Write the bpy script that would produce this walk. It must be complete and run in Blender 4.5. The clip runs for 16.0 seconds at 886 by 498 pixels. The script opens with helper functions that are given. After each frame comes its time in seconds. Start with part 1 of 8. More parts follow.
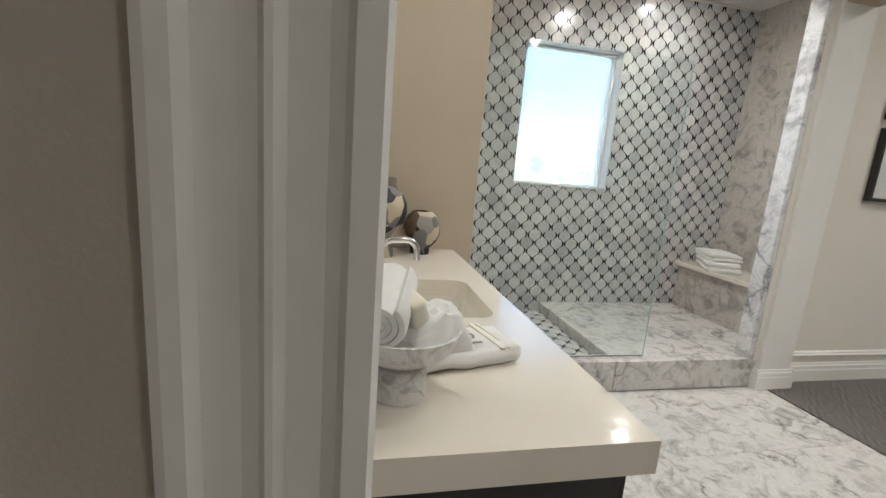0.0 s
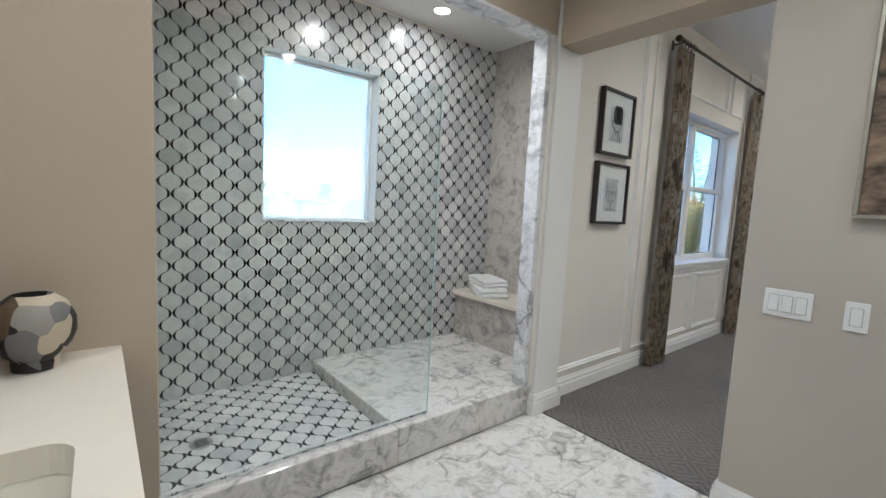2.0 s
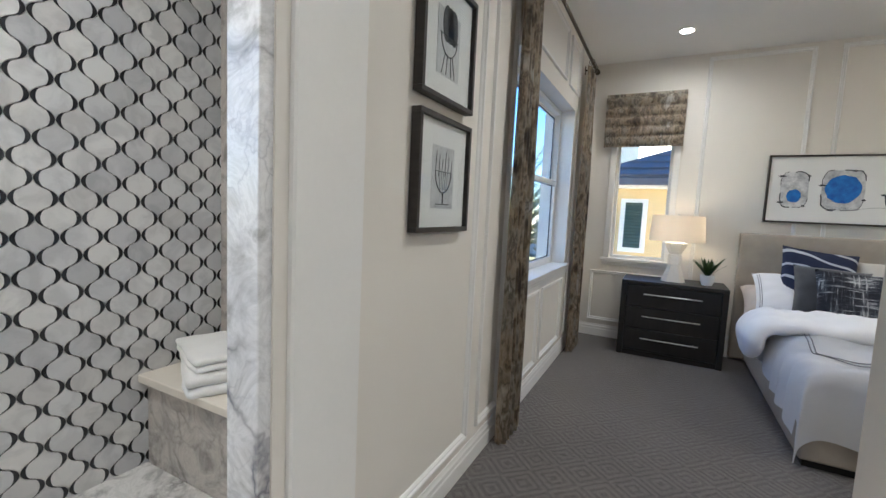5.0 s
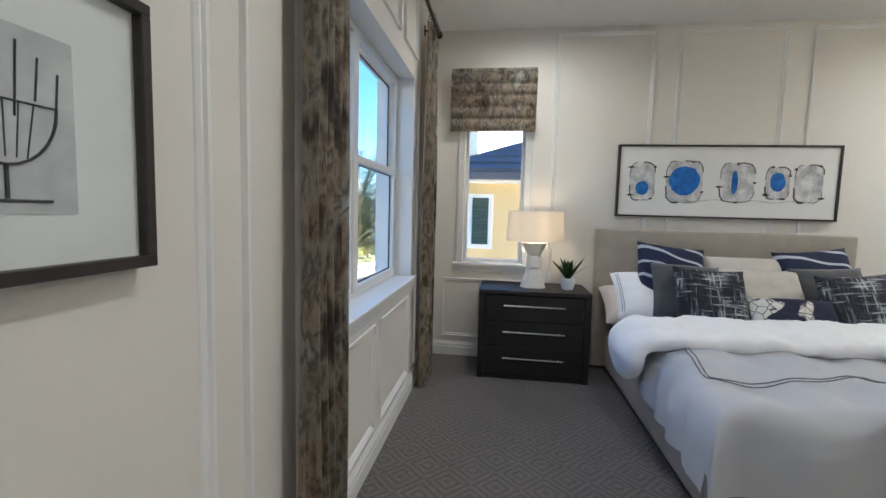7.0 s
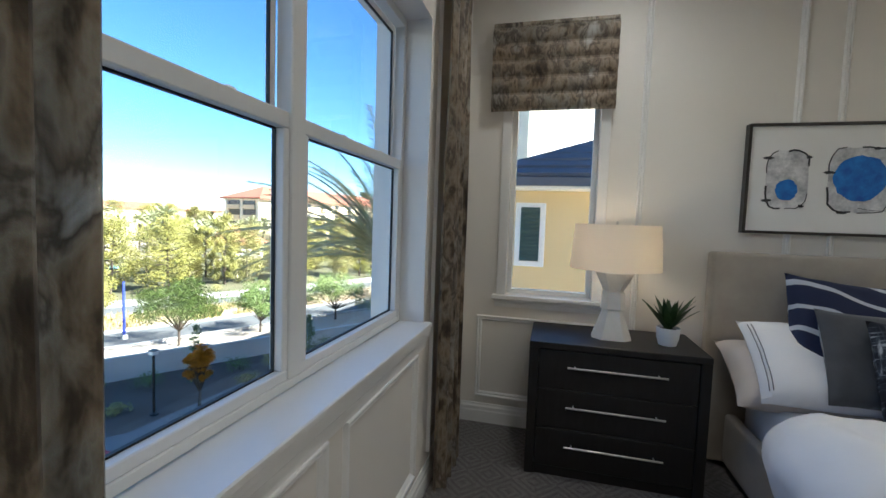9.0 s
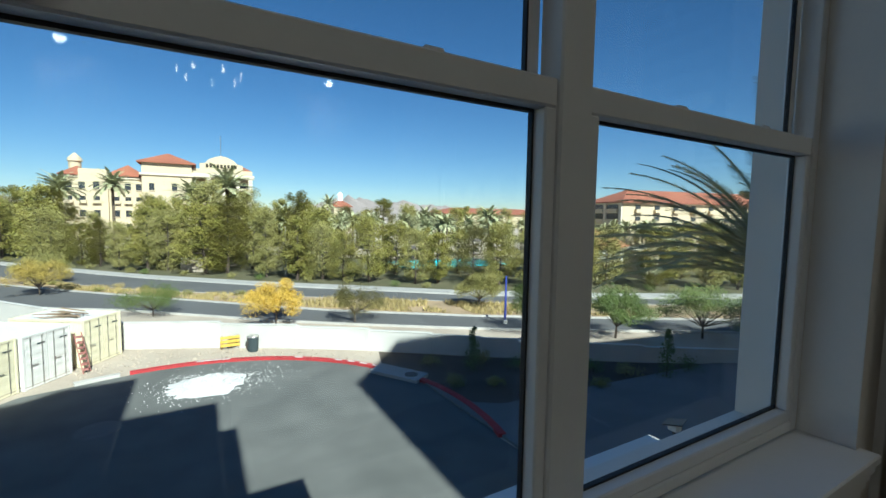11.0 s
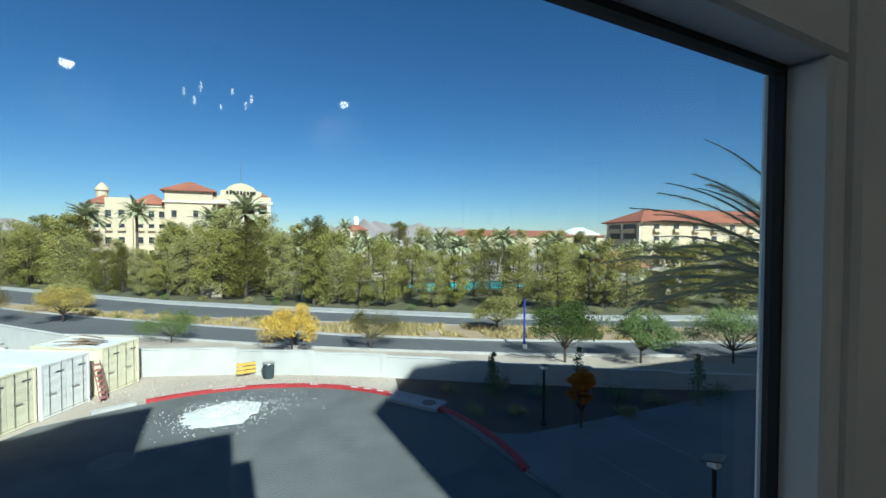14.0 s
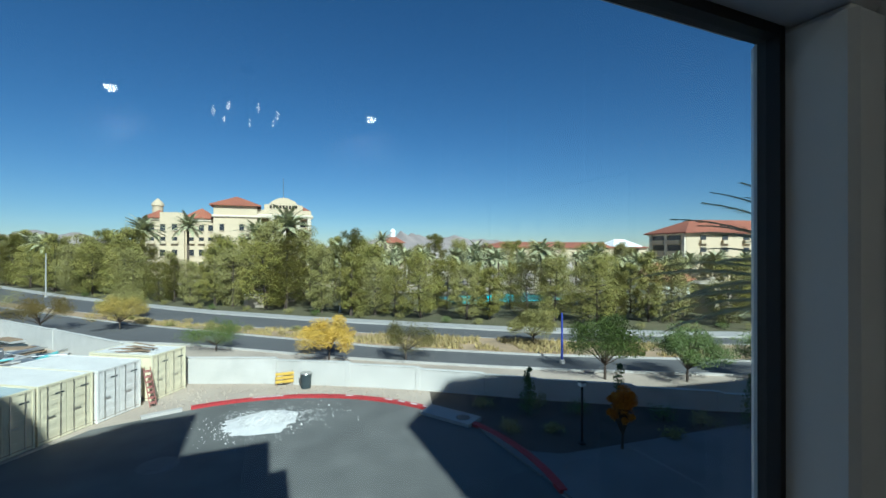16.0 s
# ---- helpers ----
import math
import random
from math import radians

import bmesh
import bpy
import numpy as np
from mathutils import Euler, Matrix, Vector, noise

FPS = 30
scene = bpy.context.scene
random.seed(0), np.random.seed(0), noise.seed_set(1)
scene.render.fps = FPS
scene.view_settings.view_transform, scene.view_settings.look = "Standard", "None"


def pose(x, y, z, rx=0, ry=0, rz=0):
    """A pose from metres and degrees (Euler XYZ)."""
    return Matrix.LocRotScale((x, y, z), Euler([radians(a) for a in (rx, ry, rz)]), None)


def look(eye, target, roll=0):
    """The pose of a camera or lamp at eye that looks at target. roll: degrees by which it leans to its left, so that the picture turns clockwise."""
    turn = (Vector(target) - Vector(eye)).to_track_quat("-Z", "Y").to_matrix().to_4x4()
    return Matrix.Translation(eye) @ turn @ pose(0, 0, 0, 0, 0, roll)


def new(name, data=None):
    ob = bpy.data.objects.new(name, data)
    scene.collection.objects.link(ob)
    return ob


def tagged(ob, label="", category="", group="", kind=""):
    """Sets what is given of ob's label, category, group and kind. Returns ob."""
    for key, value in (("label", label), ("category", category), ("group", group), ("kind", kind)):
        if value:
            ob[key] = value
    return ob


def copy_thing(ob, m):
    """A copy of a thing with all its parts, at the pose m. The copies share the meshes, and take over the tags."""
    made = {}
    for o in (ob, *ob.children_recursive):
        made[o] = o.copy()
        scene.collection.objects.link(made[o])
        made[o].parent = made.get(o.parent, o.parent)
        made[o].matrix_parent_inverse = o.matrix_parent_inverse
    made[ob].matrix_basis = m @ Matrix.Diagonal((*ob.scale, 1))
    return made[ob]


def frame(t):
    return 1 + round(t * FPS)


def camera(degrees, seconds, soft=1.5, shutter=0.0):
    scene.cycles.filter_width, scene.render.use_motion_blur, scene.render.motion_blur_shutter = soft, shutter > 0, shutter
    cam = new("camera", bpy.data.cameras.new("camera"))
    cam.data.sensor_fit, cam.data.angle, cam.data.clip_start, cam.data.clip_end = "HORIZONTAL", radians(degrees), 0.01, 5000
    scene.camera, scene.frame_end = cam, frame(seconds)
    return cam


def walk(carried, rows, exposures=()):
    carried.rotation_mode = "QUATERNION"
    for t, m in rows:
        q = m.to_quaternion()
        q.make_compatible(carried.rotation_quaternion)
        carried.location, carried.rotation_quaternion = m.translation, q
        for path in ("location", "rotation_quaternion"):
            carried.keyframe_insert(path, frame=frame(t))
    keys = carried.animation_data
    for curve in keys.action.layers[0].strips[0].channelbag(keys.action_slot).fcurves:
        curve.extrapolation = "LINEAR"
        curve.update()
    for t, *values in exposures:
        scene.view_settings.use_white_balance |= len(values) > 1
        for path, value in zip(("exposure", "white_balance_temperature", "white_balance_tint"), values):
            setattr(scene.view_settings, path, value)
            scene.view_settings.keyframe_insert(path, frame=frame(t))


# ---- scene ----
# ---- camera and walk ----
cam = camera(92.1, 16.0)
PATH = [
    (0, (0.146, -0.025, 1.289), (0.565, 1.894, 0.912), 4.5),
    (0.5, (0.232, 0.043, 1.301), (0.998, 1.861, 0.972), 4.2),
    (1, (0.346, 0.174, 1.353), (1.373, 1.874, 1.108), 4.2),
    (1.5, (0.438, 0.274, 1.352), (1.624, 1.871, 1.137), 3.6),
    (2, (0.576, 0.393, 1.358), (1.829, 1.938, 1.158), 2.9),
    (2.5, (0.848, 0.567, 1.374), (2.138, 2.085, 1.191), 2.6),
    (3, (1.05, 0.724, 1.374), (2.38, 2.207, 1.199), 2.5),
    (3.5, (1.246, 0.924, 1.386), (2.655, 2.333, 1.208), 2.6),
    (4, (1.545, 1.064, 1.377), (3.073, 2.341, 1.19), 3.0),
    (4.5, (1.828, 1.193, 1.363), (3.482, 2.301, 1.178), 2.9),
    (5, (2.079, 1.34, 1.377), (3.848, 2.256, 1.193), 2.7),
    (5.2, (2.173, 1.364, 1.367), (3.976, 2.212, 1.193), 2.3),
    (7.5, (3.48, 1.562, 1.402), (5.46, 1.781, 1.23), 1.8),
    (8.2, (3.923, 1.603, 1.386), (5.903, 1.841, 1.233), 2.1),
    (10.3, (4.694, 1.59, 1.477), (6.181, 2.917, 1.319), 0.4),
    (10.5, (4.738, 1.645, 1.479), (6.099, 3.102, 1.316), 0.3),
    (11, (4.881, 1.814, 1.483), (5.872, 3.545, 1.328), 0.9),
    (11.5, (4.963, 1.937, 1.488), (5.661, 3.805, 1.331), 1.1),
    (12, (4.968, 2.057, 1.503), (5.563, 3.961, 1.365), 1.0),
    (12.5, (4.947, 2.139, 1.511), (5.614, 4.021, 1.398), 0.9),
    (13, (4.936, 2.178, 1.51), (5.755, 4.0, 1.424), 1.0),
    (13.5, (4.961, 2.17, 1.507), (5.987, 3.885, 1.441), 1.2),
    (14, (4.985, 2.185, 1.53), (5.915, 3.955, 1.478), 0.1),
    (14.5, (5.007, 2.235, 1.548), (5.618, 4.14, 1.523), -0.7),
    (15, (5.051, 2.262, 1.545), (5.486, 4.214, 1.549), -0.5),
    (15.5, (5.095, 2.255, 1.545), (5.577, 4.196, 1.562), -0.1),
    (16, (5.123, 2.223, 1.55), (5.901, 4.066, 1.554), 0.0),
]
EXPOSURES = [(0, 3.6, 5700, 6), (0.5, 3.35, 5250, 5), (1, 3.5, 5400, 7), (2, 3.62, 5300, 6), (3, 3.6, 5300, 6), (4, 3.5, 5400, 7), (5.2, 3.66, 5400, 7), (7.5, 3.52, 5350, 6), (8.2, 3.62, 5350, 6), (9.4, 2.3, 5450, 4), (10.3, 1.5, 5500, 0), (11, 1.0, 5350, -1), (12, 0.72, 5120, -3), (14, 0.78, 5080, -3), (15, 0.63, 5030, -3), (16, 0.60, 5030, -3)]
walk(cam, [(t, look(eye, target, roll)) for t, eye, target, roll in PATH], EXPOSURES)

BATH_WATTS, BED_WATTS, LAMP_WATTS = 2.1, 6.8, 0.045
# ---- sky, sun and lamps ----
SUN_FROM = Vector((0.0, -1.0, 0.80)).normalized()
sun_el, sun_az = math.asin(SUN_FROM.z), math.atan2(SUN_FROM.x, SUN_FROM.y)
world = bpy.data.worlds.new("sky")
scene.world = world
world.use_nodes = True
wn = world.node_tree
sky = wn.nodes.new("ShaderNodeTexSky")
sky.sky_type, sky.sun_disc = "NISHITA", False
sky.sun_elevation, sky.sun_rotation = sun_el, sun_az
sky.altitude, sky.air_density, sky.dust_density, sky.ozone_density = 700, 1.0, 0.0, 3.0
deep = wn.nodes.new("ShaderNodeHueSaturation")
deep.inputs["Saturation"].default_value = 1.15
wn.links.new(sky.outputs[0], deep.inputs["Color"])
wn.links.new(deep.outputs[0], wn.nodes["Background"].inputs[0])
wn.nodes["Background"].inputs[1].default_value = 0.045
sun = new("sun", bpy.data.lights.new("sun", "SUN"))
sun.data.energy, sun.data.angle, sun.data.color = 5.0, radians(0.53), (1.0, 0.92, 0.76)
sun.matrix_world = look(SUN_FROM * 50, (0, 0, 0))


def area_lamp(name, eye, target, w, h, watts, colour):
    lamp = new(name, bpy.data.lights.new(name, "AREA"))
    lamp.data.shape, lamp.data.size, lamp.data.size_y = "RECTANGLE", w, h
    lamp.data.energy, lamp.data.color = watts, colour
    lamp.matrix_world = look(eye, target)
    return lamp


def down_lamp(x, y, z, watts, colour=(1.0, 0.89, 0.74)):
    lamp = new("downlight_beam", bpy.data.lights.new("downlight_beam", "SPOT"))
    lamp.data.energy, lamp.data.color, lamp.data.spot_size, lamp.data.spot_blend = watts, colour, radians(174), 1.0
    lamp.data.shadow_soft_size = 0.05
    lamp.matrix_world = look((x, y, z), (x, y + 0.001, z - 1))
    return lamp


# ---- building helpers ----
def bm_box(x0, y0, z0, x1, y1, z1, bevel=0.0, bm=None, seg=1):
    bm = bm or bmesh.new()
    vs = bmesh.ops.create_cube(bm, size=1.0)["verts"]
    for v in vs:
        v.co = Vector(((x0 + x1) / 2 + v.co.x * (x1 - x0), (y0 + y1) / 2 + v.co.y * (y1 - y0), (z0 + z1) / 2 + v.co.z * (z1 - z0)))
    if bevel:
        es = list({e for v in vs for e in v.link_edges})
        bmesh.ops.bevel(bm, geom=es, offset=bevel, segments=seg, affect="EDGES", profile=0.5)
    return bm


def bm_lathe(profile, steps=32, x=0, y=0, bm=None):
    """A turned shape from (radius, height) pairs."""
    bm = bm or bmesh.new()
    rings = []
    for r, z in profile:
        rings.append([bm.verts.new((x + r * math.cos(a * math.tau / steps), y + r * math.sin(a * math.tau / steps), z)) for a in range(steps)])
    for lo, hi in zip(rings, rings[1:]):
        for i in range(steps):
            j = (i + 1) % steps
            bm.faces.new((lo[i], lo[j], hi[j], hi[i]))
    bm.faces.new(list(reversed(rings[0])))
    bm.faces.new(rings[-1])
    return bm


def bm_tube(points, radius, steps=10, bm=None):
    """A round bar along a line of points; radius is one number or one a point."""
    bm = bm or bmesh.new()
    pts = [Vector(p) for p in points]
    radii = radius if isinstance(radius, (list, tuple)) else [radius] * len(pts)
    rings, up = [], None
    for i, p in enumerate(pts):
        d = (pts[min(i + 1, len(pts) - 1)] - pts[max(i - 1, 0)]).normalized()
        if up is None:
            up = d.orthogonal().normalized()
        up = (up - d * up.dot(d)).normalized()
        side = d.cross(up)
        rings.append([bm.verts.new(p + (up * math.cos(a * math.tau / steps) + side * math.sin(a * math.tau / steps)) * radii[i]) for a in range(steps)])
    for lo, hi in zip(rings, rings[1:]):
        for i in range(steps):
            j = (i + 1) % steps
            bm.faces.new((lo[i], lo[j], hi[j], hi[i]))
    bm.faces.new(list(reversed(rings[0])))
    bm.faces.new(rings[-1])
    return bm


def bm_prism(outline, z0, z1, m=None, bm=None):
    """An outline of (x, y) pairs pulled up from z0 to z1, then moved by m."""
    bm = bm or bmesh.new()
    m = m or Matrix()
    lo = [bm.verts.new(m @ Vector((x, y, z0))) for x, y in outline]
    hi = [bm.verts.new(m @ Vector((x, y, z1))) for x, y in outline]
    n = len(outline)
    for i in range(n):
        j = (i + 1) % n
        bm.faces.new((lo[i], lo[j], hi[j], hi[i]))
    bm.faces.new(list(reversed(lo)))
    bm.faces.new(hi)
    return bm


def bm_grid(nx, ny, f, bm=None, closed=False):
    """A sheet of nx by ny cells; f(u, v) gives each corner."""
    bm = bm or bmesh.new()
    rows = [[bm.verts.new(f(i / nx, j / ny)) for i in range(nx + 1)] for j in range(ny + 1)]
    for a, b in zip(rows, rows[1:]):
        for i in range(nx):
            bm.faces.new((a[i], a[i + 1], b[i + 1], b[i]))
    return bm


def mesh_of(name, bm, material, smooth=False):
    bmesh.ops.recalc_face_normals(bm, faces=bm.faces)
    me = bpy.data.meshes.new(name)
    bm.to_mesh(me)
    bm.free()
    for m in material if isinstance(material, (list, tuple)) else [material]:
        me.materials.append(m)
    if smooth:
        for p in me.polygons:
            p.use_smooth = True
        me.set_sharp_from_angle(angle=radians(40))
    return me


def part(name, bm, material, parent=None, label="", smooth=False):
    ob = new(name, mesh_of(name, bm, material, smooth))
    if parent:
        ob.parent = parent
        if parent.type == "EMPTY":
            ob.matrix_parent_inverse = parent.matrix_basis.inverted()
    if label:
        ob["label"] = label
    return ob


def thing(name, at, label, category, group="", kind=""):
    """An empty at a thing's base, which carries its parts."""
    ob = new(name)
    ob.empty_display_size = 0.05
    ob.matrix_basis = at if isinstance(at, Matrix) else Matrix.Translation(at)
    return tagged(ob, label, category, group, kind)


def solid(name, bm, material, label, category="", group="", kind="", smooth=False):
    return tagged(part(name, bm, material, None, "", smooth), label, category, group, kind)


def structure(name, boxes, material, label="", bevel=0.0):
    bm = bmesh.new()
    for b in boxes:
        bm_box(*b, bm=bm, bevel=bevel)
    return tagged(part(name, bm, material), label, "", "", "structure")


# ---- materials ----
def nodes_of(name):
    m = bpy.data.materials.new(name)
    m.use_nodes = True
    return m, m.node_tree, m.node_tree.nodes["Principled BSDF"]


def ramp(nt, fac, stops):
    r = nt.nodes.new("ShaderNodeValToRGB")
    while len(r.color_ramp.elements) < len(stops):
        r.color_ramp.elements.new(0.5)
    for e, (p, c) in zip(r.color_ramp.elements, stops):
        e.position = p
        e.color = (*c, 1) if len(c) == 3 else c
    nt.links.new(fac, r.inputs[0])
    return r.outputs[0]


def noise_tex(nt, vec, scale, detail=5, rough=0.55, distortion=0.0):
    n = nt.nodes.new("ShaderNodeTexNoise")
    n.inputs["Scale"].default_value, n.inputs["Detail"].default_value = scale, detail
    n.inputs["Roughness"].default_value, n.inputs["Distortion"].default_value = rough, distortion
    nt.links.new(vec, n.inputs["Vector"])
    return n


def world_vec(nt, scale=(1, 1, 1)):
    g = nt.nodes.new("ShaderNodeNewGeometry")
    mp = nt.nodes.new("ShaderNodeMapping")
    mp.inputs["Scale"].default_value = scale
    nt.links.new(g.outputs["Position"], mp.inputs[0])
    return mp.outputs[0]


def object_vec(nt, scale=(1, 1, 1)):
    g = nt.nodes.new("ShaderNodeTexCoord")
    mp = nt.nodes.new("ShaderNodeMapping")
    mp.inputs["Scale"].default_value = scale
    nt.links.new(g.outputs["Object"], mp.inputs[0])
    return mp.outputs[0]


def mix(nt, fac, a, b, mode="MIX"):
    m = nt.nodes.new("ShaderNodeMix")
    m.data_type, m.blend_type = "RGBA", mode
    for sock, val in ((m.inputs[0], fac), (m.inputs[6], a), (m.inputs[7], b)):
        if isinstance(val, (int, float)):
            sock.default_value = val
        elif isinstance(val, tuple):
            sock.default_value = (*val, 1)
        else:
            nt.links.new(val, sock)
    return m.outputs[2]


def calc(nt, op, a, b=None, c=None):
    m = nt.nodes.new("ShaderNodeMath")
    m.operation = op
    for i, val in enumerate((a, b, c)):
        if val is None:
            continue
        if isinstance(val, (int, float)):
            m.inputs[i].default_value = val
        else:
            nt.links.new(val, m.inputs[i])
    return m.outputs[0]


def bump(nt, bsdf, height, strength=0.2, distance=0.002):
    b = nt.nodes.new("ShaderNodeBump")
    b.inputs["Strength"].default_value, b.inputs["Distance"].default_value = strength, distance
    nt.links.new(height, b.inputs["Height"])
    nt.links.new(b.outputs[0], bsdf.inputs["Normal"])


def plain(name, a, b=None, scale=3.0, rough=0.6, metal=0.0, grain=150.0, relief=0.1, coat=0.0, sheen=0.0, random_tone=0.0, island=False, stretch=(1, 1, 1), vec="object", distance=0.002):
    """Two tones mixed by a coarse and a fine noise, with a fine relief."""
    m, nt, bs = nodes_of(name)
    b = b or tuple(c * 0.88 for c in a)
    v = object_vec(nt, stretch) if vec == "object" else world_vec(nt, stretch)
    big, fine = noise_tex(nt, v, scale, 4), noise_tex(nt, v, grain, 3)
    f = calc(nt, "ADD", calc(nt, "MULTIPLY", big.outputs[0], 0.75), calc(nt, "MULTIPLY", fine.outputs[0], 0.25))
    col = ramp(nt, f, [(0.36, a), (0.64, b)])
    if random_tone:
        if island:
            r = nt.nodes.new("ShaderNodeNewGeometry").outputs["Random Per Island"]
        else:
            r = nt.nodes.new("ShaderNodeObjectInfo").outputs["Random"]
        k = calc(nt, "ADD", calc(nt, "MULTIPLY", r, 2 * random_tone), 1 - random_tone)
        comb = nt.nodes.new("ShaderNodeCombineXYZ")
        for i in range(3):
            nt.links.new(k, comb.inputs[i])
        col = mix(nt, 1.0, col, comb.outputs[0], "MULTIPLY")
    nt.links.new(col, bs.inputs["Base Color"])
    bs.inputs["Roughness"].default_value, bs.inputs["Metallic"].default_value = rough, metal
    bs.inputs["Coat Weight"].default_value, bs.inputs["Sheen Weight"].default_value = coat, sheen
    if relief:
        bump(nt, bs, fine.outputs[0], relief, distance)
    return m


def marble(name, light=(0.78, 0.77, 0.76), vein=(0.20, 0.19, 0.19), warm=(0.62, 0.54, 0.44), scale=1.0, amount=0.5, rough=0.16, tone=0.0):
    m, nt, bs = nodes_of(name)
    v = world_vec(nt, (scale, scale, scale))
    if tone:
        info = nt.nodes.new("ShaderNodeObjectInfo")
        add = nt.nodes.new("ShaderNodeVectorMath")
        add.operation = "ADD"
        sc = nt.nodes.new("ShaderNodeVectorMath")
        sc.operation = "SCALE"
        nt.links.new(info.outputs["Random"], sc.inputs[0])
        sc.inputs["Scale"].default_value = tone
        nt.links.new(v, add.inputs[0])
        nt.links.new(sc.outputs[0], add.inputs[1])
        v = add.outputs[0]
    warp = noise_tex(nt, v, 1.6, 5, 0.6)
    mixed = nt.nodes.new("ShaderNodeMix")
    mixed.data_type, mixed.inputs[0].default_value = "VECTOR", 0.42
    nt.links.new(v, mixed.inputs[4])
    nt.links.new(warp.outputs["Color"], mixed.inputs[5])
    vo = nt.nodes.new("ShaderNodeTexVoronoi")
    vo.feature = "DISTANCE_TO_EDGE"
    vo.inputs["Scale"].default_value = 3.6
    nt.links.new(mixed.outputs[1], vo.inputs["Vector"])
    vo2 = nt.nodes.new("ShaderNodeTexVoronoi")
    vo2.feature = "DISTANCE_TO_EDGE"
    vo2.inputs["Scale"].default_value = 9.0
    nt.links.new(mixed.outputs[1], vo2.inputs["Vector"])
    gate = ramp(nt, noise_tex(nt, v, 2.1, 3).outputs[0], [(0.45, (0, 0, 0)), (0.66, (1, 1, 1))])
    cloud = ramp(nt, noise_tex(nt, v, 3.4, 7, 0.68, 1.3).outputs[0], [(0.34, tuple(c * 0.52 for c in light)), (0.45, tuple(c * 0.80 for c in light)), (0.54, light), (0.60, tuple(c * 0.86 for c in light)), (0.68, light)])
    line = ramp(nt, vo.outputs["Distance"], [(0.0, (1, 1, 1)), (0.012, (0.75, 0.75, 0.75)), (0.05, (0.16, 0.16, 0.16)), (0.12, (0, 0, 0))])
    line2 = ramp(nt, vo2.outputs["Distance"], [(0.0, (0.6, 0.6, 0.6)), (0.03, (0.12, 0.12, 0.12)), (0.07, (0, 0, 0))])
    k = calc(nt, "MULTIPLY", calc(nt, "MULTIPLY", line, gate), amount * 1.6)
    k2 = calc(nt, "MULTIPLY", calc(nt, "MULTIPLY", line2, gate), amount)
    rust = ramp(nt, noise_tex(nt, v, 1.3, 3).outputs[0], [(0.58, (0, 0, 0)), (0.78, (0.5, 0.5, 0.5))])
    col = mix(nt, rust, cloud, warm)
    col = mix(nt, k2, col, tuple(c * 1.5 for c in vein))
    col = mix(nt, calc(nt, "MINIMUM", k, 0.9), col, vein)
    nt.links.new(col, bs.inputs["Base Color"])
    bs.inputs["Roughness"].default_value = rough
    bs.inputs["Coat Weight"].default_value, bs.inputs["Coat Roughness"].default_value = 0.2, 0.05
    return m


def clear_glass(name, tint=(1, 1, 1), rough=0.0, gloss=1.0):
    """A thin pane: clear, with the gloss that the angle gives."""
    m = bpy.data.materials.new(name)
    m.use_nodes = True
    nt = m.node_tree
    nt.nodes.remove(nt.nodes["Principled BSDF"])
    t, g, s, f = (nt.nodes.new("ShaderNode" + k) for k in ("BsdfTransparent", "BsdfGlossy", "MixShader", "LayerWeight"))
    t.inputs[0].default_value = (*tint, 1)
    g.inputs["Roughness"].default_value = rough
    f.inputs["Blend"].default_value = 0.5
    edge = calc(nt, "POWER", f.outputs["Facing"], 5.0)
    nt.links.new(calc(nt, "MULTIPLY", calc(nt, "ADD", calc(nt, "MULTIPLY", edge, 0.9), 0.035), gloss), s.inputs[0])
    nt.links.new(t.outputs[0], s.inputs[1])
    nt.links.new(g.outputs[0], s.inputs[2])
    nt.links.new(s.outputs[0], nt.nodes["Material Output"].inputs["Surface"])
    return m


def glow(name, colour, strength):
    m, nt, bs = nodes_of(name)
    bs.inputs["Base Color"].default_value = (*colour, 1)
    bs.inputs["Emission Color"].default_value, bs.inputs["Emission Strength"].default_value = (*colour, 1), strength
    return m


PAINT_BEIGE = plain("beige_wall_paint", (0.54, 0.46, 0.35), (0.515, 0.435, 0.33), 1.2, 0.72, grain=260, relief=0.25)
PAINT_GREY = plain("greige_wall_paint", (0.53, 0.485, 0.425), (0.505, 0.46, 0.405), 1.2, 0.72, grain=260, relief=0.25)
PAINT_WHITE = plain("white_panel_paint", (0.77, 0.735, 0.68), (0.74, 0.705, 0.65), 1.0, 0.6, grain=240, relief=0.12)
TRIM_WHITE = plain("white_trim_gloss", (0.82, 0.81, 0.79), (0.79, 0.78, 0.76), 2.0, 0.35, grain=60, relief=0.04)
CEILING_WHITE = plain("ceiling_paint", (0.80, 0.79, 0.77), (0.77, 0.76, 0.74), 1.0, 0.85, grain=200, relief=0.3)
MARBLE_FLOOR = marble("marble_floor", light=(0.74, 0.72, 0.70), vein=(0.15, 0.135, 0.125), scale=2.1, amount=0.55, tone=40.0)
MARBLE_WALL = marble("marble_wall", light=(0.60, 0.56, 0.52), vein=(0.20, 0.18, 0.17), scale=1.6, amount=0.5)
MARBLE_JAMB = marble("marble_jamb", light=(0.86, 0.86, 0.88), vein=(0.16, 0.16, 0.2), scale=1.5, amount=0.6)
QUARTZ = plain("cream_quartz", (0.80, 0.74, 0.65), (0.77, 0.71, 0.62), 6, 0.14, grain=300, relief=0.0, coat=0.3)
CERAMIC = plain("white_ceramic", (0.82, 0.79, 0.70), (0.80, 0.77, 0.68), 3, 0.08, relief=0.0, coat=0.5)
CHROME = plain("chrome", (0.82, 0.82, 0.84), (0.78, 0.78, 0.80), 5, 0.06, 1.0, relief=0.0)
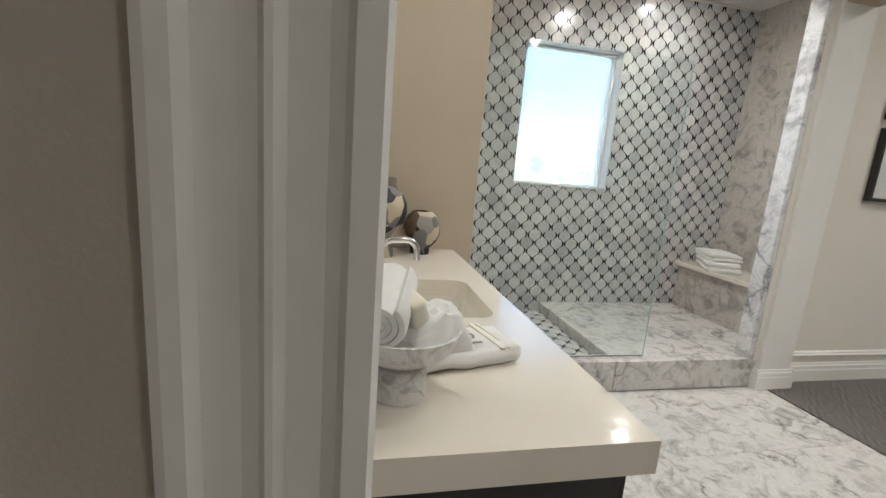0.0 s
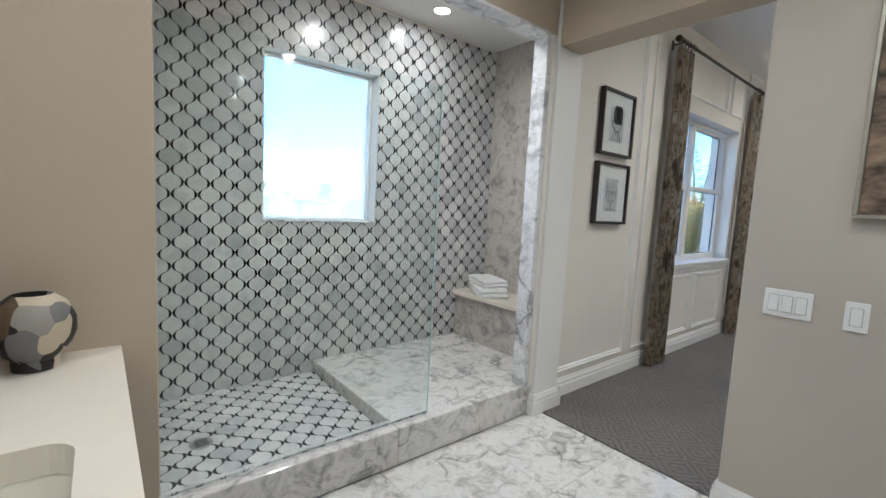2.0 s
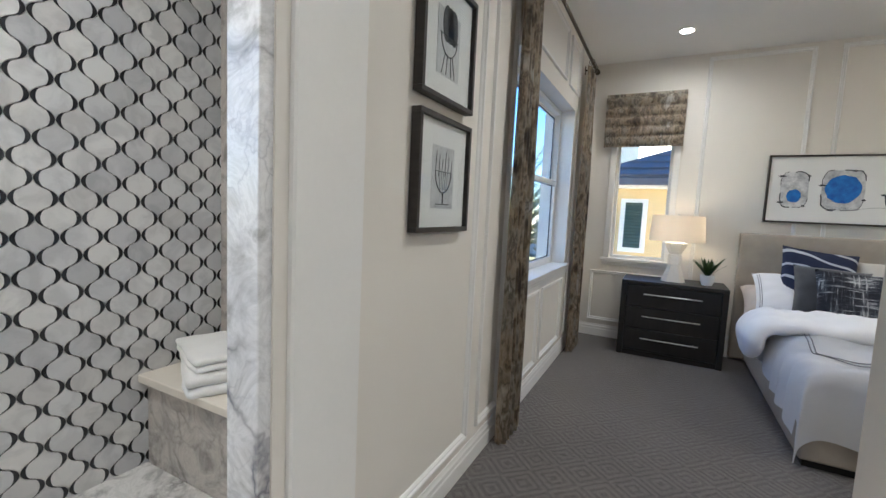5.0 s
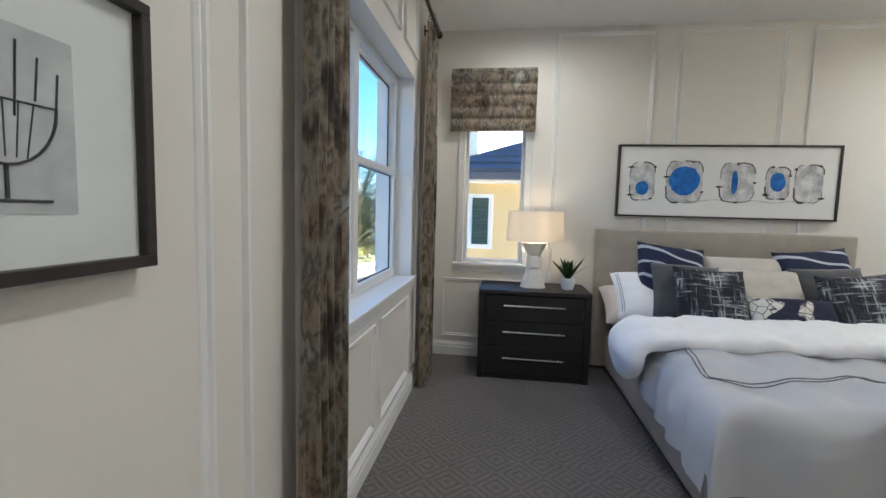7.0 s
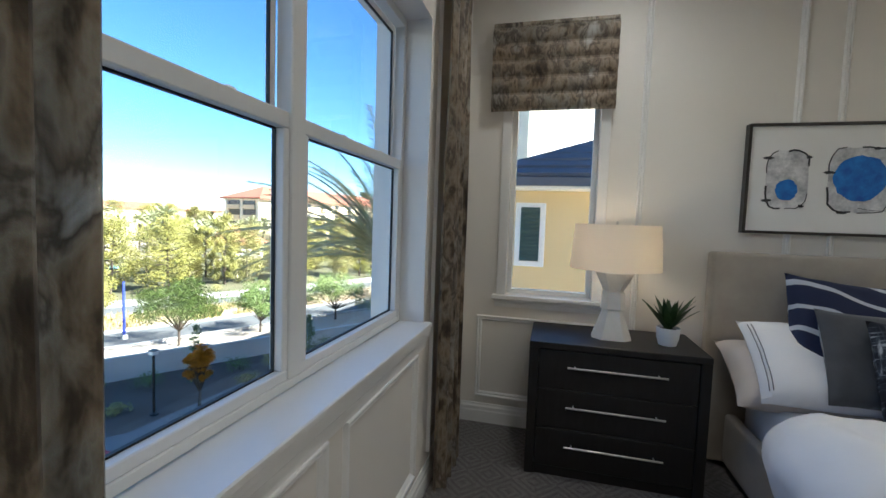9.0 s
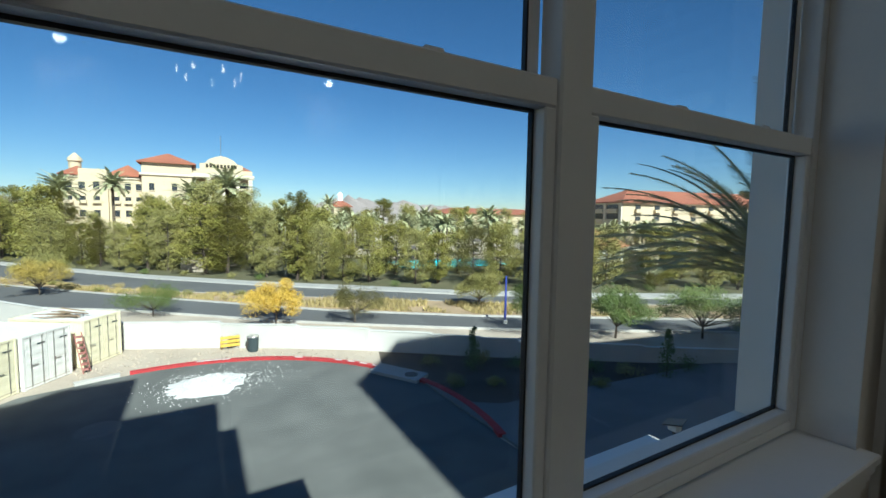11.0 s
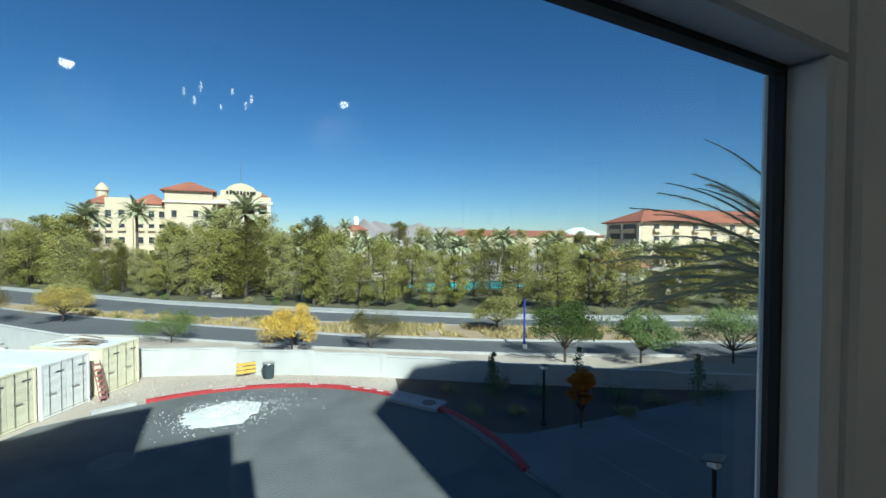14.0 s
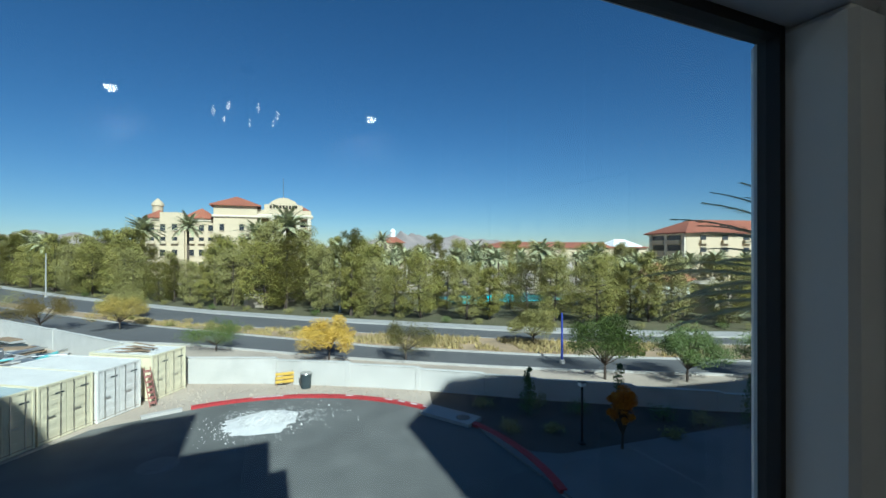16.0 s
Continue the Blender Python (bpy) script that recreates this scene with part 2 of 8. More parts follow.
STEEL = plain("brushed_steel", (0.62, 0.61, 0.59), (0.55, 0.54, 0.52), 5, 0.28, 1.0, grain=300, relief=0.05)
BLACK_METAL = plain("black_metal", (0.012, 0.012, 0.012), (0.02, 0.02, 0.02), 5, 0.4, 0.3, relief=0.05)
BRONZE = plain("dark_bronze", (0.05, 0.04, 0.03), (0.07, 0.055, 0.04), 8, 0.35, 0.9, relief=0.05)
ESPRESSO = plain("espresso_wood", (0.009, 0.008, 0.007), (0.015, 0.013, 0.012), 5, 0.5, stretch=(1, 8, 1), grain=40, relief=0.15)
GLASS = clear_glass("window_glass", (0.97, 0.985, 0.99), gloss=0.7)
SHOWER_GLASS = clear_glass("shower_glass", (0.95, 0.98, 0.975), gloss=1.0)
MIRROR = plain("mirror_silver", (0.93, 0.93, 0.93), (0.92, 0.92, 0.92), 2, 0.0, 1.0, relief=0.0)
VINYL = plain("white_vinyl_frame", (0.78, 0.78, 0.77), (0.75, 0.75, 0.74), 3, 0.4, grain=80, relief=0.05)
GASKET = plain("black_gasket", (0.015, 0.015, 0.016), (0.02, 0.02, 0.02), 3, 0.6, relief=0.0)


def hazy_glare_glass():
    """A pane with translucent white mixed in for haze and the glare of overexposure."""
    m = clear_glass("hazy_glare_glass", (0.98, 0.99, 1.0))
    nt = m.node_tree
    out = nt.nodes["Material Output"]
    base = out.inputs["Surface"].links[0].from_socket
    t, s = nt.nodes.new("ShaderNodeBsdfTranslucent"), nt.nodes.new("ShaderNodeMixShader")
    t.inputs[0].default_value = (0.97, 0.95, 0.92, 1)
    s.inputs[0].default_value = 0.40
    nt.links.new(base, s.inputs[1])
    nt.links.new(t.outputs[0], s.inputs[2])
    nt.links.new(s.outputs[0], out.inputs["Surface"])
    return m


HAZY_GLARE_GLASS = hazy_glare_glass()
GROUT = plain("grey_grout", (0.30, 0.295, 0.285), (0.25, 0.245, 0.24), 20, 0.85, grain=400, relief=0.2)


def mosaic_white(name):
    """Honed white and pale grey stone, tile by tile."""
    m, nt, bs = nodes_of(name)
    v = world_vec(nt)
    r = calc(nt, "ADD", nt.nodes.new("ShaderNodeObjectInfo").outputs["Random"], nt.nodes.new("ShaderNodeNewGeometry").outputs["Random Per Island"])
    k = calc(nt, "FRACT", calc(nt, "MULTIPLY", r, 7.31))
    tone = ramp(nt, k, [(0.0, (0.50, 0.50, 0.51)), (0.35, (0.66, 0.66, 0.66)), (0.7, (0.73, 0.72, 0.70)), (1.0, (0.60, 0.59, 0.58))])
    veins = noise_tex(nt, v, 9.0, 6, 0.6, 0.8)
    col = mix(nt, 1.0, tone, ramp(nt, veins.outputs[0], [(0.38, (0.84, 0.84, 0.85)), (0.55, (1, 1, 1))]), "MULTIPLY")
    nt.links.new(col, bs.inputs["Base Color"])
    bs.inputs["Roughness"].default_value, bs.inputs["Coat Weight"].default_value, bs.inputs["Coat Roughness"].default_value = 0.22, 0.35, 0.08
    return m


MOSAIC = mosaic_white("mosaic_stone")
MOSAIC_BLACK = plain("mosaic_black_stone", (0.018, 0.018, 0.02), (0.035, 0.035, 0.038), 12, 0.2, coat=0.3, relief=0.0, vec="world")


def carpet_material():
    m, nt, bs = nodes_of("carpet_pile")
    g = nt.nodes.new("ShaderNodeNewGeometry")
    sep = nt.nodes.new("ShaderNodeSeparateXYZ")
    nt.links.new(g.outputs["Position"], sep.inputs[0])
    wob = noise_tex(nt, g.outputs["Position"], 30, 2)
    w = calc(nt, "MULTIPLY", calc(nt, "SUBTRACT", wob.outputs[0], 0.5), 0.012)

    def tri(sock, period):
        f = calc(nt, "FRACT", calc(nt, "DIVIDE", calc(nt, "ADD", sock, w), period))
        return calc(nt, "ABSOLUTE", calc(nt, "SUBTRACT", f, 0.5))

    d = calc(nt, "ADD", tri(sep.outputs[0], 0.25), tri(sep.outputs[1], 0.25))
    band = calc(nt, "SINE", calc(nt, "MULTIPLY", d, 2 * math.pi * 5.0))
    pile = noise_tex(nt, g.outputs["Position"], 420, 3)
    big = noise_tex(nt, g.outputs["Position"], 1.7, 3)
    f = calc(nt, "ADD", calc(nt, "MULTIPLY", band, 0.16), calc(nt, "ADD", calc(nt, "MULTIPLY", pile.outputs[0], 0.8), calc(nt, "MULTIPLY", big.outputs[0], 0.25)))
    col = ramp(nt, f, [(0.25, (0.060, 0.052, 0.049)), (0.55, (0.118, 0.105, 0.098)), (0.85, (0.19, 0.172, 0.162))])
    nt.links.new(col, bs.inputs["Base Color"])
    bs.inputs["Roughness"].default_value, bs.inputs["Sheen Weight"].default_value = 0.95, 0.25
    bump(nt, bs, f, 0.8, 0.006)
    return m


CARPET = carpet_material()


def patchwork(name):
    """Matt ceramic cut into hard-edged patches of a few colours."""
    m, nt, bs = nodes_of(name)
    v = object_vec(nt, (1, 1, 0.7))
    warp = noise_tex(nt, v, 7, 2)
    mv = nt.nodes.new("ShaderNodeMix")
    mv.data_type, mv.inputs[0].default_value = "VECTOR", 0.12
    nt.links.new(v, mv.inputs[4])
    nt.links.new(warp.outputs["Color"], mv.inputs[5])
    vo = nt.nodes.new("ShaderNodeTexVoronoi")
    vo.inputs["Scale"].default_value = 19
    nt.links.new(mv.outputs[1], vo.inputs["Vector"])
    sep = nt.nodes.new("ShaderNodeSeparateColor")
    nt.links.new(vo.outputs["Color"], sep.inputs[0])
    r = ramp(nt, sep.outputs[0], [(0.0, (0.012, 0.011, 0.011)), (0.40, (0.52, 0.45, 0.33)), (0.64, (0.11, 0.072, 0.04)), (0.78, (0.17, 0.165, 0.165)), (0.90, (0.30, 0.28, 0.25))])
    r.node.color_ramp.interpolation = "CONSTANT"
    nt.links.new(r, bs.inputs["Base Color"])
    bs.inputs["Roughness"].default_value = 0.5
    bump(nt, bs, noise_tex(nt, v, 90, 3).outputs[0], 0.3, 0.003)
    return m


PATCHWORK = patchwork("patchwork_ceramic")
TERRY = plain("white_terry", (0.86, 0.85, 0.83), (0.80, 0.79, 0.77), 12, 0.95, grain=420, relief=0.5, sheen=0.5, distance=0.002)
PARCHMENT = plain("cream_soap_paper", (0.84, 0.79, 0.62), (0.88, 0.86, 0.78), 20, 0.7, grain=60, relief=0.2)
GREY_THREAD = plain("grey_thread", (0.33, 0.33, 0.35), (0.28, 0.28, 0.30), 50, 0.9, grain=500, relief=0.4)
SWITCH_WHITE = plain("switch_plastic", (0.86, 0.86, 0.86), (0.84, 0.84, 0.84), 5, 0.3, relief=0.0)
SWITCH_SHADOW = plain("switch_gap_shade", (0.36, 0.35, 0.34), (0.32, 0.31, 0.30), 5, 0.5, relief=0.0)
LAMP_FACE = glow("downlight_face", (1.0, 0.90, 0.76), 4.0)
SILVER_LEAF = plain("silver_leaf_frame", (0.55, 0.52, 0.45), (0.45, 0.42, 0.36), 30, 0.35, 0.8, relief=0.2)
DARK_ART = plain("dark_abstract_canvas", (0.03, 0.022, 0.016), (0.34, 0.24, 0.16), 7, 0.6, grain=26, relief=0.5, stretch=(1, 1, 2.2))


def brush_cloth(name, tones, blot=6.0):
    """Cloth printed with soft vertical smears and dabs of a few earthy tones."""
    m, nt, bs = nodes_of(name)
    broad = noise_tex(nt, object_vec(nt, (1, 1, 0.55)), blot, 3, 0.5, 0.25)
    dab = noise_tex(nt, object_vec(nt, (1, 1, 0.5)), blot * 2.6, 4, 0.6, 0.4)
    streak = noise_tex(nt, object_vec(nt, (1, 1, 0.05)), blot * 9, 3, 0.6)
    f = calc(nt, "ADD", calc(nt, "MULTIPLY", broad.outputs[0], 0.50), calc(nt, "MULTIPLY", dab.outputs[0], 0.42))
    f = calc(nt, "ADD", f, calc(nt, "MULTIPLY", streak.outputs[0], 0.08))
    col = ramp(nt, f, tones)
    cool = noise_tex(nt, object_vec(nt, (1, 1, 0.5)), blot * 1.3, 3, 0.5)
    grey = mix(nt, 1.0, col, (0.90, 0.98, 1.08), "MULTIPLY")
    col = mix(nt, ramp(nt, cool.outputs[0], [(0.46, (0, 0, 0)), (0.58, (1, 1, 1))]), col, grey)
    weave = noise_tex(nt, object_vec(nt, (1, 1, 1)), 500, 2)
    col = mix(nt, 0.25, col, weave.outputs["Color"], "SOFT_LIGHT")
    nt.links.new(col, bs.inputs["Base Color"])
    bs.inputs["Roughness"].default_value, bs.inputs["Sheen Weight"].default_value = 0.7, 0.2
    bump(nt, bs, weave.outputs[0], 0.35, 0.001)
    return m


EARTH = [(0.36, (0.055, 0.042, 0.032)), (0.42, (0.15, 0.112, 0.076)), (0.455, (0.34, 0.265, 0.18)), (0.49, (0.46, 0.38, 0.28)), (0.52, (0.30, 0.24, 0.175)), (0.545, (0.17, 0.135, 0.10)), (0.575, (0.42, 0.35, 0.265)), (0.64, (0.66, 0.60, 0.51))]
DRAPE = brush_cloth("drapery_print", EARTH, 6.0)
LINEN = plain("greige_linen", (0.40, 0.355, 0.30), (0.35, 0.31, 0.26), 8, 0.9, grain=420, relief=0.7, sheen=0.2)
DUVET = plain("white_cotton", (0.86, 0.86, 0.88), (0.82, 0.82, 0.85), 5, 0.85, grain=350, relief=0.25, sheen=0.2)
BLUSH = plain("blush_cotton", (0.68, 0.60, 0.53), (0.63, 0.55, 0.48), 5, 0.9, grain=350, relief=0.3)
CREAM_LINEN = plain("cream_linen", (0.62, 0.58, 0.52), (0.57, 0.53, 0.47), 9, 0.9, grain=380, relief=0.6)
CHARCOAL = plain("charcoal_velvet", (0.055, 0.055, 0.06), (0.075, 0.075, 0.08), 9, 0.8, grain=300, relief=0.4, sheen=0.4)
NAVY = plain("navy_cloth", (0.012, 0.018, 0.05), (0.02, 0.028, 0.07), 9, 0.85, grain=380, relief=0.5)
PIPING = plain("grey_piping", (0.16, 0.16, 0.18), (0.2, 0.2, 0.22), 30, 0.9, relief=0.0)


def pattern_cloth(name, kind):
    m, nt, bs = nodes_of(name)
    v = object_vec(nt)
    sep = nt.nodes.new("ShaderNodeSeparateXYZ")
    nt.links.new(v, sep.inputs[0])
    if kind == "bands":
        warp = noise_tex(nt, v, 2.0, 2)
        d = calc(nt, "ADD", calc(nt, "MULTIPLY", sep.outputs[1], 7.5), calc(nt, "ADD", calc(nt, "MULTIPLY", sep.outputs[0], 2.5), calc(nt, "MULTIPLY", warp.outputs[0], 1.6)))
        f = calc(nt, "FRACT", d)
        col = ramp(nt, f, [(0.0, (0.012, 0.018, 0.055)), (0.78, (0.012, 0.018, 0.055)), (0.80, (0.50, 0.52, 0.58)), (0.97, (0.50, 0.52, 0.58)), (0.99, (0.012, 0.018, 0.055))])
    elif kind == "scratch":
        va, vb = object_vec(nt, (1, 14, 1)), object_vec(nt, (14, 1, 1))
        a, b = noise_tex(nt, va, 5, 4, 0.7), noise_tex(nt, vb, 5, 4, 0.7)
        f = calc(nt, "MAXIMUM", a.outputs[0], b.outputs[0])
        g = noise_tex(nt, v, 6, 3)
        f = calc(nt, "ADD", calc(nt, "MULTIPLY", f, 0.72), calc(nt, "MULTIPLY", g.outputs[0], 0.3))
        col = ramp(nt, f, [(0.50, (0.008, 0.009, 0.016)), (0.57, (0.05, 0.055, 0.07)), (0.66, (0.55, 0.55, 0.55))])
    else:
        warp = noise_tex(nt, v, 5, 3)
        blob = noise_tex(nt, v, 4.2, 1.5, 0.4, 0.8)
        mask = ramp(nt, blob.outputs[0], [(0.50, (0, 0, 0)), (0.52, (1, 1, 1))])
        lines = nt.nodes.new("ShaderNodeTexVoronoi")
        lines.feature = "DISTANCE_TO_EDGE"
        lines.inputs["Scale"].default_value = 15
        nt.links.new(v, lines.inputs["Vector"])
        ink = ramp(nt, lines.outputs["Distance"], [(0.02, (0.08, 0.08, 0.1)), (0.05, (0.66, 0.63, 0.57))])
        col = mix(nt, mask, (0.012, 0.015, 0.04), ink)
    nt.links.new(col, bs.inputs["Base Color"])
    bs.inputs["Roughness"].default_value = 0.85
    bump(nt, bs, noise_tex(nt, v, 350, 2).outputs[0], 0.4, 0.001)
    return m


BAND_CLOTH = pattern_cloth("navy_band_cloth", "bands")
SCRATCH_CLOTH = pattern_cloth("brushed_black_cloth", "scratch")
KOI_CLOTH = pattern_cloth("navy_ink_cloth", "ink")
PAPER = plain("art_paper", (0.80, 0.79, 0.77), (0.77, 0.76, 0.74), 4, 0.8, grain=200, relief=0.1)
WASH_GREY = plain("grey_wash", (0.78, 0.77, 0.76), (0.36, 0.36, 0.38), 13, 0.85, grain=60, relief=0.0)
WASH_BLUE = plain("blue_wash", (0.012, 0.09, 0.40), (0.03, 0.20, 0.58), 14, 0.7, grain=60, relief=0.0)
INK = plain("black_ink", (0.02, 0.02, 0.022), (0.05, 0.05, 0.055), 30, 0.7, relief=0.0)
PLASTER = plain("white_plaster", (0.78, 0.75, 0.70), (0.72, 0.69, 0.63), 14, 0.75, grain=90, relief=0.4)
POT_WHITE = plain("white_pot_glaze", (0.82, 0.82, 0.81), (0.8, 0.8, 0.79), 5, 0.3, relief=0.05)
LEAF_DARK = plain("succulent_leaf", (0.022, 0.055, 0.018), (0.05, 0.10, 0.03), 20, 0.4, relief=0.1)
SOIL = plain("potting_soil", (0.03, 0.02, 0.014), (0.05, 0.035, 0.025), 60, 0.95, relief=0.8)


def shade_material():
    m, nt, bs = nodes_of("lamp_shade_linen")
    t = nt.nodes.new("ShaderNodeBsdfTranslucent")
    t.inputs[0].default_value = (0.9, 0.84, 0.74, 1)
    bs.inputs["Base Color"].default_value = (0.82, 0.78, 0.72, 1)
    bs.inputs["Roughness"].default_value = 0.9
    bump(nt, bs, noise_tex(nt, object_vec(nt, (1, 1, 0.2)), 300, 2).outputs[0], 0.3, 0.001)
    s = nt.nodes.new("ShaderNodeMixShader")
    s.inputs[0].default_value = 0.45
    nt.links.new(bs.outputs[0], s.inputs[1])
    nt.links.new(t.outputs[0], s.inputs[2])
    nt.links.new(s.outputs[0], nt.nodes["Material Output"].inputs["Surface"])
    return m


SHADE = shade_material()
BULB = glow("lamp_bulb", (1.0, 0.76, 0.48), 7.0)

# outdoor surfaces
ASPHALT = plain("asphalt", (0.150, 0.150, 0.138), (0.105, 0.106, 0.098), 0.55, 0.9, grain=60, relief=0.4, vec="world", distance=0.01)
ROAD = plain("road_asphalt", (0.12, 0.119, 0.117), (0.095, 0.094, 0.092), 0.2, 0.9, grain=40, relief=0.3, vec="world", distance=0.01)
DIRT = plain("desert_dirt", (0.46, 0.39, 0.31), (0.36, 0.30, 0.235), 0.25, 0.95, grain=9, relief=0.6, vec="world", distance=0.05)
GRAVEL = plain("median_gravel", (0.40, 0.29, 0.17), (0.28, 0.205, 0.125), 0.5, 0.95, grain=7, relief=0.6, vec="world", distance=0.05)
CONCRETE = plain("concrete", (0.40, 0.385, 0.36), (0.33, 0.32, 0.30), 0.6, 0.85, grain=25, relief=0.3, vec="world", distance=0.01)
BLOCK = plain("white_block_wall", (0.56, 0.54, 0.50), (0.47, 0.455, 0.42), 0.7, 0.9, grain=12, relief=0.4, random_tone=0.05, vec="world", distance=0.01)
KERB_RED = plain("red_kerb_paint", (0.42, 0.035, 0.04), (0.30, 0.03, 0.032), 3, 0.7, grain=30, relief=0.3, vec="world")
KERB = plain("kerb_concrete", (0.48, 0.455, 0.42), (0.40, 0.38, 0.35), 1.2, 0.85, grain=20, relief=0.3, vec="world")
CHALK = plain("white_rubble", (0.68, 0.66, 0.63), (0.58, 0.565, 0.54), 3, 0.95, grain=18, relief=0.8, vec="world", distance=0.05)
BOX_CREAM = plain("cream_container_paint", (0.72, 0.66, 0.46), (0.63, 0.57, 0.40), 1.2, 0.55, grain=12, relief=0.2)
BOX_WHITE = plain("white_container_paint", (0.72, 0.70, 0.65), (0.63, 0.61, 0.57), 1.2, 0.55, grain=12, relief=0.2)
BOX_BLUE = plain("pale_blue_container_roof", (0.36, 0.44, 0.45), (0.46, 0.51, 0.49), 1.0, 0.55, grain=12, relief=0.2)
STUCCO_CREAM = plain("cream_stucco", (0.56, 0.46, 0.31), (0.51, 0.42, 0.28), 0.05, 0.9, grain=1.5, relief=0.2, vec="world")
STUCCO_YELLOW = plain("yellow_stucco", (0.72, 0.56, 0.30), (0.67, 0.51, 0.27), 0.7, 0.9, grain=40, relief=0.5, vec="world", distance=0.01)
WHITE_STUCCO = plain("pale_wall_stucco", (0.56, 0.545, 0.47), (0.52, 0.505, 0.435), 0.4, 0.9, grain=30, relief=0.3, vec="world", distance=0.01)
CLAY_TILE = plain("clay_roof_tile", (0.33, 0.12, 0.065), (0.24, 0.085, 0.05), 0.12, 0.85, grain=2.5, relief=0.4, vec="world")
SLATE_TILE = plain("slate_roof_tile", (0.10, 0.105, 0.125), (0.07, 0.072, 0.085), 0.8, 0.8, grain=8, relief=0.3, random_tone=0.25)
DARK_PANE_AND_RECESS = plain("dark_far_window_and_recess", (0.03, 0.035, 0.04), (0.05, 0.05, 0.055), 0.3, 0.15, relief=0.0)
SHUTTER = plain("green_shutter", (0.035, 0.07, 0.06), (0.05, 0.085, 0.07), 4, 0.5, relief=0.1)
BARK = plain("tree_bark", (0.10, 0.075, 0.055), (0.06, 0.045, 0.034), 4, 0.95, grain=20, relief=0.8, stretch=(1, 1, 0.3))
PALM_BARK = plain("palm_trunk", (0.15, 0.115, 0.08), (0.085, 0.065, 0.048), 5, 0.95, grain=14, relief=1.0, stretch=(1, 1, 2.5), distance=0.03)


def leaf(name, a, b):
    m = plain(name, a, b, 0.6, 0.6, grain=6, relief=0.0, random_tone=0.35, island=True)
    return m


PINE = leaf("pine_needles", (0.155, 0.155, 0.025), (0.245, 0.21, 0.042))
OLIVE = leaf("dusty_leaves", (0.19, 0.18, 0.045), (0.26, 0.23, 0.07))
GREEN = leaf("green_leaves", (0.075, 0.115, 0.02), (0.12, 0.155, 0.03))
GOLD = leaf("golden_leaves", (0.55, 0.35, 0.03), (0.43, 0.29, 0.04))
ORANGE = leaf("orange_leaves", (0.66, 0.31, 0.02), (0.52, 0.23, 0.02))
PALM_LEAF = leaf("palm_fronds", (0.29, 0.30, 0.16), (0.40, 0.39, 0.22))
YELLOW_OLIVE = leaf("yellowing_leaves", (0.30, 0.23, 0.04), (0.38, 0.27, 0.055))
DRY_GRASS = leaf("dry_grass", (0.40, 0.31, 0.12), (0.30, 0.24, 0.10))
MOUNTAIN = plain("far_mountain", (0.34, 0.29, 0.26), (0.26, 0.225, 0.21), 0.004, 1.0, grain=0.03, relief=0.0, vec="world")
POOL = plain("pool_water", (0.08, 0.42, 0.46), (0.10, 0.48, 0.50), 0.4, 0.1, relief=0.0, vec="world")
LADDER_RED = plain("faded_red_fibreglass", (0.36, 0.15, 0.13), (0.28, 0.12, 0.10), 4, 0.6, relief=0.1)
MACHINE_RED = plain("red_machine_paint", (0.34, 0.045, 0.03), (0.25, 0.04, 0.03), 2, 0.5, relief=0.1)
TEAL = plain("teal_crate", (0.16, 0.42, 0.42), (0.20, 0.48, 0.47), 1.5, 0.6, relief=0.1)
RUBBER = plain("tyre_rubber", (0.02, 0.02, 0.02), (0.03, 0.03, 0.03), 4, 0.85, relief=0.3)
PLYWOOD = plain("weathered_board", (0.30, 0.21, 0.13), (0.22, 0.16, 0.10), 2, 0.85, stretch=(1, 6, 1), relief=0.3)
SAFETY = plain("safety_orange", (0.62, 0.13, 0.02), (0.55, 0.11, 0.02), 4, 0.6, relief=0.0)
SIGN_YELLOW = plain("yellow_sign", (0.60, 0.40, 0.06), (0.52, 0.34, 0.05), 4, 0.6, relief=0.0)
BIN_GREEN = plain("dark_bin_plastic", (0.03, 0.045, 0.05), (0.045, 0.06, 0.065), 4, 0.6, relief=0.1)
POST_BLUE = plain("blue_post_paint", (0.03, 0.05, 0.28), (0.04, 0.06, 0.33), 4, 0.5, relief=0.0)

POST_GREY = plain("weathered_grey_sheet", (0.20, 0.22, 0.24), (0.13, 0.14, 0.155), 2, 0.6, grain=20, relief=0.2)
STUCCO_PALE = plain("pale_cream_stucco", (0.64, 0.56, 0.43), (0.59, 0.52, 0.40), 0.05, 0.9, grain=1.5, relief=0.2, vec="world")
GROUNDCOVER = plain("olive_groundcover", (0.13, 0.115, 0.06), (0.08, 0.08, 0.035), 0.3, 0.95, grain=3, relief=0.6, vec="world", distance=0.05)
# drive concrete and bank gravel: colours darkened to stand for the shade there
SHADED_CONCRETE = plain("shaded_drive_concrete", (0.20, 0.195, 0.185), (0.155, 0.15, 0.145), 0.5, 0.9, grain=25, relief=0.3, vec="world", distance=0.01)
SHADED_BED_SOIL = plain("shade_darkened_bed_gravel", (0.11, 0.085, 0.063), (0.072, 0.058, 0.043), 0.6, 0.95, grain=12, relief=0.7, vec="world", distance=0.04)
COLLAR = plain("worn_collar_concrete", (0.17, 0.168, 0.16), (0.14, 0.138, 0.13), 2, 0.9, grain=30, relief=0.3, vec="world")
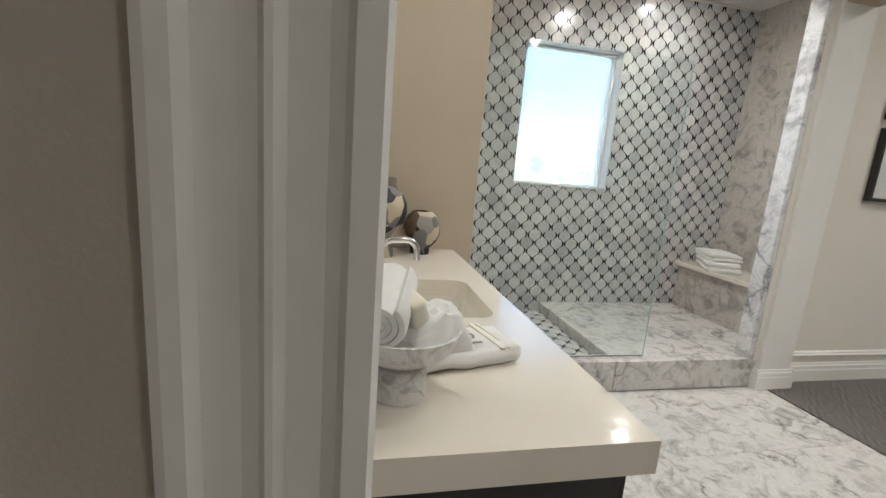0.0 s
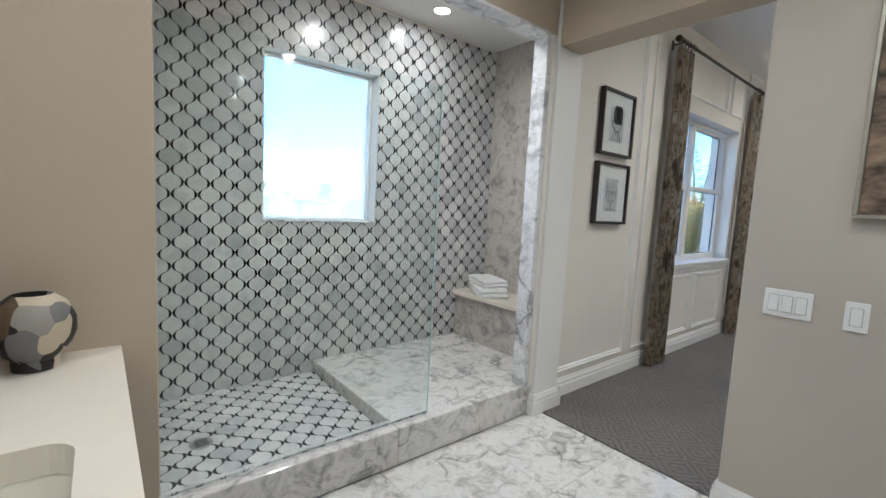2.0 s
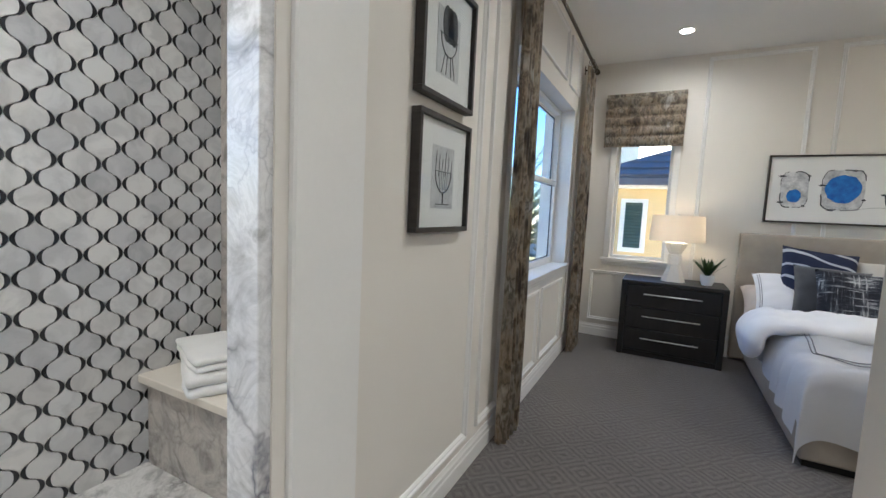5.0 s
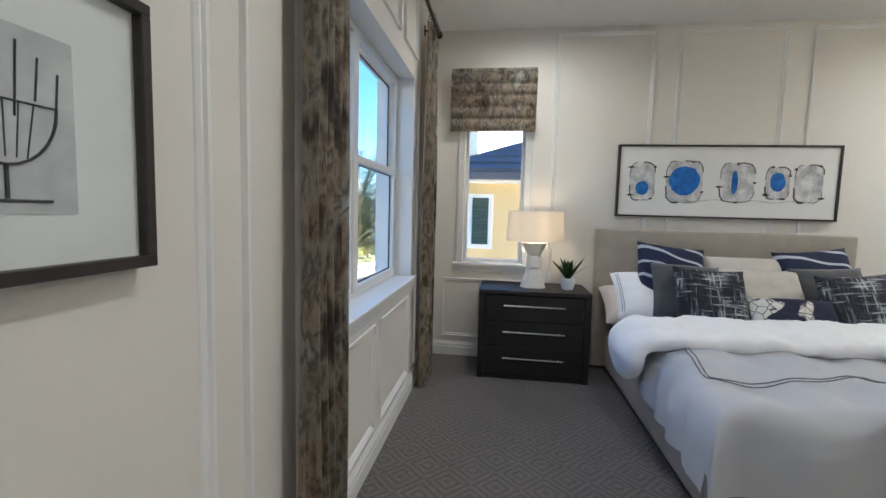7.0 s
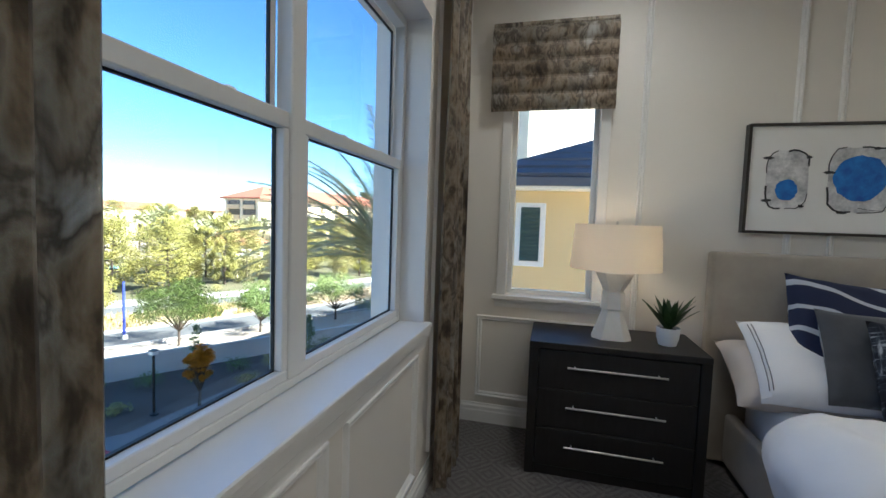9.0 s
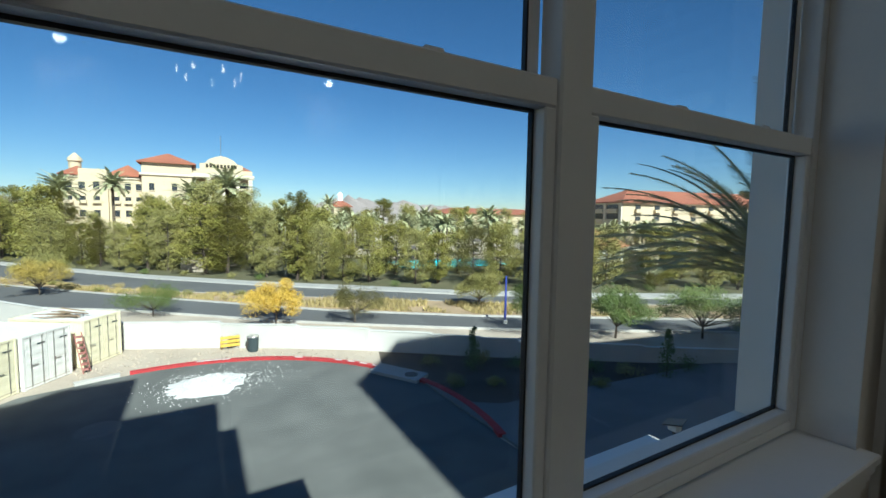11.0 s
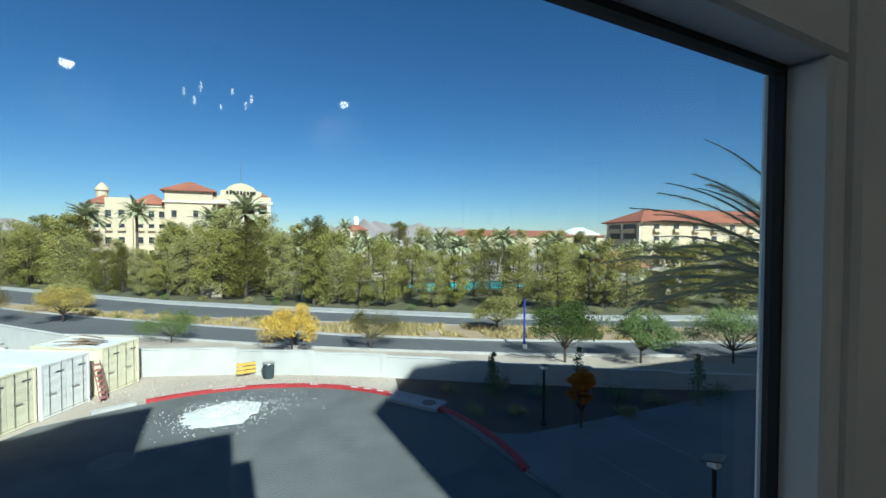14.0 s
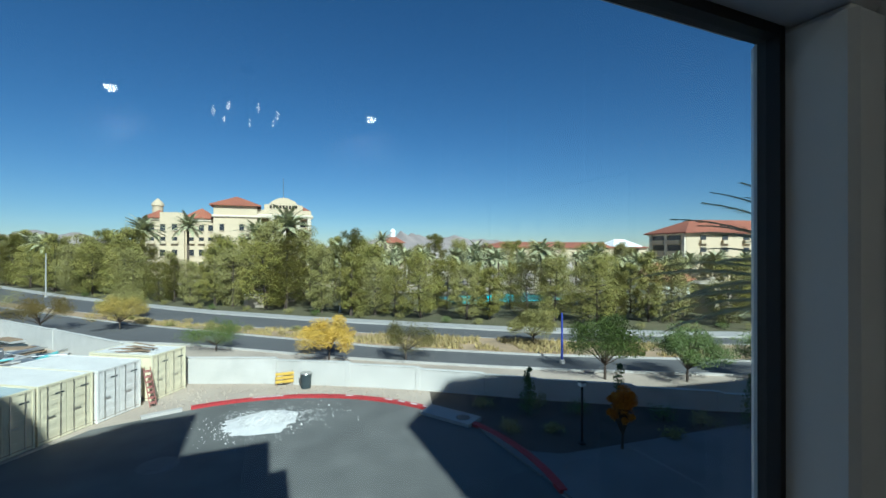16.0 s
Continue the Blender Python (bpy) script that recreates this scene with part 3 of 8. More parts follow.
# ---- the rooms ----
BATH_CEIL, BED_CEIL = 2.78, 3.07
GROUND = -7.0
NY, NYO = 2.19, 2.47
structure("wall_west", [(-0.15, 0.2, 0, 0.148, 3.52, 3.2)], PAINT_GREY, "greige painted wall behind the vanity")
structure("wall_entry", [(-0.9, 0.2, 0, -0.15, 0.35, 3.2)], PAINT_GREY, "greige painted wall beside the bathroom entry")
structure("wall_vanity_end", [(0.148, 1.924, 0, 0.71, 3.52, 2.9)], PAINT_BEIGE, "warm beige painted wall at the vanity's end", bevel=0.004)
structure("wall_switches", [(2.815, -2.6, 0, 3.03, 1.020, 3.2)], PAINT_GREY, "greige painted wall with light switches", bevel=0.008)
structure("opening_header", [(2.815, 1.022, 2.372, 3.03, 2.103, 3.2)], PAINT_BEIGE, "beige painted header over the wide opening")
structure("opening_pilaster", [(2.80, 2.105, 0, 3.06, 2.232, 3.2)], TRIM_WHITE, "white painted end of the partition", bevel=0.006)
structure("shower_header", [(0.712, 2.12, 2.432, 2.798, 2.24, 2.9)], PAINT_BEIGE, "beige wall over the shower opening")
structure("wall_south", [(-0.15, -2.8, 0, 7.6, -2.6, 3.2)], PAINT_GREY, "plain wall behind the rooms")
structure("wall_corridor", [(-1.05, -2.6, 0, -0.9, 0.35, 3.2)], PAINT_GREY, "plain wall of the entry passage")
structure("bath_ceiling", [(-0.9, -2.6, BATH_CEIL, 2.813, 3.6, BATH_CEIL + 0.15)], CEILING_WHITE, "flat white ceiling")
structure("shower_ceiling_end", [(2.813, 2.24, BATH_CEIL, 3.75, 3.6, BATH_CEIL + 0.15)], CEILING_WHITE, "flat white ceiling over the shower bench")
structure("bedroom_ceiling", [(3.032, -2.6, BED_CEIL, 7.55, 2.6, BED_CEIL + 0.15)], CEILING_WHITE, "flat white ceiling")
structure("floor_base", [(-0.9, -2.8, -0.3, 7.6, 3.6, -0.03)], CEILING_WHITE, "floor slab under the finishes")
# shower
SWX0, SWX1, SWZ0, SWZ1 = 1.410, 2.236, 1.207, 2.302
structure("wall_shower_north", [(0.71, 3.30, 0, SWX0, 3.52, 2.9), (SWX1, 3.30, 0, 3.75, 3.52, 2.9), (SWX0, 3.30, 0, SWX1, 3.52, SWZ0), (SWX0, 3.30, SWZ1, SWX1, 3.52, 2.9)], PAINT_WHITE, "shower wall behind the mosaic")
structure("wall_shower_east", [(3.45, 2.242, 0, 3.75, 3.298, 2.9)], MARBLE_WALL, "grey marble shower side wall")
structure("wall_shower_return", [(2.722, 2.13, 0.2, 2.798, 2.238, 2.43), (2.80, 2.234, 0, 3.448, 2.242, 2.9)], MARBLE_JAMB, "white marble shower jamb", bevel=0.003)
structure("jamb_bead", [(2.757, 2.122, 0.2, 2.798, 2.1285, 2.43)], PAINT_WHITE, "white painted bead beside the marble jamb")
structure("shower_soffit", [(0.714, 2.112, 2.412, 2.72, 2.245, 2.43)], MARBLE_JAMB, "marble lining under the shower header", bevel=0.002)
structure("shower_platform", [(1.765, 2.142, 0, 3.098, 3.296, 0.20)], MARBLE_FLOOR, "grey-veined marble shower platform", bevel=0.004)
structure("shower_curb", [(0.712, 2.142, 0, 1.763, 2.25, 0.20)], MARBLE_FLOOR, "marble shower curb", bevel=0.004)
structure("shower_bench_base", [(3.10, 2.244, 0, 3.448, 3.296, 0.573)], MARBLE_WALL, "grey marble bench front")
structure("shower_bench_top", [(3.06, 2.244, 0.575, 3.448, 3.294, 0.612)], QUARTZ, "cream stone bench slab", bevel=0.004)
structure("shower_pan", [(0.712, 2.252, 0, 1.763, 3.298, 0.114)], GROUT, "shower floor bed")
# the bedroom's outer walls
WX0, WX1, WZ0, WZ1 = 4.56, 6.30, 0.90, 2.36
structure("wall_north", [(3.062, NY, 0, WX0, NY + 0.04, 3.2), (WX1, NY, 0, 7.25, NYO, 3.2), (WX0, NY, 0, WX1, NYO, WZ0), (WX0, NY, WZ1, WX1, NYO, 3.2), (3.752, NY + 0.041, 0, WX0, NYO, 3.2)], PAINT_WHITE, "white panelled wall with a wide window")
EY0, EY1, EZ0, EZ1 = 1.33, 1.89, 0.925, 2.45
structure("wall_east", [(7.25, -2.6, 0, 7.55, EY0, 3.2), (7.25, EY1, 0, 7.55, NYO, 3.2), (7.25, EY0, 0, 7.55, EY1, EZ0), (7.25, EY0, EZ1, 7.55, EY1, 3.2)], PAINT_WHITE, "white panelled wall behind the bed")
structure("carpet", [(2.886, -2.6, -0.03, 7.25, NY, 0.006)], CARPET, "grey diamond-patterned cut-loop carpet")
structure("floor_marble_bed", [(-0.9, -2.6, -0.03, 2.884, 2.14, -0.002)], GROUT, "bed under the marble floor")

# profiled trims: a profile of (out, up) pairs run along a wall
def run_trim(name, a, b, out, profile, material, label, z=0.0):
    a, b, out = Vector((*a, z)), Vector((*b, z)), Vector((*out, 0))
    bm = bmesh.new()
    lo = [bm.verts.new(a + out * o + Vector((0, 0, u))) for o, u in profile]
    hi = [bm.verts.new(b + out * o + Vector((0, 0, u))) for o, u in profile]
    n = len(profile)
    for i in range(n):
        j = (i + 1) % n
        bm.faces.new((lo[i], lo[j], hi[j], hi[i]))
    bm.faces.new(lo), bm.faces.new(list(reversed(hi)))
    return tagged(part(name, bm, material), label, "", "", "structure")


BASE = [(0, 0), (0.018, 0), (0.018, 0.085), (0.014, 0.095), (0.014, 0.115), (0.009, 0.125), (0.006, 0.14), (0, 0.14)]
WB = "white profiled baseboard"
run_trim("baseboard_north", (3.062, NY - 0.001), (7.249, NY - 0.001), (0, -1), BASE, TRIM_WHITE, WB)
run_trim("baseboard_east", (7.249, -2.6), (7.249, NY - 0.02), (-1, 0), BASE, TRIM_WHITE, WB)
run_trim("baseboard_switches", (2.814, -2.6), (2.814, 1.021), (-1, 0), BASE, TRIM_WHITE, WB)
run_trim("baseboard_switches_end", (2.797, 1.021), (3.03, 1.021), (0, 1), BASE, TRIM_WHITE, WB)
run_trim("baseboard_switches_back", (3.031, -2.6), (3.031, 1.021), (1, 0), BASE, TRIM_WHITE, WB)
run_trim("baseboard_pilaster", (2.782, 2.104), (3.078, 2.104), (0, -1), BASE, TRIM_WHITE, WB)
run_trim("baseboard_pilaster_side", (2.799, 2.087), (2.799, 2.141), (-1, 0), BASE, TRIM_WHITE, WB)
run_trim("baseboard_pilaster_end", (3.061, 2.087), (3.061, 2.189), (1, 0), BASE, TRIM_WHITE, WB)
# entry door casing, seen edge on beside the vanity wall
CASE = [(0.0, 0.0), (0.020, 0.0), (0.022, 0.006), (0.022, 0.016), (0.014, 0.021), (0.012, 0.040), (0.016, 0.050), (0.022, 0.054), (0.022, 0.058), (0.013, 0.063), (0.011, 0.082), (0.017, 0.090), (0.024, 0.094), (0.024, 0.108), (0.018, 0.112), (0.0, 0.112)]
bm = bmesh.new()
lo = [bm.verts.new((0.0565 + 0.94 * u, 0.199 - o, 0.0)) for o, u in CASE]
hi = [bm.verts.new((0.0565 + 0.94 * u, 0.199 - o, 2.35)) for o, u in CASE]
for i in range(len(CASE)):
    j = (i + 1) % len(CASE)
    bm.faces.new((lo[i], lo[j], hi[j], hi[i]))
bm.faces.new(lo), bm.faces.new(list(reversed(hi)))
tagged(part("door_casing", bm, TRIM_WHITE), "white moulded door casing at the entry", "", "", "structure")
structure("trim_entry_panel", [(0.1485, 0.2625, 0, 0.1525, 0.428, 2.7)], TRIM_WHITE, "white semi-gloss painted wall end beside the door")
structure("door_jamb", [(0.1485, 0.2, 0, 0.16, 0.262, 2.35)], TRIM_WHITE, "white door jamb edge", bevel=0.002)
# panel mouldings
PANEL = [(0.0, 0.0), (0.018, 0.003), (0.020, 0.008), (0.018, 0.014), (0.009, 0.018), (0.009, 0.022), (0.012, 0.027), (0.005, 0.035), (0.0, 0.038)]


def moulding_frame(name, origin, along, out, w, h, label="white applied panel moulding"):
    """A rectangle of moulding on a wall, w along it and h up from origin."""
    o, a, n, up = Vector(origin), Vector(along), Vector(out), Vector((0, 0, 1))
    bm = bmesh.new()
    rings = []
    for d, s in PANEL:
        corners = [(s, s), (w - s, s), (w - s, h - s), (s, h - s)]
        rings.append([bm.verts.new(o + a * x + up * y + n * d) for x, y in corners])
    for p, q in zip(rings, rings[1:]):
        for i in range(4):
            j = (i + 1) % 4
            bm.faces.new((p[i], p[j], q[j], q[i]))
    for i in range(4):
        j = (i + 1) % 4
        bm.faces.new((rings[-1][i], rings[-1][j], rings[0][j], rings[0][i]))
    return tagged(part(name, bm, TRIM_WHITE), label, "", "", "structure")


moulding_frame("trim_panel_north_1", (3.12, NY, 0.19), (1, 0, 0), (0, -1, 0), 0.94, 2.84)
moulding_frame("trim_panel_north_2", (4.19, NY, 0.19), (1, 0, 0), (0, -1, 0), 0.33, 2.84)
moulding_frame("trim_panel_under_1", (4.66, NY, 0.19), (1, 0, 0), (0, -1, 0), 0.70, 0.60)
moulding_frame("trim_panel_under_2", (5.47, NY, 0.19), (1, 0, 0), (0, -1, 0), 0.72, 0.60)
moulding_frame("trim_panel_over_1", (4.60, NY, 2.50), (1, 0, 0), (0, -1, 0), 1.22, 0.42)
moulding_frame("trim_panel_over_2", (5.94, NY, 2.50), (1, 0, 0), (0, -1, 0), 0.40, 0.42)
moulding_frame("trim_panel_north_3", (6.42, NY, 0.19), (1, 0, 0), (0, -1, 0), 0.74, 2.84)
moulding_frame("trim_panel_east_1", (7.25, 2.08, 0.19), (0, -1, 0), (-1, 0, 0), 0.80, 0.58)
for i, (y, w) in enumerate(((1.09, 0.85), (0.06, 0.87), (-1.0, 0.85))):
    moulding_frame("trim_panel_east_%d" % (i + 2), (7.25, y, 0.19), (0, -1, 0), (-1, 0, 0), w, 2.84)

# marble floor slabs
rng = random.Random(4)
slab = {}
for ix, x in enumerate([2.884 - 0.61 * k for k in range(1, 7)]):
    for iy, y in enumerate([2.14 - 0.61 * k for k in range(1, 9)]):
        w = 0.6085
        key = "slab"
        if key not in slab:
            slab[key] = mesh_of("floor_slab", bm_box(0, 0, -0.012, w, w, 0.0, 0.0008), MARBLE_FLOOR)
        ob = new("floor_slab", slab[key])
        ob.matrix_basis = pose(x, y, 0)
        ob.parent = bpy.data.objects["floor_marble_bed"]
# ---- bathroom things ----
# vanity: cabinet, continuous top with an undermount basin, mirror and stone splash
vanity = thing("vanity_cabinet", (0.38, 1.2, 0), "dark espresso wood vanity cabinet under the cream counter", "cabinet")
part("body", bm_box(0.15, 0.50, 0.09, 0.575, 1.922, 0.72, 0.003), ESPRESSO, vanity)
part("end_panel", bm_box(0.15, 0.495, 0.721, 0.575, 0.515, 0.846, 0.002), ESPRESSO, vanity)
part("front_rail", bm_box(0.56, 0.516, 0.721, 0.575, 1.92, 0.846, 0.002), ESPRESSO, vanity)
part("plinth", bm_box(0.15, 0.52, 0.0, 0.53, 1.922, 0.09), ESPRESSO, vanity)
for y0, y1 in ((0.505, 0.972), (0.978, 1.445), (1.451, 1.918)):
    d = part("door", bm_box(0.577, y0, 0.10, 0.596, y1, 0.838, 0.003), ESPRESSO, vanity)
    bm = bm_box(0.596, y0 + 0.07, 0.17, 0.600, y1 - 0.07, 0.768, 0.002)
    part("panel", bm, ESPRESSO, d)
    part("handle", bm_tube([(0.622, (y0 + y1) / 2 - 0.08, 0.77), (0.622, (y0 + y1) / 2 + 0.08, 0.77)], 0.005), STEEL, d, "brushed steel handle")


def rounded_rect(x0, y0, x1, y1, r, n=6):
    pts = []
    for cx, cy, a0 in ((x1 - r, y1 - r, 0), (x0 + r, y1 - r, 90), (x0 + r, y0 + r, 180), (x1 - r, y0 + r, 270)):
        for k in range(n + 1):
            a = radians(a0 + 90 * k / n)
            pts.append((cx + r * math.cos(a), cy + r * math.sin(a)))
    return pts


def slab_with_hole(outer, inner, z0, z1):
    bm = bmesh.new()
    edges = []
    for loop in (outer, inner):
        vs = [bm.verts.new((x, y, z1)) for x, y in loop]
        edges += [bm.edges.new((vs[i], vs[(i + 1) % len(vs)])) for i in range(len(vs))]
    faces = [f for f in bmesh.ops.triangle_fill(bm, edges=edges, use_beauty=True)["geom"] if isinstance(f, bmesh.types.BMFace)]
    made = bmesh.ops.extrude_face_region(bm, geom=faces)["geom"]
    for v in made:
        if isinstance(v, bmesh.types.BMVert):
            v.co.z = z0
    return bm


SINK = rounded_rect(0.285, 1.005, 0.535, 1.375, 0.05)
bm = slab_with_hole([(0.152, 0.476), (0.62, 0.476), (0.62, 1.922), (0.152, 1.922)], SINK, 0.848, 0.905)
solid("vanity_counter", bm, QUARTZ, "cream quartz vanity counter with a square polished edge", "counter")
# basin
basin = thing("sink_basin", (0.41, 1.19, 0.74), "cream ceramic undermount basin set below the counter", "sink")
bm = bmesh.new()
rings = []
for grow, z in ((0.022, 0.8475), (0.003, 0.8475), (0.0, 0.84), (-0.004, 0.80), (-0.012, 0.765), (-0.03, 0.748), (-0.07, 0.742)):
    rings.append([bm.verts.new((x, y, z)) for x, y in rounded_rect(0.285 - grow, 1.005 - grow, 0.535 + grow, 1.375 + grow, max(0.05 + grow * 0.5, 0.02))])
for lo, hi in zip(rings, rings[1:]):
    for i in range(len(lo)):
        j = (i + 1) % len(lo)
        bm.faces.new((lo[i], lo[j], hi[j], hi[i]))
bm.faces.new(rings[-1])
shell = part("bowl", bm, CERAMIC, basin, smooth=True)
part("overflow_slot", bm_box(0.527, 1.17, 0.800, 0.5325, 1.21, 0.812, 0.002), BLACK_METAL, basin, "dark overflow slot")
part("drain", bm_lathe([(0.022, 0.742), (0.022, 0.746), (0.016, 0.748), (0.002, 0.7485)], 20, 0.41, 1.19), CHROME, basin, "chrome drain", smooth=True)
# faucet
faucet = thing("faucet", (0.225, 1.19, 0.905), "polished chrome bridge faucet with two lever handles", "faucet")
arc = [(0.225, 1.19, 0.905), (0.225, 1.19, 1.03)]
for k in range(1, 8):
    a = radians(90 * k / 7)
    arc.append((0.225 + 0.042 * (1 - math.cos(a)), 1.19, 1.03 + 0.042 * math.sin(a)))
arc += [(0.30, 1.19, 1.073)]
for k in range(1, 8):
    a = radians(90 * k / 7)
    arc.append((0.30 + 0.034 * math.sin(a), 1.19, 1.073 - 0.034 * (1 - math.cos(a))))
arc.append((0.334, 1.19, 1.015))
part("spout", bm_tube(arc, 0.0095, 14), CHROME, faucet, smooth=True)
part("spout_flange", bm_lathe([(0.026, 0.905), (0.026, 0.911), (0.016, 0.915), (0.016, 0.945), (0.0125, 0.95)], 24, 0.225, 1.19), CHROME, faucet, smooth=True)
for s, y in ((-1, 1.09), (1, 1.29)):
    body = part("valve", bm_lathe([(0.028, 0.905), (0.028, 0.911), (0.019, 0.915), (0.018, 0.985), (0.014, 0.99)], 24, 0.225, y), CHROME, faucet, smooth=True)
    part("lever", bm_tube([(0.225, y, 0.975), (0.222, y + s * 0.004, 1.0), (0.212, y + s * 0.012, 1.04)], [0.006, 0.006, 0.0045]), CHROME, body, smooth=True)
    part("cross_bar", bm_tube([(0.215, y, 0.955), (0.262, y, 0.955)], 0.008), CHROME, body, smooth=True)
# mirror and stone splash
mirror = thing("vanity_mirror", (0.15, 1.3, 0.906), "large frameless mirror with a thin black edge resting on the counter", "mirror")
part("mirror_glass", bm_box(0.149, 0.752, 0.907, 0.153, 1.85, 2.5), MIRROR, mirror)
part("edge_strip", bm_box(0.149, 0.744, 0.907, 0.158, 0.7515, 2.5), BLACK_METAL, mirror, "black metal edge")
splash = structure("trim_stone_splash", [(0.1485, 0.43, 0.907, 0.149, 0.742, 2.7)], GROUT, "bed of the marble splash")
for y0, y1 in ((0.425, 0.7425), (1.852, 1.922)):
    for z0, z1 in ((0.907, 1.278), (1.280, 1.89), (1.892, 2.50)):
        p = part("stone_tile", bm_box(0.1492, y0, z0, 0.157, y1, z1, 0.001), MARBLE_JAMB, splash)


def switch_plate(name, m, gangs, label):
    """A wall plate with rocker switches; local x along the wall, z up, y out."""
    ob = thing(name, m, label, "switch", "light switches")
    w = 0.07 + 0.0465 * (gangs - 1)
    pl = part("plate", bm_box(-w / 2, 0, -0.0575, w / 2, 0.006, 0.0575, 0.003), SWITCH_WHITE)
    pl.parent = ob
    for k in range(gangs):
        x = (k - (gangs - 1) / 2) * 0.0465
        # grey box that paints the shadow line around the rocker
        part("gap_shade", bm_box(x - 0.0182, 0.004, -0.0347, x + 0.0182, 0.0066, 0.0347), SWITCH_SHADOW).parent = ob
        bm = bm_box(x - 0.0165, 0.006, -0.033, x + 0.0165, 0.0125, 0.033, 0.0015)
        for v in bm.verts:
            if v.co.y > 0.008 and v.co.z > 0:
                v.co.y -= 0.004
        r = part("rocker", bm, SWITCH_WHITE)
        r.parent = ob
    return ob


switch_plate("light_switch", pose(2.8145, 0.848, 1.023, 0, 0, 90), 3, "white three-gang rocker switch on the greige wall")
switch_plate("light_switch", pose(2.8145, 0.636, 1.016, 0, 0, 90), 1, "white single rocker switch on the greige wall")
switch_plate("light_switch", pose(0.1485, 0.345, 1.05, 0, 0, -90), 2, "white two-gang rocker switch near the entry casing")

# framed picture on the switch wall
wall_art = thing("framed_picture", (2.8, 0.3, 1.39), "dark abstract painting in a slim silver frame", "picture")
part("canvas", bm_box(2.792, -0.08, 1.405, 2.808, 0.672, 2.36), DARK_ART, wall_art)
for b in ((2.782, -0.095, 1.39, 2.8135, 0.687, 1.404), (2.782, -0.095, 2.361, 2.8135, 0.687, 2.375), (2.782, 0.673, 1.4045, 2.8135, 0.687, 2.3605), (2.782, -0.095, 1.4045, 2.8135, -0.081, 2.3605)):
    part("frame_rail", bm_box(*b, 0.002), SILVER_LEAF, wall_art, "silver frame rail")

# vases
vase = thing("vase", (0, 0, 0), "tall cream, black and brown patchwork ceramic vase on the counter", "vase")
part("body", bm_lathe([(0.050, 0.0), (0.052, 0.006), (0.036, 0.07), (0.034, 0.10), (0.052, 0.125), (0.084, 0.165), (0.096, 0.21), (0.094, 0.25), (0.078, 0.29), (0.05, 0.318), (0.043, 0.33)], 40), PATCHWORK, vase, smooth=True)
part("collar", bm_lathe([(0.043, 0.33), (0.046, 0.331), (0.046, 0.366), (0.041, 0.368), (0.036, 0.366), (0.036, 0.33)], 40), plain("taupe_ceramic", (0.26, 0.23, 0.20), (0.20, 0.18, 0.16), 8, 0.5), vase, "taupe neck", smooth=True)
vase.matrix_basis = pose(0.27, 1.735, 0.905, 0, 0, 40) @ Matrix.Diagonal((1.0, 1.0, 0.89, 1.0))
vase2 = thing("vase", (0, 0, 0), "squat round patchwork ceramic vase beside the tall one", "vase")
part("body", bm_lathe([(0.045, 0.0), (0.046, 0.022), (0.044, 0.026), (0.068, 0.05), (0.082, 0.09), (0.082, 0.125), (0.066, 0.165), (0.042, 0.186), (0.038, 0.187), (0.036, 0.17)], 40), PATCHWORK, vase2, smooth=True)
vase2.matrix_basis = pose(0.445, 1.825, 0.905, 0, 0, 110)

# pedestal bowl with rolled towel and wrapped soaps
bowl = thing("pedestal_bowl", (0.235, 0.64, 0.905), "white marble pedestal bowl on the counter", "bowl")
BOWL_STONE = marble("bowl_marble", light=(0.86, 0.85, 0.83), vein=(0.45, 0.42, 0.38), scale=6.0, amount=0.35, rough=0.3)
part("foot", bm_lathe([(0.044, 0.0), (0.046, 0.004), (0.043, 0.05), (0.041, 0.056)], 36), BOWL_STONE, bowl, smooth=True).matrix_parent_inverse = Matrix()
part("collar", bm_lathe([(0.016, 0.056), (0.016, 0.064)], 24), plain("brass", (0.5, 0.36, 0.16), None, 5, 0.25, 1.0), bowl, "small brass collar", smooth=True).matrix_parent_inverse = Matrix()
part("basin", bm_lathe([(0.022, 0.064), (0.055, 0.070), (0.082, 0.088), (0.096, 0.115), (0.098, 0.124), (0.094, 0.125), (0.080, 0.098), (0.054, 0.080), (0.01, 0.076)], 40), BOWL_STONE, bowl, smooth=True).matrix_parent_inverse = Matrix()


def roll_towel(length, turns, r0, r1):
    """A towel rolled up: a spiral band pulled along its axis."""
    bm = bmesh.new()
    n = 90
    inner, outer = [], []
    for k in range(n + 1):
        a = k / n * turns * math.tau
        r = r0 + (r1 - r0) * k / n
        th = (r1 - r0) / turns * 0.42
        inner.append((max(r - th, 0.001) * math.cos(a), max(r - th, 0.001) * math.sin(a)))
        outer.append(((r + th) * math.cos(a), (r + th) * math.sin(a)))
    ends = []
    for z, s in ((-length / 2, 0.93), (-length / 2 + 0.008, 1.0), (length / 2 - 0.008, 1.0), (length / 2, 0.93)):
        ends.append(([bm.verts.new((x * s, z, y * s)) for x, y in inner], [bm.verts.new((x * s, z, y * s)) for x, y in outer]))
    for (i0, o0), (i1, o1) in zip(ends, ends[1:]):
        for k in range(n):
            bm.faces.new((i0[k], i0[k + 1], i1[k + 1], i1[k]))
            bm.faces.new((o0[k], o0[k + 1], o1[k + 1], o1[k]))
        bm.faces.new((i0[0], o0[0], o1[0], i1[0])), bm.faces.new((i0[n], o0[n], o1[n], i1[n]))
    for i, o in (ends[0], ends[-1]):
        for k in range(n):
            bm.faces.new((i[k], i[k + 1], o[k + 1], o[k]))
    return bm


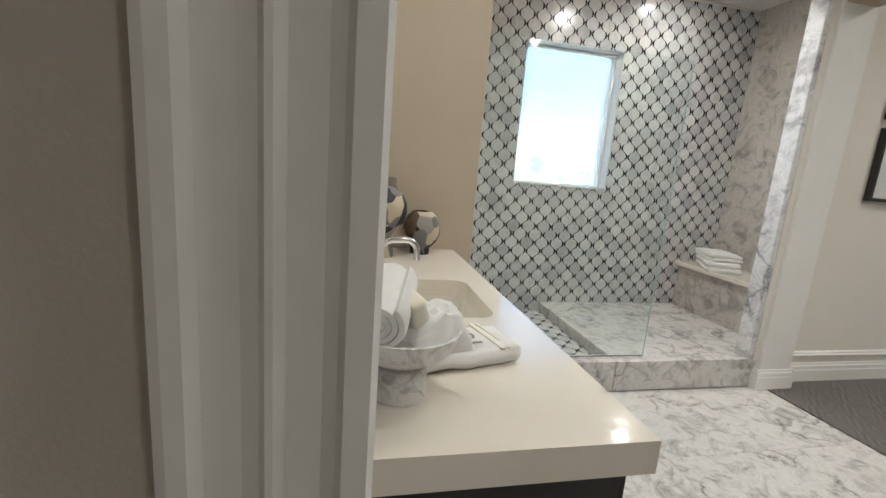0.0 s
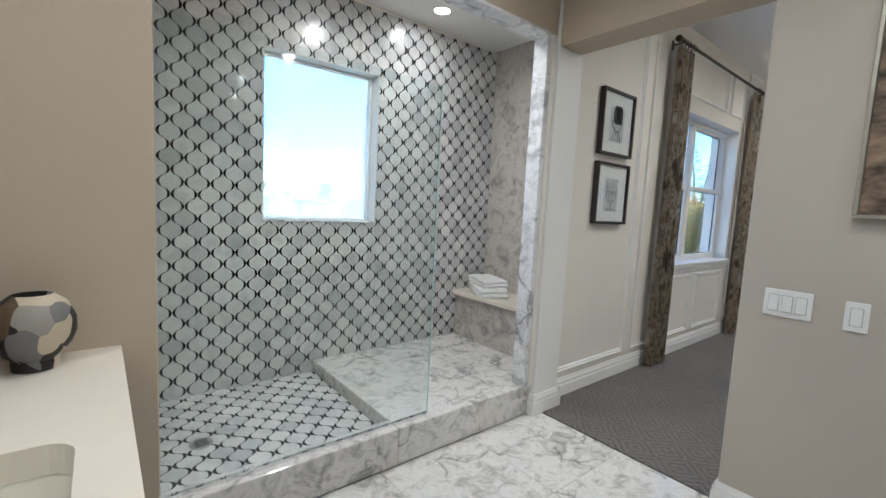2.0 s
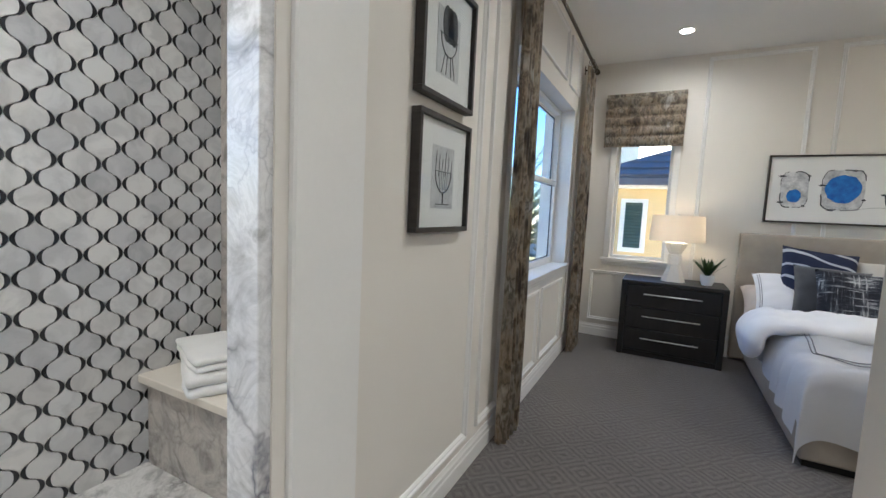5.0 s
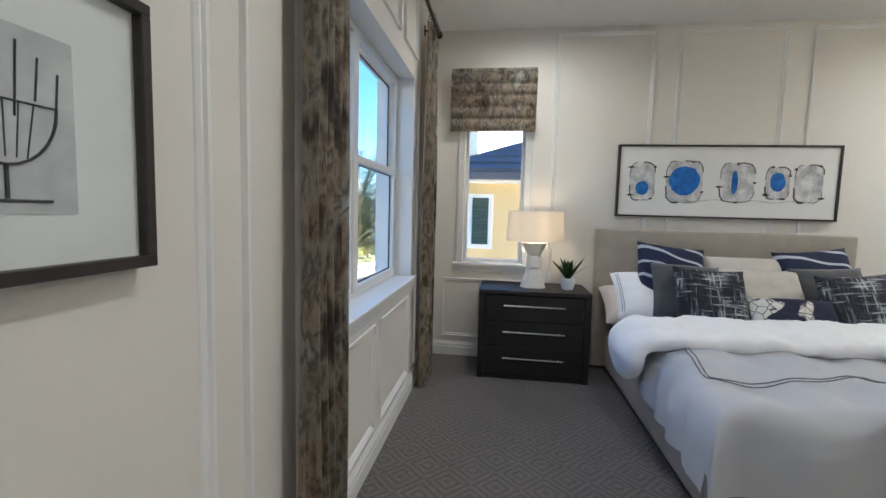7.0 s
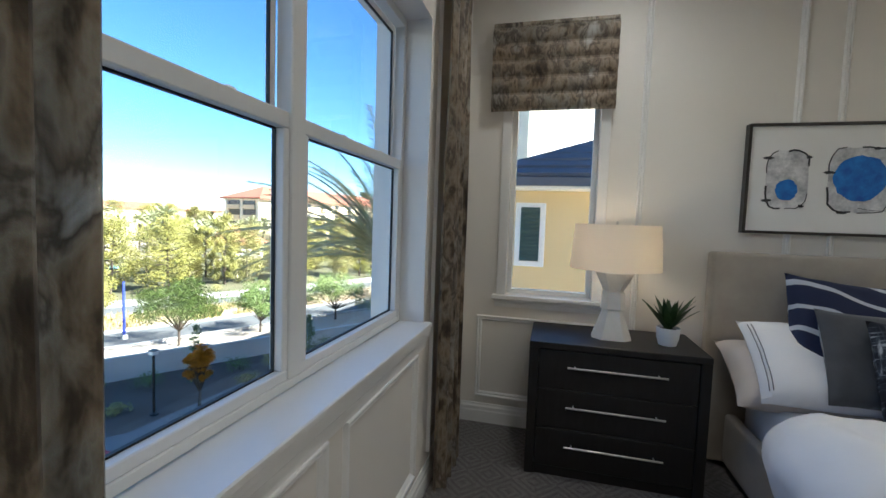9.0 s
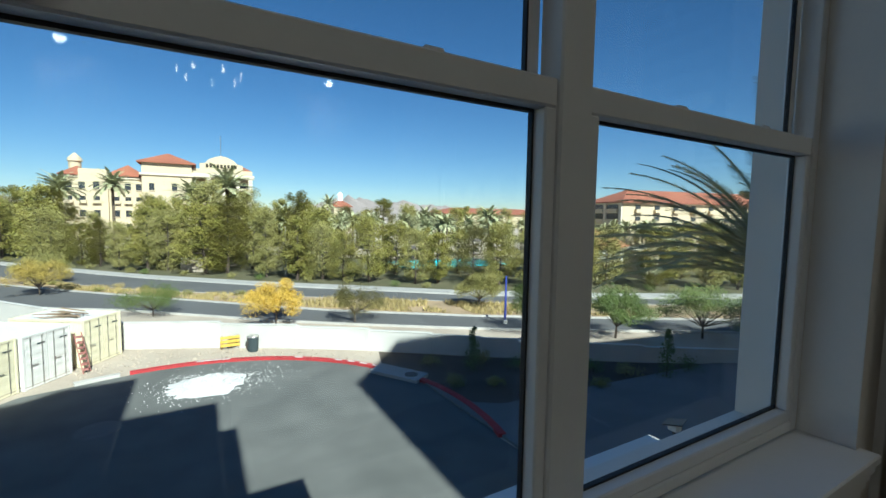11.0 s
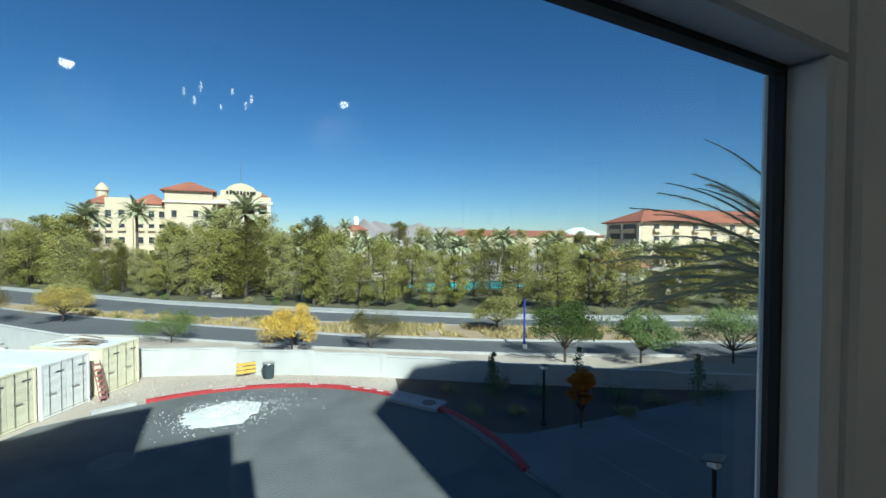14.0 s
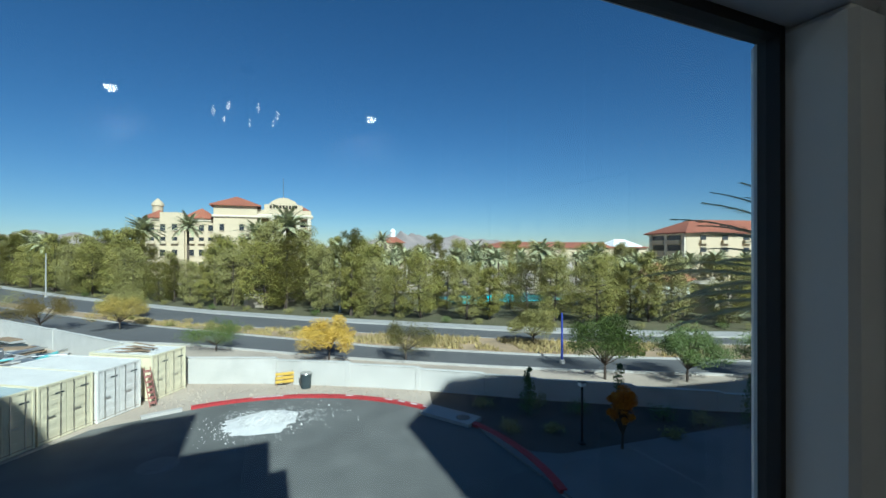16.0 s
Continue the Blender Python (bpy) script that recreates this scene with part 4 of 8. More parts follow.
rolled = solid("rolled_towel", roll_towel(0.15, 3.2, 0.006, 0.042), TERRY, "white terry hand towel rolled up in the marble bowl", "towel", smooth=True)
rolled.matrix_basis = pose(0.203, 0.64, 1.068, 14, 24, -8)


def crumple(w, d, h, seed, n=14):
    """A loose folded cloth or paper bundle."""
    def f(u, v):
        x, y = (u - 0.5) * w, (v - 0.5) * d
        e = (1 - (2 * u - 1) ** 4) * (1 - (2 * v - 1) ** 4)
        k = noise.noise(Vector((u * 4 + seed, v * 4, seed))) * 0.6 + noise.noise(Vector((u * 9, v * 9 + seed, 3))) * 0.35
        return Vector((x, y, h * e * (0.75 + 0.55 * k)))
    bm = bm_grid(n, n, f)
    bm_grid(n, n, lambda u, v: Vector(((u - 0.5) * w, (v - 0.5) * d, -0.004 * (1 - abs(2 * u - 1)))), bm)
    bmesh.ops.remove_doubles(bm, verts=bm.verts, dist=0.0005)
    return bm


s1 = solid("soap_packet", bm_box(-0.016, -0.03, -0.045, 0.016, 0.03, 0.045, 0.01, seg=3), PARCHMENT, "cream paper-wrapped soap leaning in the bowl", "soap", smooth=True)
s1.matrix_basis = pose(0.252, 0.635, 1.045, 12, -22, 20)
s2 = solid("washcloth", crumple(0.12, 0.10, 0.065, 3), TERRY, "crumpled white washcloth in the marble bowl", "washcloth", smooth=True)
s2.matrix_basis = pose(0.287, 0.645, 1.010, 18, 8, 30)


def folded_towel(name, w, d, h, layers, label, group="", hem=True):
    ob = thing(name, (0, 0, 0), label, "towel", group)
    for k in range(layers):
        t = h / layers
        bm = bm_box(-w / 2 * (1 - 0.02 * k), -d / 2 * (1 - 0.015 * k), k * t, w / 2 * (1 - 0.02 * k), d / 2 * (1 - 0.015 * k), (k + 1) * t - 0.001, min(t * 0.46, 0.020), seg=3)
        bmesh.ops.subdivide_edges(bm, edges=[e for e in bm.edges if e.calc_length() > 0.05], cuts=6, use_grid_fill=True)
        for v in bm.verts:
            q = v.co * 14
            v.co += Vector((noise.noise(q), noise.noise(q + Vector((9, 0, 0))), noise.noise(q + Vector((0, 9, 0))))) * min(t * 0.34, 0.011)
        p = part("fold", bm, TERRY, None, "", True)
        p.parent = ob
    if hem:
        p = part("hem_band", bm_box(w * 0.30, -d / 2 * 0.99, h - 0.0035, w * 0.33, d / 2 * 0.99, h + 0.0012, 0.0006), PARCHMENT)
        p.parent = ob
        p = part("hem_band", bm_box(w * 0.36, -d / 2 * 0.99, h - 0.0035, w * 0.375, d / 2 * 0.99, h + 0.0012, 0.0006), PARCHMENT)
        p.parent = ob
    return ob


hand_towel = folded_towel("hand_towel", 0.29, 0.14, 0.038, 1, "folded white hand towel with grey lettering on the counter")
hand_towel.matrix_basis = pose(0.345, 0.775, 0.905, 0, 0, 14)
cu = bpy.data.curves.new("lettering", "FONT")
cu.body, cu.size, cu.extrude, cu.align_x, cu.align_y = "Toil", 0.062, 0.0008, "CENTER", "CENTER"
cu.materials.append(GREY_THREAD)
txt = new("lettering", cu)
txt.parent, txt.matrix_basis = hand_towel, pose(0.045, 0.0, 0.0395, 0, 0, 90)
txt["label"] = "grey embroidered lettering"
b1 = folded_towel("bath_towel", 0.40, 0.25, 0.085, 2, "folded cream bath towel on the shower bench", "bench towels", False)
b1.matrix_basis = pose(3.22, 3.0, 0.612, 0, 0, 62)
b2 = folded_towel("bath_towel", 0.36, 0.23, 0.06, 2, "folded cream bath towel on top of the lower one", "bench towels", False)
b2.matrix_basis = pose(3.225, 3.02, 0.698, 0, 0, 70)

# shower glass, drain, window
glass = thing("shower_screen", (1.35, 2.19, 0.2), "fixed clear glass shower screen in a slim channel", "shower screen")
ob = part("pane", bm_box(0.722, 2.186, 0.206, 1.975, 2.196, 1.975, 0.001), SHOWER_GLASS, glass)
ob.visible_shadow = False
part("channel", bm_box(0.722, 2.181, 0.2005, 1.975, 2.201, 0.2145), CHROME, glass, "chrome floor channel")
part("side_channel", bm_box(0.7125, 2.181, 0.2005, 0.7215, 2.201, 1.975), CHROME, glass, "chrome wall channel")
part("edge_polish", bm_box(1.9755, 2.1865, 0.206, 1.9775, 2.1955, 1.975), plain("glass_edge", (0.55, 0.72, 0.70), (0.6, 0.76, 0.74), 4, 0.1, coat=0.5, relief=0), glass, "pale green polished edge")
drain = thing("shower_drain", (0.95, 2.69, 0.118), "round brushed steel shower drain set in the mosaic floor", "drain")
part("grate", bm_lathe([(0.055, 0.118), (0.055, 0.1225), (0.047, 0.1225), (0.047, 0.121), (0.003, 0.121)], 28, 0.95, 2.69), STEEL, drain, smooth=True)
for k in range(-2, 3):
    part("slot", bm_box(0.95 - 0.03, 2.69 + k * 0.014 - 0.003, 0.1205, 0.95 + 0.03, 2.69 + k * 0.014 + 0.003, 0.1216), BLACK_METAL, drain)

sw = thing("window_1", (1.81, 3.42, SWZ0), "fixed picture window in a white vinyl frame set in the mosaic", "window", kind="structure")
for b in ((SWX0, 3.40, SWZ0, SWX0 + 0.018, 3.46, SWZ1), (SWX1 - 0.018, 3.40, SWZ0, SWX1, 3.46, SWZ1), (SWX0 + 0.018, 3.40, SWZ0, SWX1 - 0.018, 3.46, SWZ0 + 0.018), (SWX0 + 0.018, 3.40, SWZ1 - 0.018, SWX1 - 0.018, 3.46, SWZ1)):
    part("window_frame", bm_box(*b, 0.002), VINYL, sw)
p = part("pane", bm_box(SWX0 + 0.018, 3.428, SWZ0 + 0.018, SWX1 - 0.018, 3.434, SWZ1 - 0.018), HAZY_GLARE_GLASS, sw)
p.visible_shadow = False
part("window_sill", bm_box(SWX0 + 0.001, 3.286, SWZ0 - 0.006, SWX1 - 0.001, 3.40, SWZ0 + 0.006, 0.002), MARBLE_JAMB, sw)

# recessed lights
def downlight(x, y, z, watts):
    ob = thing("recessed_light", (x, y, z), "round white recessed ceiling light, switched on; two of the group are added", "ceiling light", "recessed lights")
    part("trim_ring", bm_lathe([(0.075, z), (0.075, z - 0.004), (0.058, z - 0.007), (0.055, z - 0.003), (0.055, z)], 32, x, y), TRIM_WHITE, ob, smooth=True)
    part("lens", bm_lathe([(0.054, z - 0.001), (0.054, z - 0.003), (0.002, z - 0.0035)], 32, x, y), LAMP_FACE, ob, "glowing lens", smooth=True)
    down_lamp(x, y, z - 0.02, watts)
    return ob


# (0.75, -0.9) is an added, unseen lamp that brightens the door casing
for x, y in ((1.0, 0.6), (1.95, 0.46), (1.8, 1.6), (2.1, -0.5), (0.55, 1.25), (0.75, -0.9)):
    downlight(x, y, BATH_CEIL, BATH_WATTS * (0.6 if x < 0.6 else 1.0))
downlight(2.02, 2.54, BATH_CEIL, BATH_WATTS * 2.7)
downlight(2.57, 3.0, BATH_CEIL, BATH_WATTS * 0.4)


# ---- ogee mosaic ----
TW, TH = 0.1365, 0.070


def ogee(s):
    u = math.cos(math.pi * s)
    return 0.25 * TW * (1 + math.copysign(abs(u) ** 0.63, u))


def ogee_tile(bm, m, thick=0.005):
    """A stone lozenge with two black crescents, in the plane of m (x across, y up, z out)."""
    steps = [k / 10 for k in range(-10, 11)]
    def crescent(s):
        return 0.0150 * math.cos(math.pi * s / 1.24) ** 1.3 + 0.0003 if abs(s) < 0.619 else 0.0003
    right = [(max(ogee(s) - 0.0007 - crescent(s), 0.0004), s * TH * 0.985) for s in steps]
    outline = right + [(-x, y) for x, y in reversed(right)]
    hi = [bm.verts.new(m @ Vector((x, y, thick))) for x, y in outline]
    lo = [bm.verts.new(m @ Vector((x * 1.01, y, 0))) for x, y in outline]
    for i in range(len(hi)):
        j = (i + 1) % len(hi)
        bm.faces.new((lo[i], lo[j], hi[j], hi[i]))
    for k in range(20):
        a, b = k, k + 1
        bm.faces.new((hi[a], hi[b], hi[len(hi) - 1 - b], hi[len(hi) - 1 - a]))
    for side in (1, -1):
        ss = [k / 10 for k in range(-9, 10)]
        for z0, z1 in ((thick - 0.0002, thick - 0.0002),):
            outer = [bm.verts.new(m @ Vector((side * (ogee(s) - 0.0007), s * TH * 0.985, z1))) for s in ss]
            inner = [bm.verts.new(m @ Vector((side * (ogee(s) - 0.0002 - crescent(s) - 0.0007), s * TH * 0.985, z1))) for s in ss]
            for k in range(len(ss) - 1):
                bm.faces.new((outer[k], outer[k + 1], inner[k + 1], inner[k])).material_index = 1
    return bm


def mosaic(host, origin, across, up, w, h, phase, near, hole=None):
    """Lays tiles over w by h on a plane; those inside the near rectangle are single pieces."""
    across, up = Vector(across), Vector(up)
    out = across.cross(up)
    base = Matrix.Translation(origin) @ Matrix((across, up, out)).transposed().to_4x4()
    bm = bmesh.new()
    single = ogee_tile(bm, Matrix())
    me = mesh_of("tile", single, [MOSAIC, MOSAIC_BLACK])
    rest = bmesh.new()
    count = 0
    def keep(x0, x1, y0, y1, x, y):
        """The part of the tile at (x, y) that lies in a rectangle, added to the rest."""
        if x + TW / 2 < x0 or x - TW / 2 > x1 or y + TH < y0 or y - TH > y1:
            return
        cut = ogee_tile(bmesh.new(), Matrix.Translation((x, y, 0)))
        for co, no in (((x0, 0, 0), (-1, 0, 0)), ((x1, 0, 0), (1, 0, 0)), ((0, y0, 0), (0, -1, 0)), ((0, y1, 0), (0, 1, 0))):
            bmesh.ops.bisect_plane(cut, geom=cut.verts[:] + cut.edges[:] + cut.faces[:], plane_co=co, plane_no=no, clear_outer=True)
        twin = {v: rest.verts.new(base @ v.co) for v in cut.verts}
        for f in cut.faces:
            rest.faces.new([twin[v] for v in f.verts]).material_index = f.material_index
        cut.free()

    for j in range(int(h / TH) + 5):
        y = (phase[1] % (2 * TH)) - 2 * TH + j * TH
        if y < -TH or y > h + TH:
            continue
        for i in range(int(w / TW) + 4):
            x = (phase[0] % TW) - TW + i * TW + (TW / 2 if j % 2 else 0)
            if x < -TW / 2 or x > w + TW / 2:
                continue
            edge = x < TW / 2 or x > w - TW / 2 or y < TH or y > h - TH
            hole_edge = hole and hole[0] - TW / 2 < x < hole[2] + TW / 2 and hole[1] - TH < y < hole[3] + TH
            if hole_edge:
                keep(0, hole[0], 0, h, x, y), keep(hole[2], w, 0, h, x, y)
                keep(hole[0], hole[2], 0, hole[1], x, y), keep(hole[0], hole[2], hole[3], h, x, y)
            elif edge:
                keep(0, w, 0, h, x, y)
            elif near[0] < x < near[2] and near[1] < y < near[3] and count < 300:
                ob = new("tile", me)
                ob.matrix_basis = base @ Matrix.Translation((x, y, 0))
                ob.parent = host
                count += 1
            else:
                ogee_tile(rest, base @ Matrix.Translation((x, y, 0)))
    far = part("mosaic_field", rest, [MOSAIC, MOSAIC_BLACK], host)
    far["kind"] = "stuff"
    return far


# wall field; the bed behind stays visible as joints
mosaic(bpy.data.objects["wall_shower_north"], (0.71, 3.2995, 0.1), (1, 0, 0), (0, 0, 1), 2.74, 2.66, (1.583 - 0.71, 1.14 - 0.1), (0.7, 0.1, 1.75, 1.13), (SWX0 - 0.71, SWZ0 - 0.1, SWX1 - 0.71, SWZ1 - 0.1))
mosaic(bpy.data.objects["shower_pan"], (0.712, 2.25, 0.1142), (1, 0, 0), (0, 1, 0), 1.05, 1.05, (0.03, 0.02), (0.0, 0.0, 1.05, 1.05))
mosaic(bpy.data.objects["wall_shower_north"], (SWX1 - 0.0003, 3.302, SWZ0 + 0.01), (0, 1, 0), (0, 0, 1), 0.10, 1.08, (0.05, 0.03), (0, 0, 0, 0))
# ---- bedroom window ----
GY = 2.36
win = thing("window_2", (5.43, GY, WZ0), "wide white vinyl double-hung window pair set deep in the wall", "window", kind="structure")
SX = ((4.60, 5.372), (5.444, 6.27))
part("window_frame", bm_box(WX0, GY - 0.045, WZ0 + 0.012, WX0 + 0.04, GY + 0.004, WZ1 - 0.001, 0.003), VINYL, win)
part("window_frame", bm_box(WX1 - 0.03, GY - 0.045, WZ0 + 0.012, WX1, GY + 0.004, WZ1 - 0.001, 0.003), VINYL, win)
part("window_frame", bm_box(WX0 + 0.041, GY - 0.045, WZ1 - 0.04, WX1 - 0.031, GY + 0.004, WZ1 - 0.001, 0.003), VINYL, win)
part("window_frame", bm_box(WX0 + 0.041, GY - 0.045, WZ0 + 0.012, WX1 - 0.031, GY + 0.004, WZ0 + 0.04, 0.003), VINYL, win)
part("mullion", bm_box(5.372, GY - 0.049, WZ0 + 0.041, 5.444, GY + 0.004, WZ1 - 0.041, 0.004), VINYL, win)
MEET = 1.645


def sash(x0, x1, z0, z1, y, deep, left, right, top, bottom, lock):
    """A sash whose room face is at y: four rails, a gasket and a pane close to the outer face."""
    s = part("sash", bm_box(x0, y, z1 - top, x1, y + deep, z1, 0.003), VINYL, win)
    part("rail", bm_box(x0, y, z0, x1, y + deep, z0 + bottom, 0.003), VINYL, s)
    part("stile", bm_box(x0, y, z0 + bottom + 0.0005, x0 + left, y + deep, z1 - top - 0.0005, 0.003), VINYL, s)
    part("stile", bm_box(x1 - right, y, z0 + bottom + 0.0005, x1, y + deep, z1 - top - 0.0005, 0.003), VINYL, s)
    gx0, gx1, gz0, gz1 = x0 + left, x1 - right, z0 + bottom, z1 - top
    for b in ((gx0, y + deep - 0.017, gz0, gx0 + 0.004, y + deep - 0.007, gz1), (gx1 - 0.004, y + deep - 0.017, gz0, gx1, y + deep - 0.007, gz1), (gx0 + 0.005, y + deep - 0.017, gz0, gx1 - 0.005, y + deep - 0.007, gz0 + 0.005), (gx0 + 0.005, y + deep - 0.017, gz1 - 0.005, gx1 - 0.005, y + deep - 0.007, gz1)):
        part("gasket", bm_box(*b), GASKET, s, "black glazing gasket")
    g = part("pane", bm_box(gx0 + 0.002, y + deep - 0.014, gz0 + 0.002, gx1 - 0.002, y + deep - 0.009, gz1 - 0.002), GLASS, s)
    g.visible_shadow = False
    if lock:
        for k in (0.32, 0.72):
            bm = bm_box(x0 + (x1 - x0) * k - 0.016, y + 0.004, z1 - 0.004, x0 + (x1 - x0) * k + 0.016, y + 0.024, z1 + 0.006, 0.003)
            part("sash_lock", bm, VINYL, s, "white cam lock")


for x0, x1 in SX:
    sash(x0, x1, WZ0 + 0.04, MEET + 0.054, GY - 0.042, 0.043, 0.025, 0.025, 0.045, 0.03, True)
    sash(x0, x1, MEET + 0.022, WZ1 - 0.04, GY + 0.0035, 0.018, 0.025, 0.025, 0.03, 0.034, False)
structure("window_sill", [(WX0 - 0.03, NY - 0.04, WZ0 - 0.012, WX1 + 0.03, GY - 0.0455, WZ0 + 0.012)], TRIM_WHITE, "white painted deep window sill", bevel=0.004)
run_trim("window_apron", (WX0 - 0.02, NY - 0.001), (WX1 + 0.02, NY - 0.001), (0, -1), [(0, -0.10), (0.010, -0.10), (0.010, -0.075), (0.018, -0.068), (0.018, -0.052), (0.024, -0.045), (0.024, -0.028), (0.032, -0.02), (0.032, 0), (0, 0)], TRIM_WHITE, "white moulded apron under the sill", z=WZ0 - 0.0125)
structure("window_reveal", [(WX1 - 0.0008, NY + 0.001, WZ0 + 0.0125, WX1 + 0.001, GY - 0.046, WZ1)], TRIM_WHITE, "white painted window reveal")

# east window with sill
ew = thing("window_3", (7.38, 1.61, EZ0), "narrow white fixed window beside the bed", "window", kind="structure")
for b in ((7.33, EY0, EZ0, 7.39, EY0 + 0.03, EZ1), (7.33, EY1 - 0.03, EZ0, 7.39, EY1, EZ1), (7.33, EY0 + 0.03, EZ0, 7.39, EY1 - 0.03, EZ0 + 0.03), (7.33, EY0 + 0.03, EZ1 - 0.03, 7.39, EY1 - 0.03, EZ1)):
    part("window_frame", bm_box(*b, 0.002), VINYL, ew)
g = part("pane", bm_box(7.357, EY0 + 0.03, EZ0 + 0.03, 7.363, EY1 - 0.03, EZ1 - 0.03), GLASS, ew)
g.visible_shadow = False
structure("east_window_sill", [(7.205, EY0 - 0.09, EZ0 - 0.03, 7.33, EY1 + 0.09, EZ0 - 0.001)], TRIM_WHITE, "white painted window sill", bevel=0.004)
run_trim("east_window_apron", (7.249, EY0 - 0.07), (7.249, EY1 + 0.07), (-1, 0), [(0, -0.055), (0.010, -0.055), (0.014, -0.03), (0.022, -0.02), (0.022, 0), (0, 0)], TRIM_WHITE, "white moulded apron", z=EZ0 - 0.0305)
for y0, y1 in ((EY0 - 0.062, EY0), (EY1, EY1 + 0.062)):
    structure("east_window_casing", [(7.232, y0, EZ0 - 0.0005, 7.2495, y1, EZ1 + 0.06)], TRIM_WHITE, "white flat window casing", bevel=0.003)

# ---- drapes, rod and roman shade ----
def drape(name, x0, x1, y, z0, z1, folds, seed, label):
    ob = thing(name, ((x0 + x1) / 2, y, z0), label, "curtain", "window drapes")
    r = random.Random(seed)
    ph = [r.uniform(-0.6, 0.6) for _ in range(folds + 2)]

    def f(u, v):
        k = u * folds
        i = int(min(k, folds - 1e-6))
        w = 0.032 * (0.55 + 0.45 * v) * math.sin(math.tau * k + ph[i] * 0.6)
        gather = 1 - 0.10 * (1 - abs(2 * v - 1) ** 1.5) * 0.4
        x = (x0 + x1) / 2 + (u - 0.5) * (x1 - x0) * gather + 0.008 * math.sin(5 * v + seed)
        return Vector((x, y + w + 0.012 * noise.noise(Vector((u * 6, v * 3, seed))), z1 + (z0 - z1) * v + 0.008 * math.sin(math.tau * k) * (v > 0.98)))
    bm = bm_grid(folds * 12, 24, f)
    bmesh.ops.solidify(bm, geom=bm.faces[:], thickness=0.004)
    cl = part("cloth", bm, DRAPE, ob, smooth=True)
    for k in range(folds):
        x = x0 + (x1 - x0) * (k + 0.25) / folds
        part("ring", bm_tube([(x, 2.085 + 0.024 * math.cos(a), 2.825 + 0.024 * math.sin(a)) for a in [j * math.tau / 16 for j in range(17)]], 0.0028, 6), BRONZE, ob, "dark bronze ring")
    return ob


drape("drape", 4.38, 4.695, 2.105, 0.012, 2.80, 5, 1, "long brown and grey brush-print drape hanging beside the window")
drape("drape", 6.36, 6.76, 2.105, 0.012, 2.80, 4, 2, "long brown and grey brush-print drape gathered at the window's far side")
rod = thing("curtain_rod", (5.45, 2.085, 2.83), "dark bronze curtain rod with end caps above the window", "curtain rod")
part("pole", bm_tube([(4.37, 2.085, 2.83), (6.70, 2.085, 2.83)], 0.0135, 14), BRONZE, rod, smooth=True)
for x, s in ((4.37, -1), (6.70, 1)):
    cap = bm_tube([(x, 2.085, 2.83), (x + s * 0.012, 2.085, 2.83), (x + s * 0.016, 2.085, 2.83), (x + s * 0.042, 2.085, 2.83), (x + s * 0.048, 2.085, 2.83)], [0.016, 0.016, 0.026, 0.026, 0.02], 18)
    part("finial", cap, BRONZE, rod, smooth=True)
for x in (4.46, 6.64):
    b = part("bracket", bm_tube([(x, NY - 0.001, 2.83), (x, 2.10, 2.83)], 0.007), BRONZE, rod, smooth=True)
    part("bracket_plate", bm_box(x - 0.018, NY - 0.008, 2.79, x + 0.018, NY - 0.001, 2.87, 0.003), BRONZE, b)

shade = thing("roman_shade", (7.2, 1.64, 2.17), "brown and grey brush-print roman shade drawn up over the window", "roman shade")
part("headrail", bm_box(7.185, 1.255, 2.69, 7.245, 2.03, 2.715, 0.003), DRAPE, shade)
for k in range(5):
    z1 = 2.69 - 0.104 * k
    z0 = z1 - 0.128

    def fold(u, v, z0=z0, z1=z1, k=k):
        bulge = 0.030 * math.sin(math.pi * min(v * 1.15, 1)) ** 0.7 + 0.020 * v
        return Vector((7.205 - bulge - 0.004 * (4 - k), 1.255 + 0.775 * u, z1 + (z0 - z1) * v + 0.004 * noise.noise(Vector((u * 5, k, 2)))))
    bm = bm_grid(16, 8, fold)
    bmesh.ops.solidify(bm, geom=bm.faces[:], thickness=0.004)
    part("fold", bm, DRAPE, shade, smooth=True)

# ---- wall pictures ----
def rect_ring(x0, z0, x1, z1, w):
    return ((x0, z0, x1, z0 + w), (x0, z1 - w, x1, z1), (x0, z0 + w, x0 + w, z1 - w), (x1 - w, z0 + w, x1, z1 - w))


def ink_line(pts, parent, r=0.0016):
    return part("ink_line", bm_tube([Vector(p) for p in pts], r, 5), INK, parent)


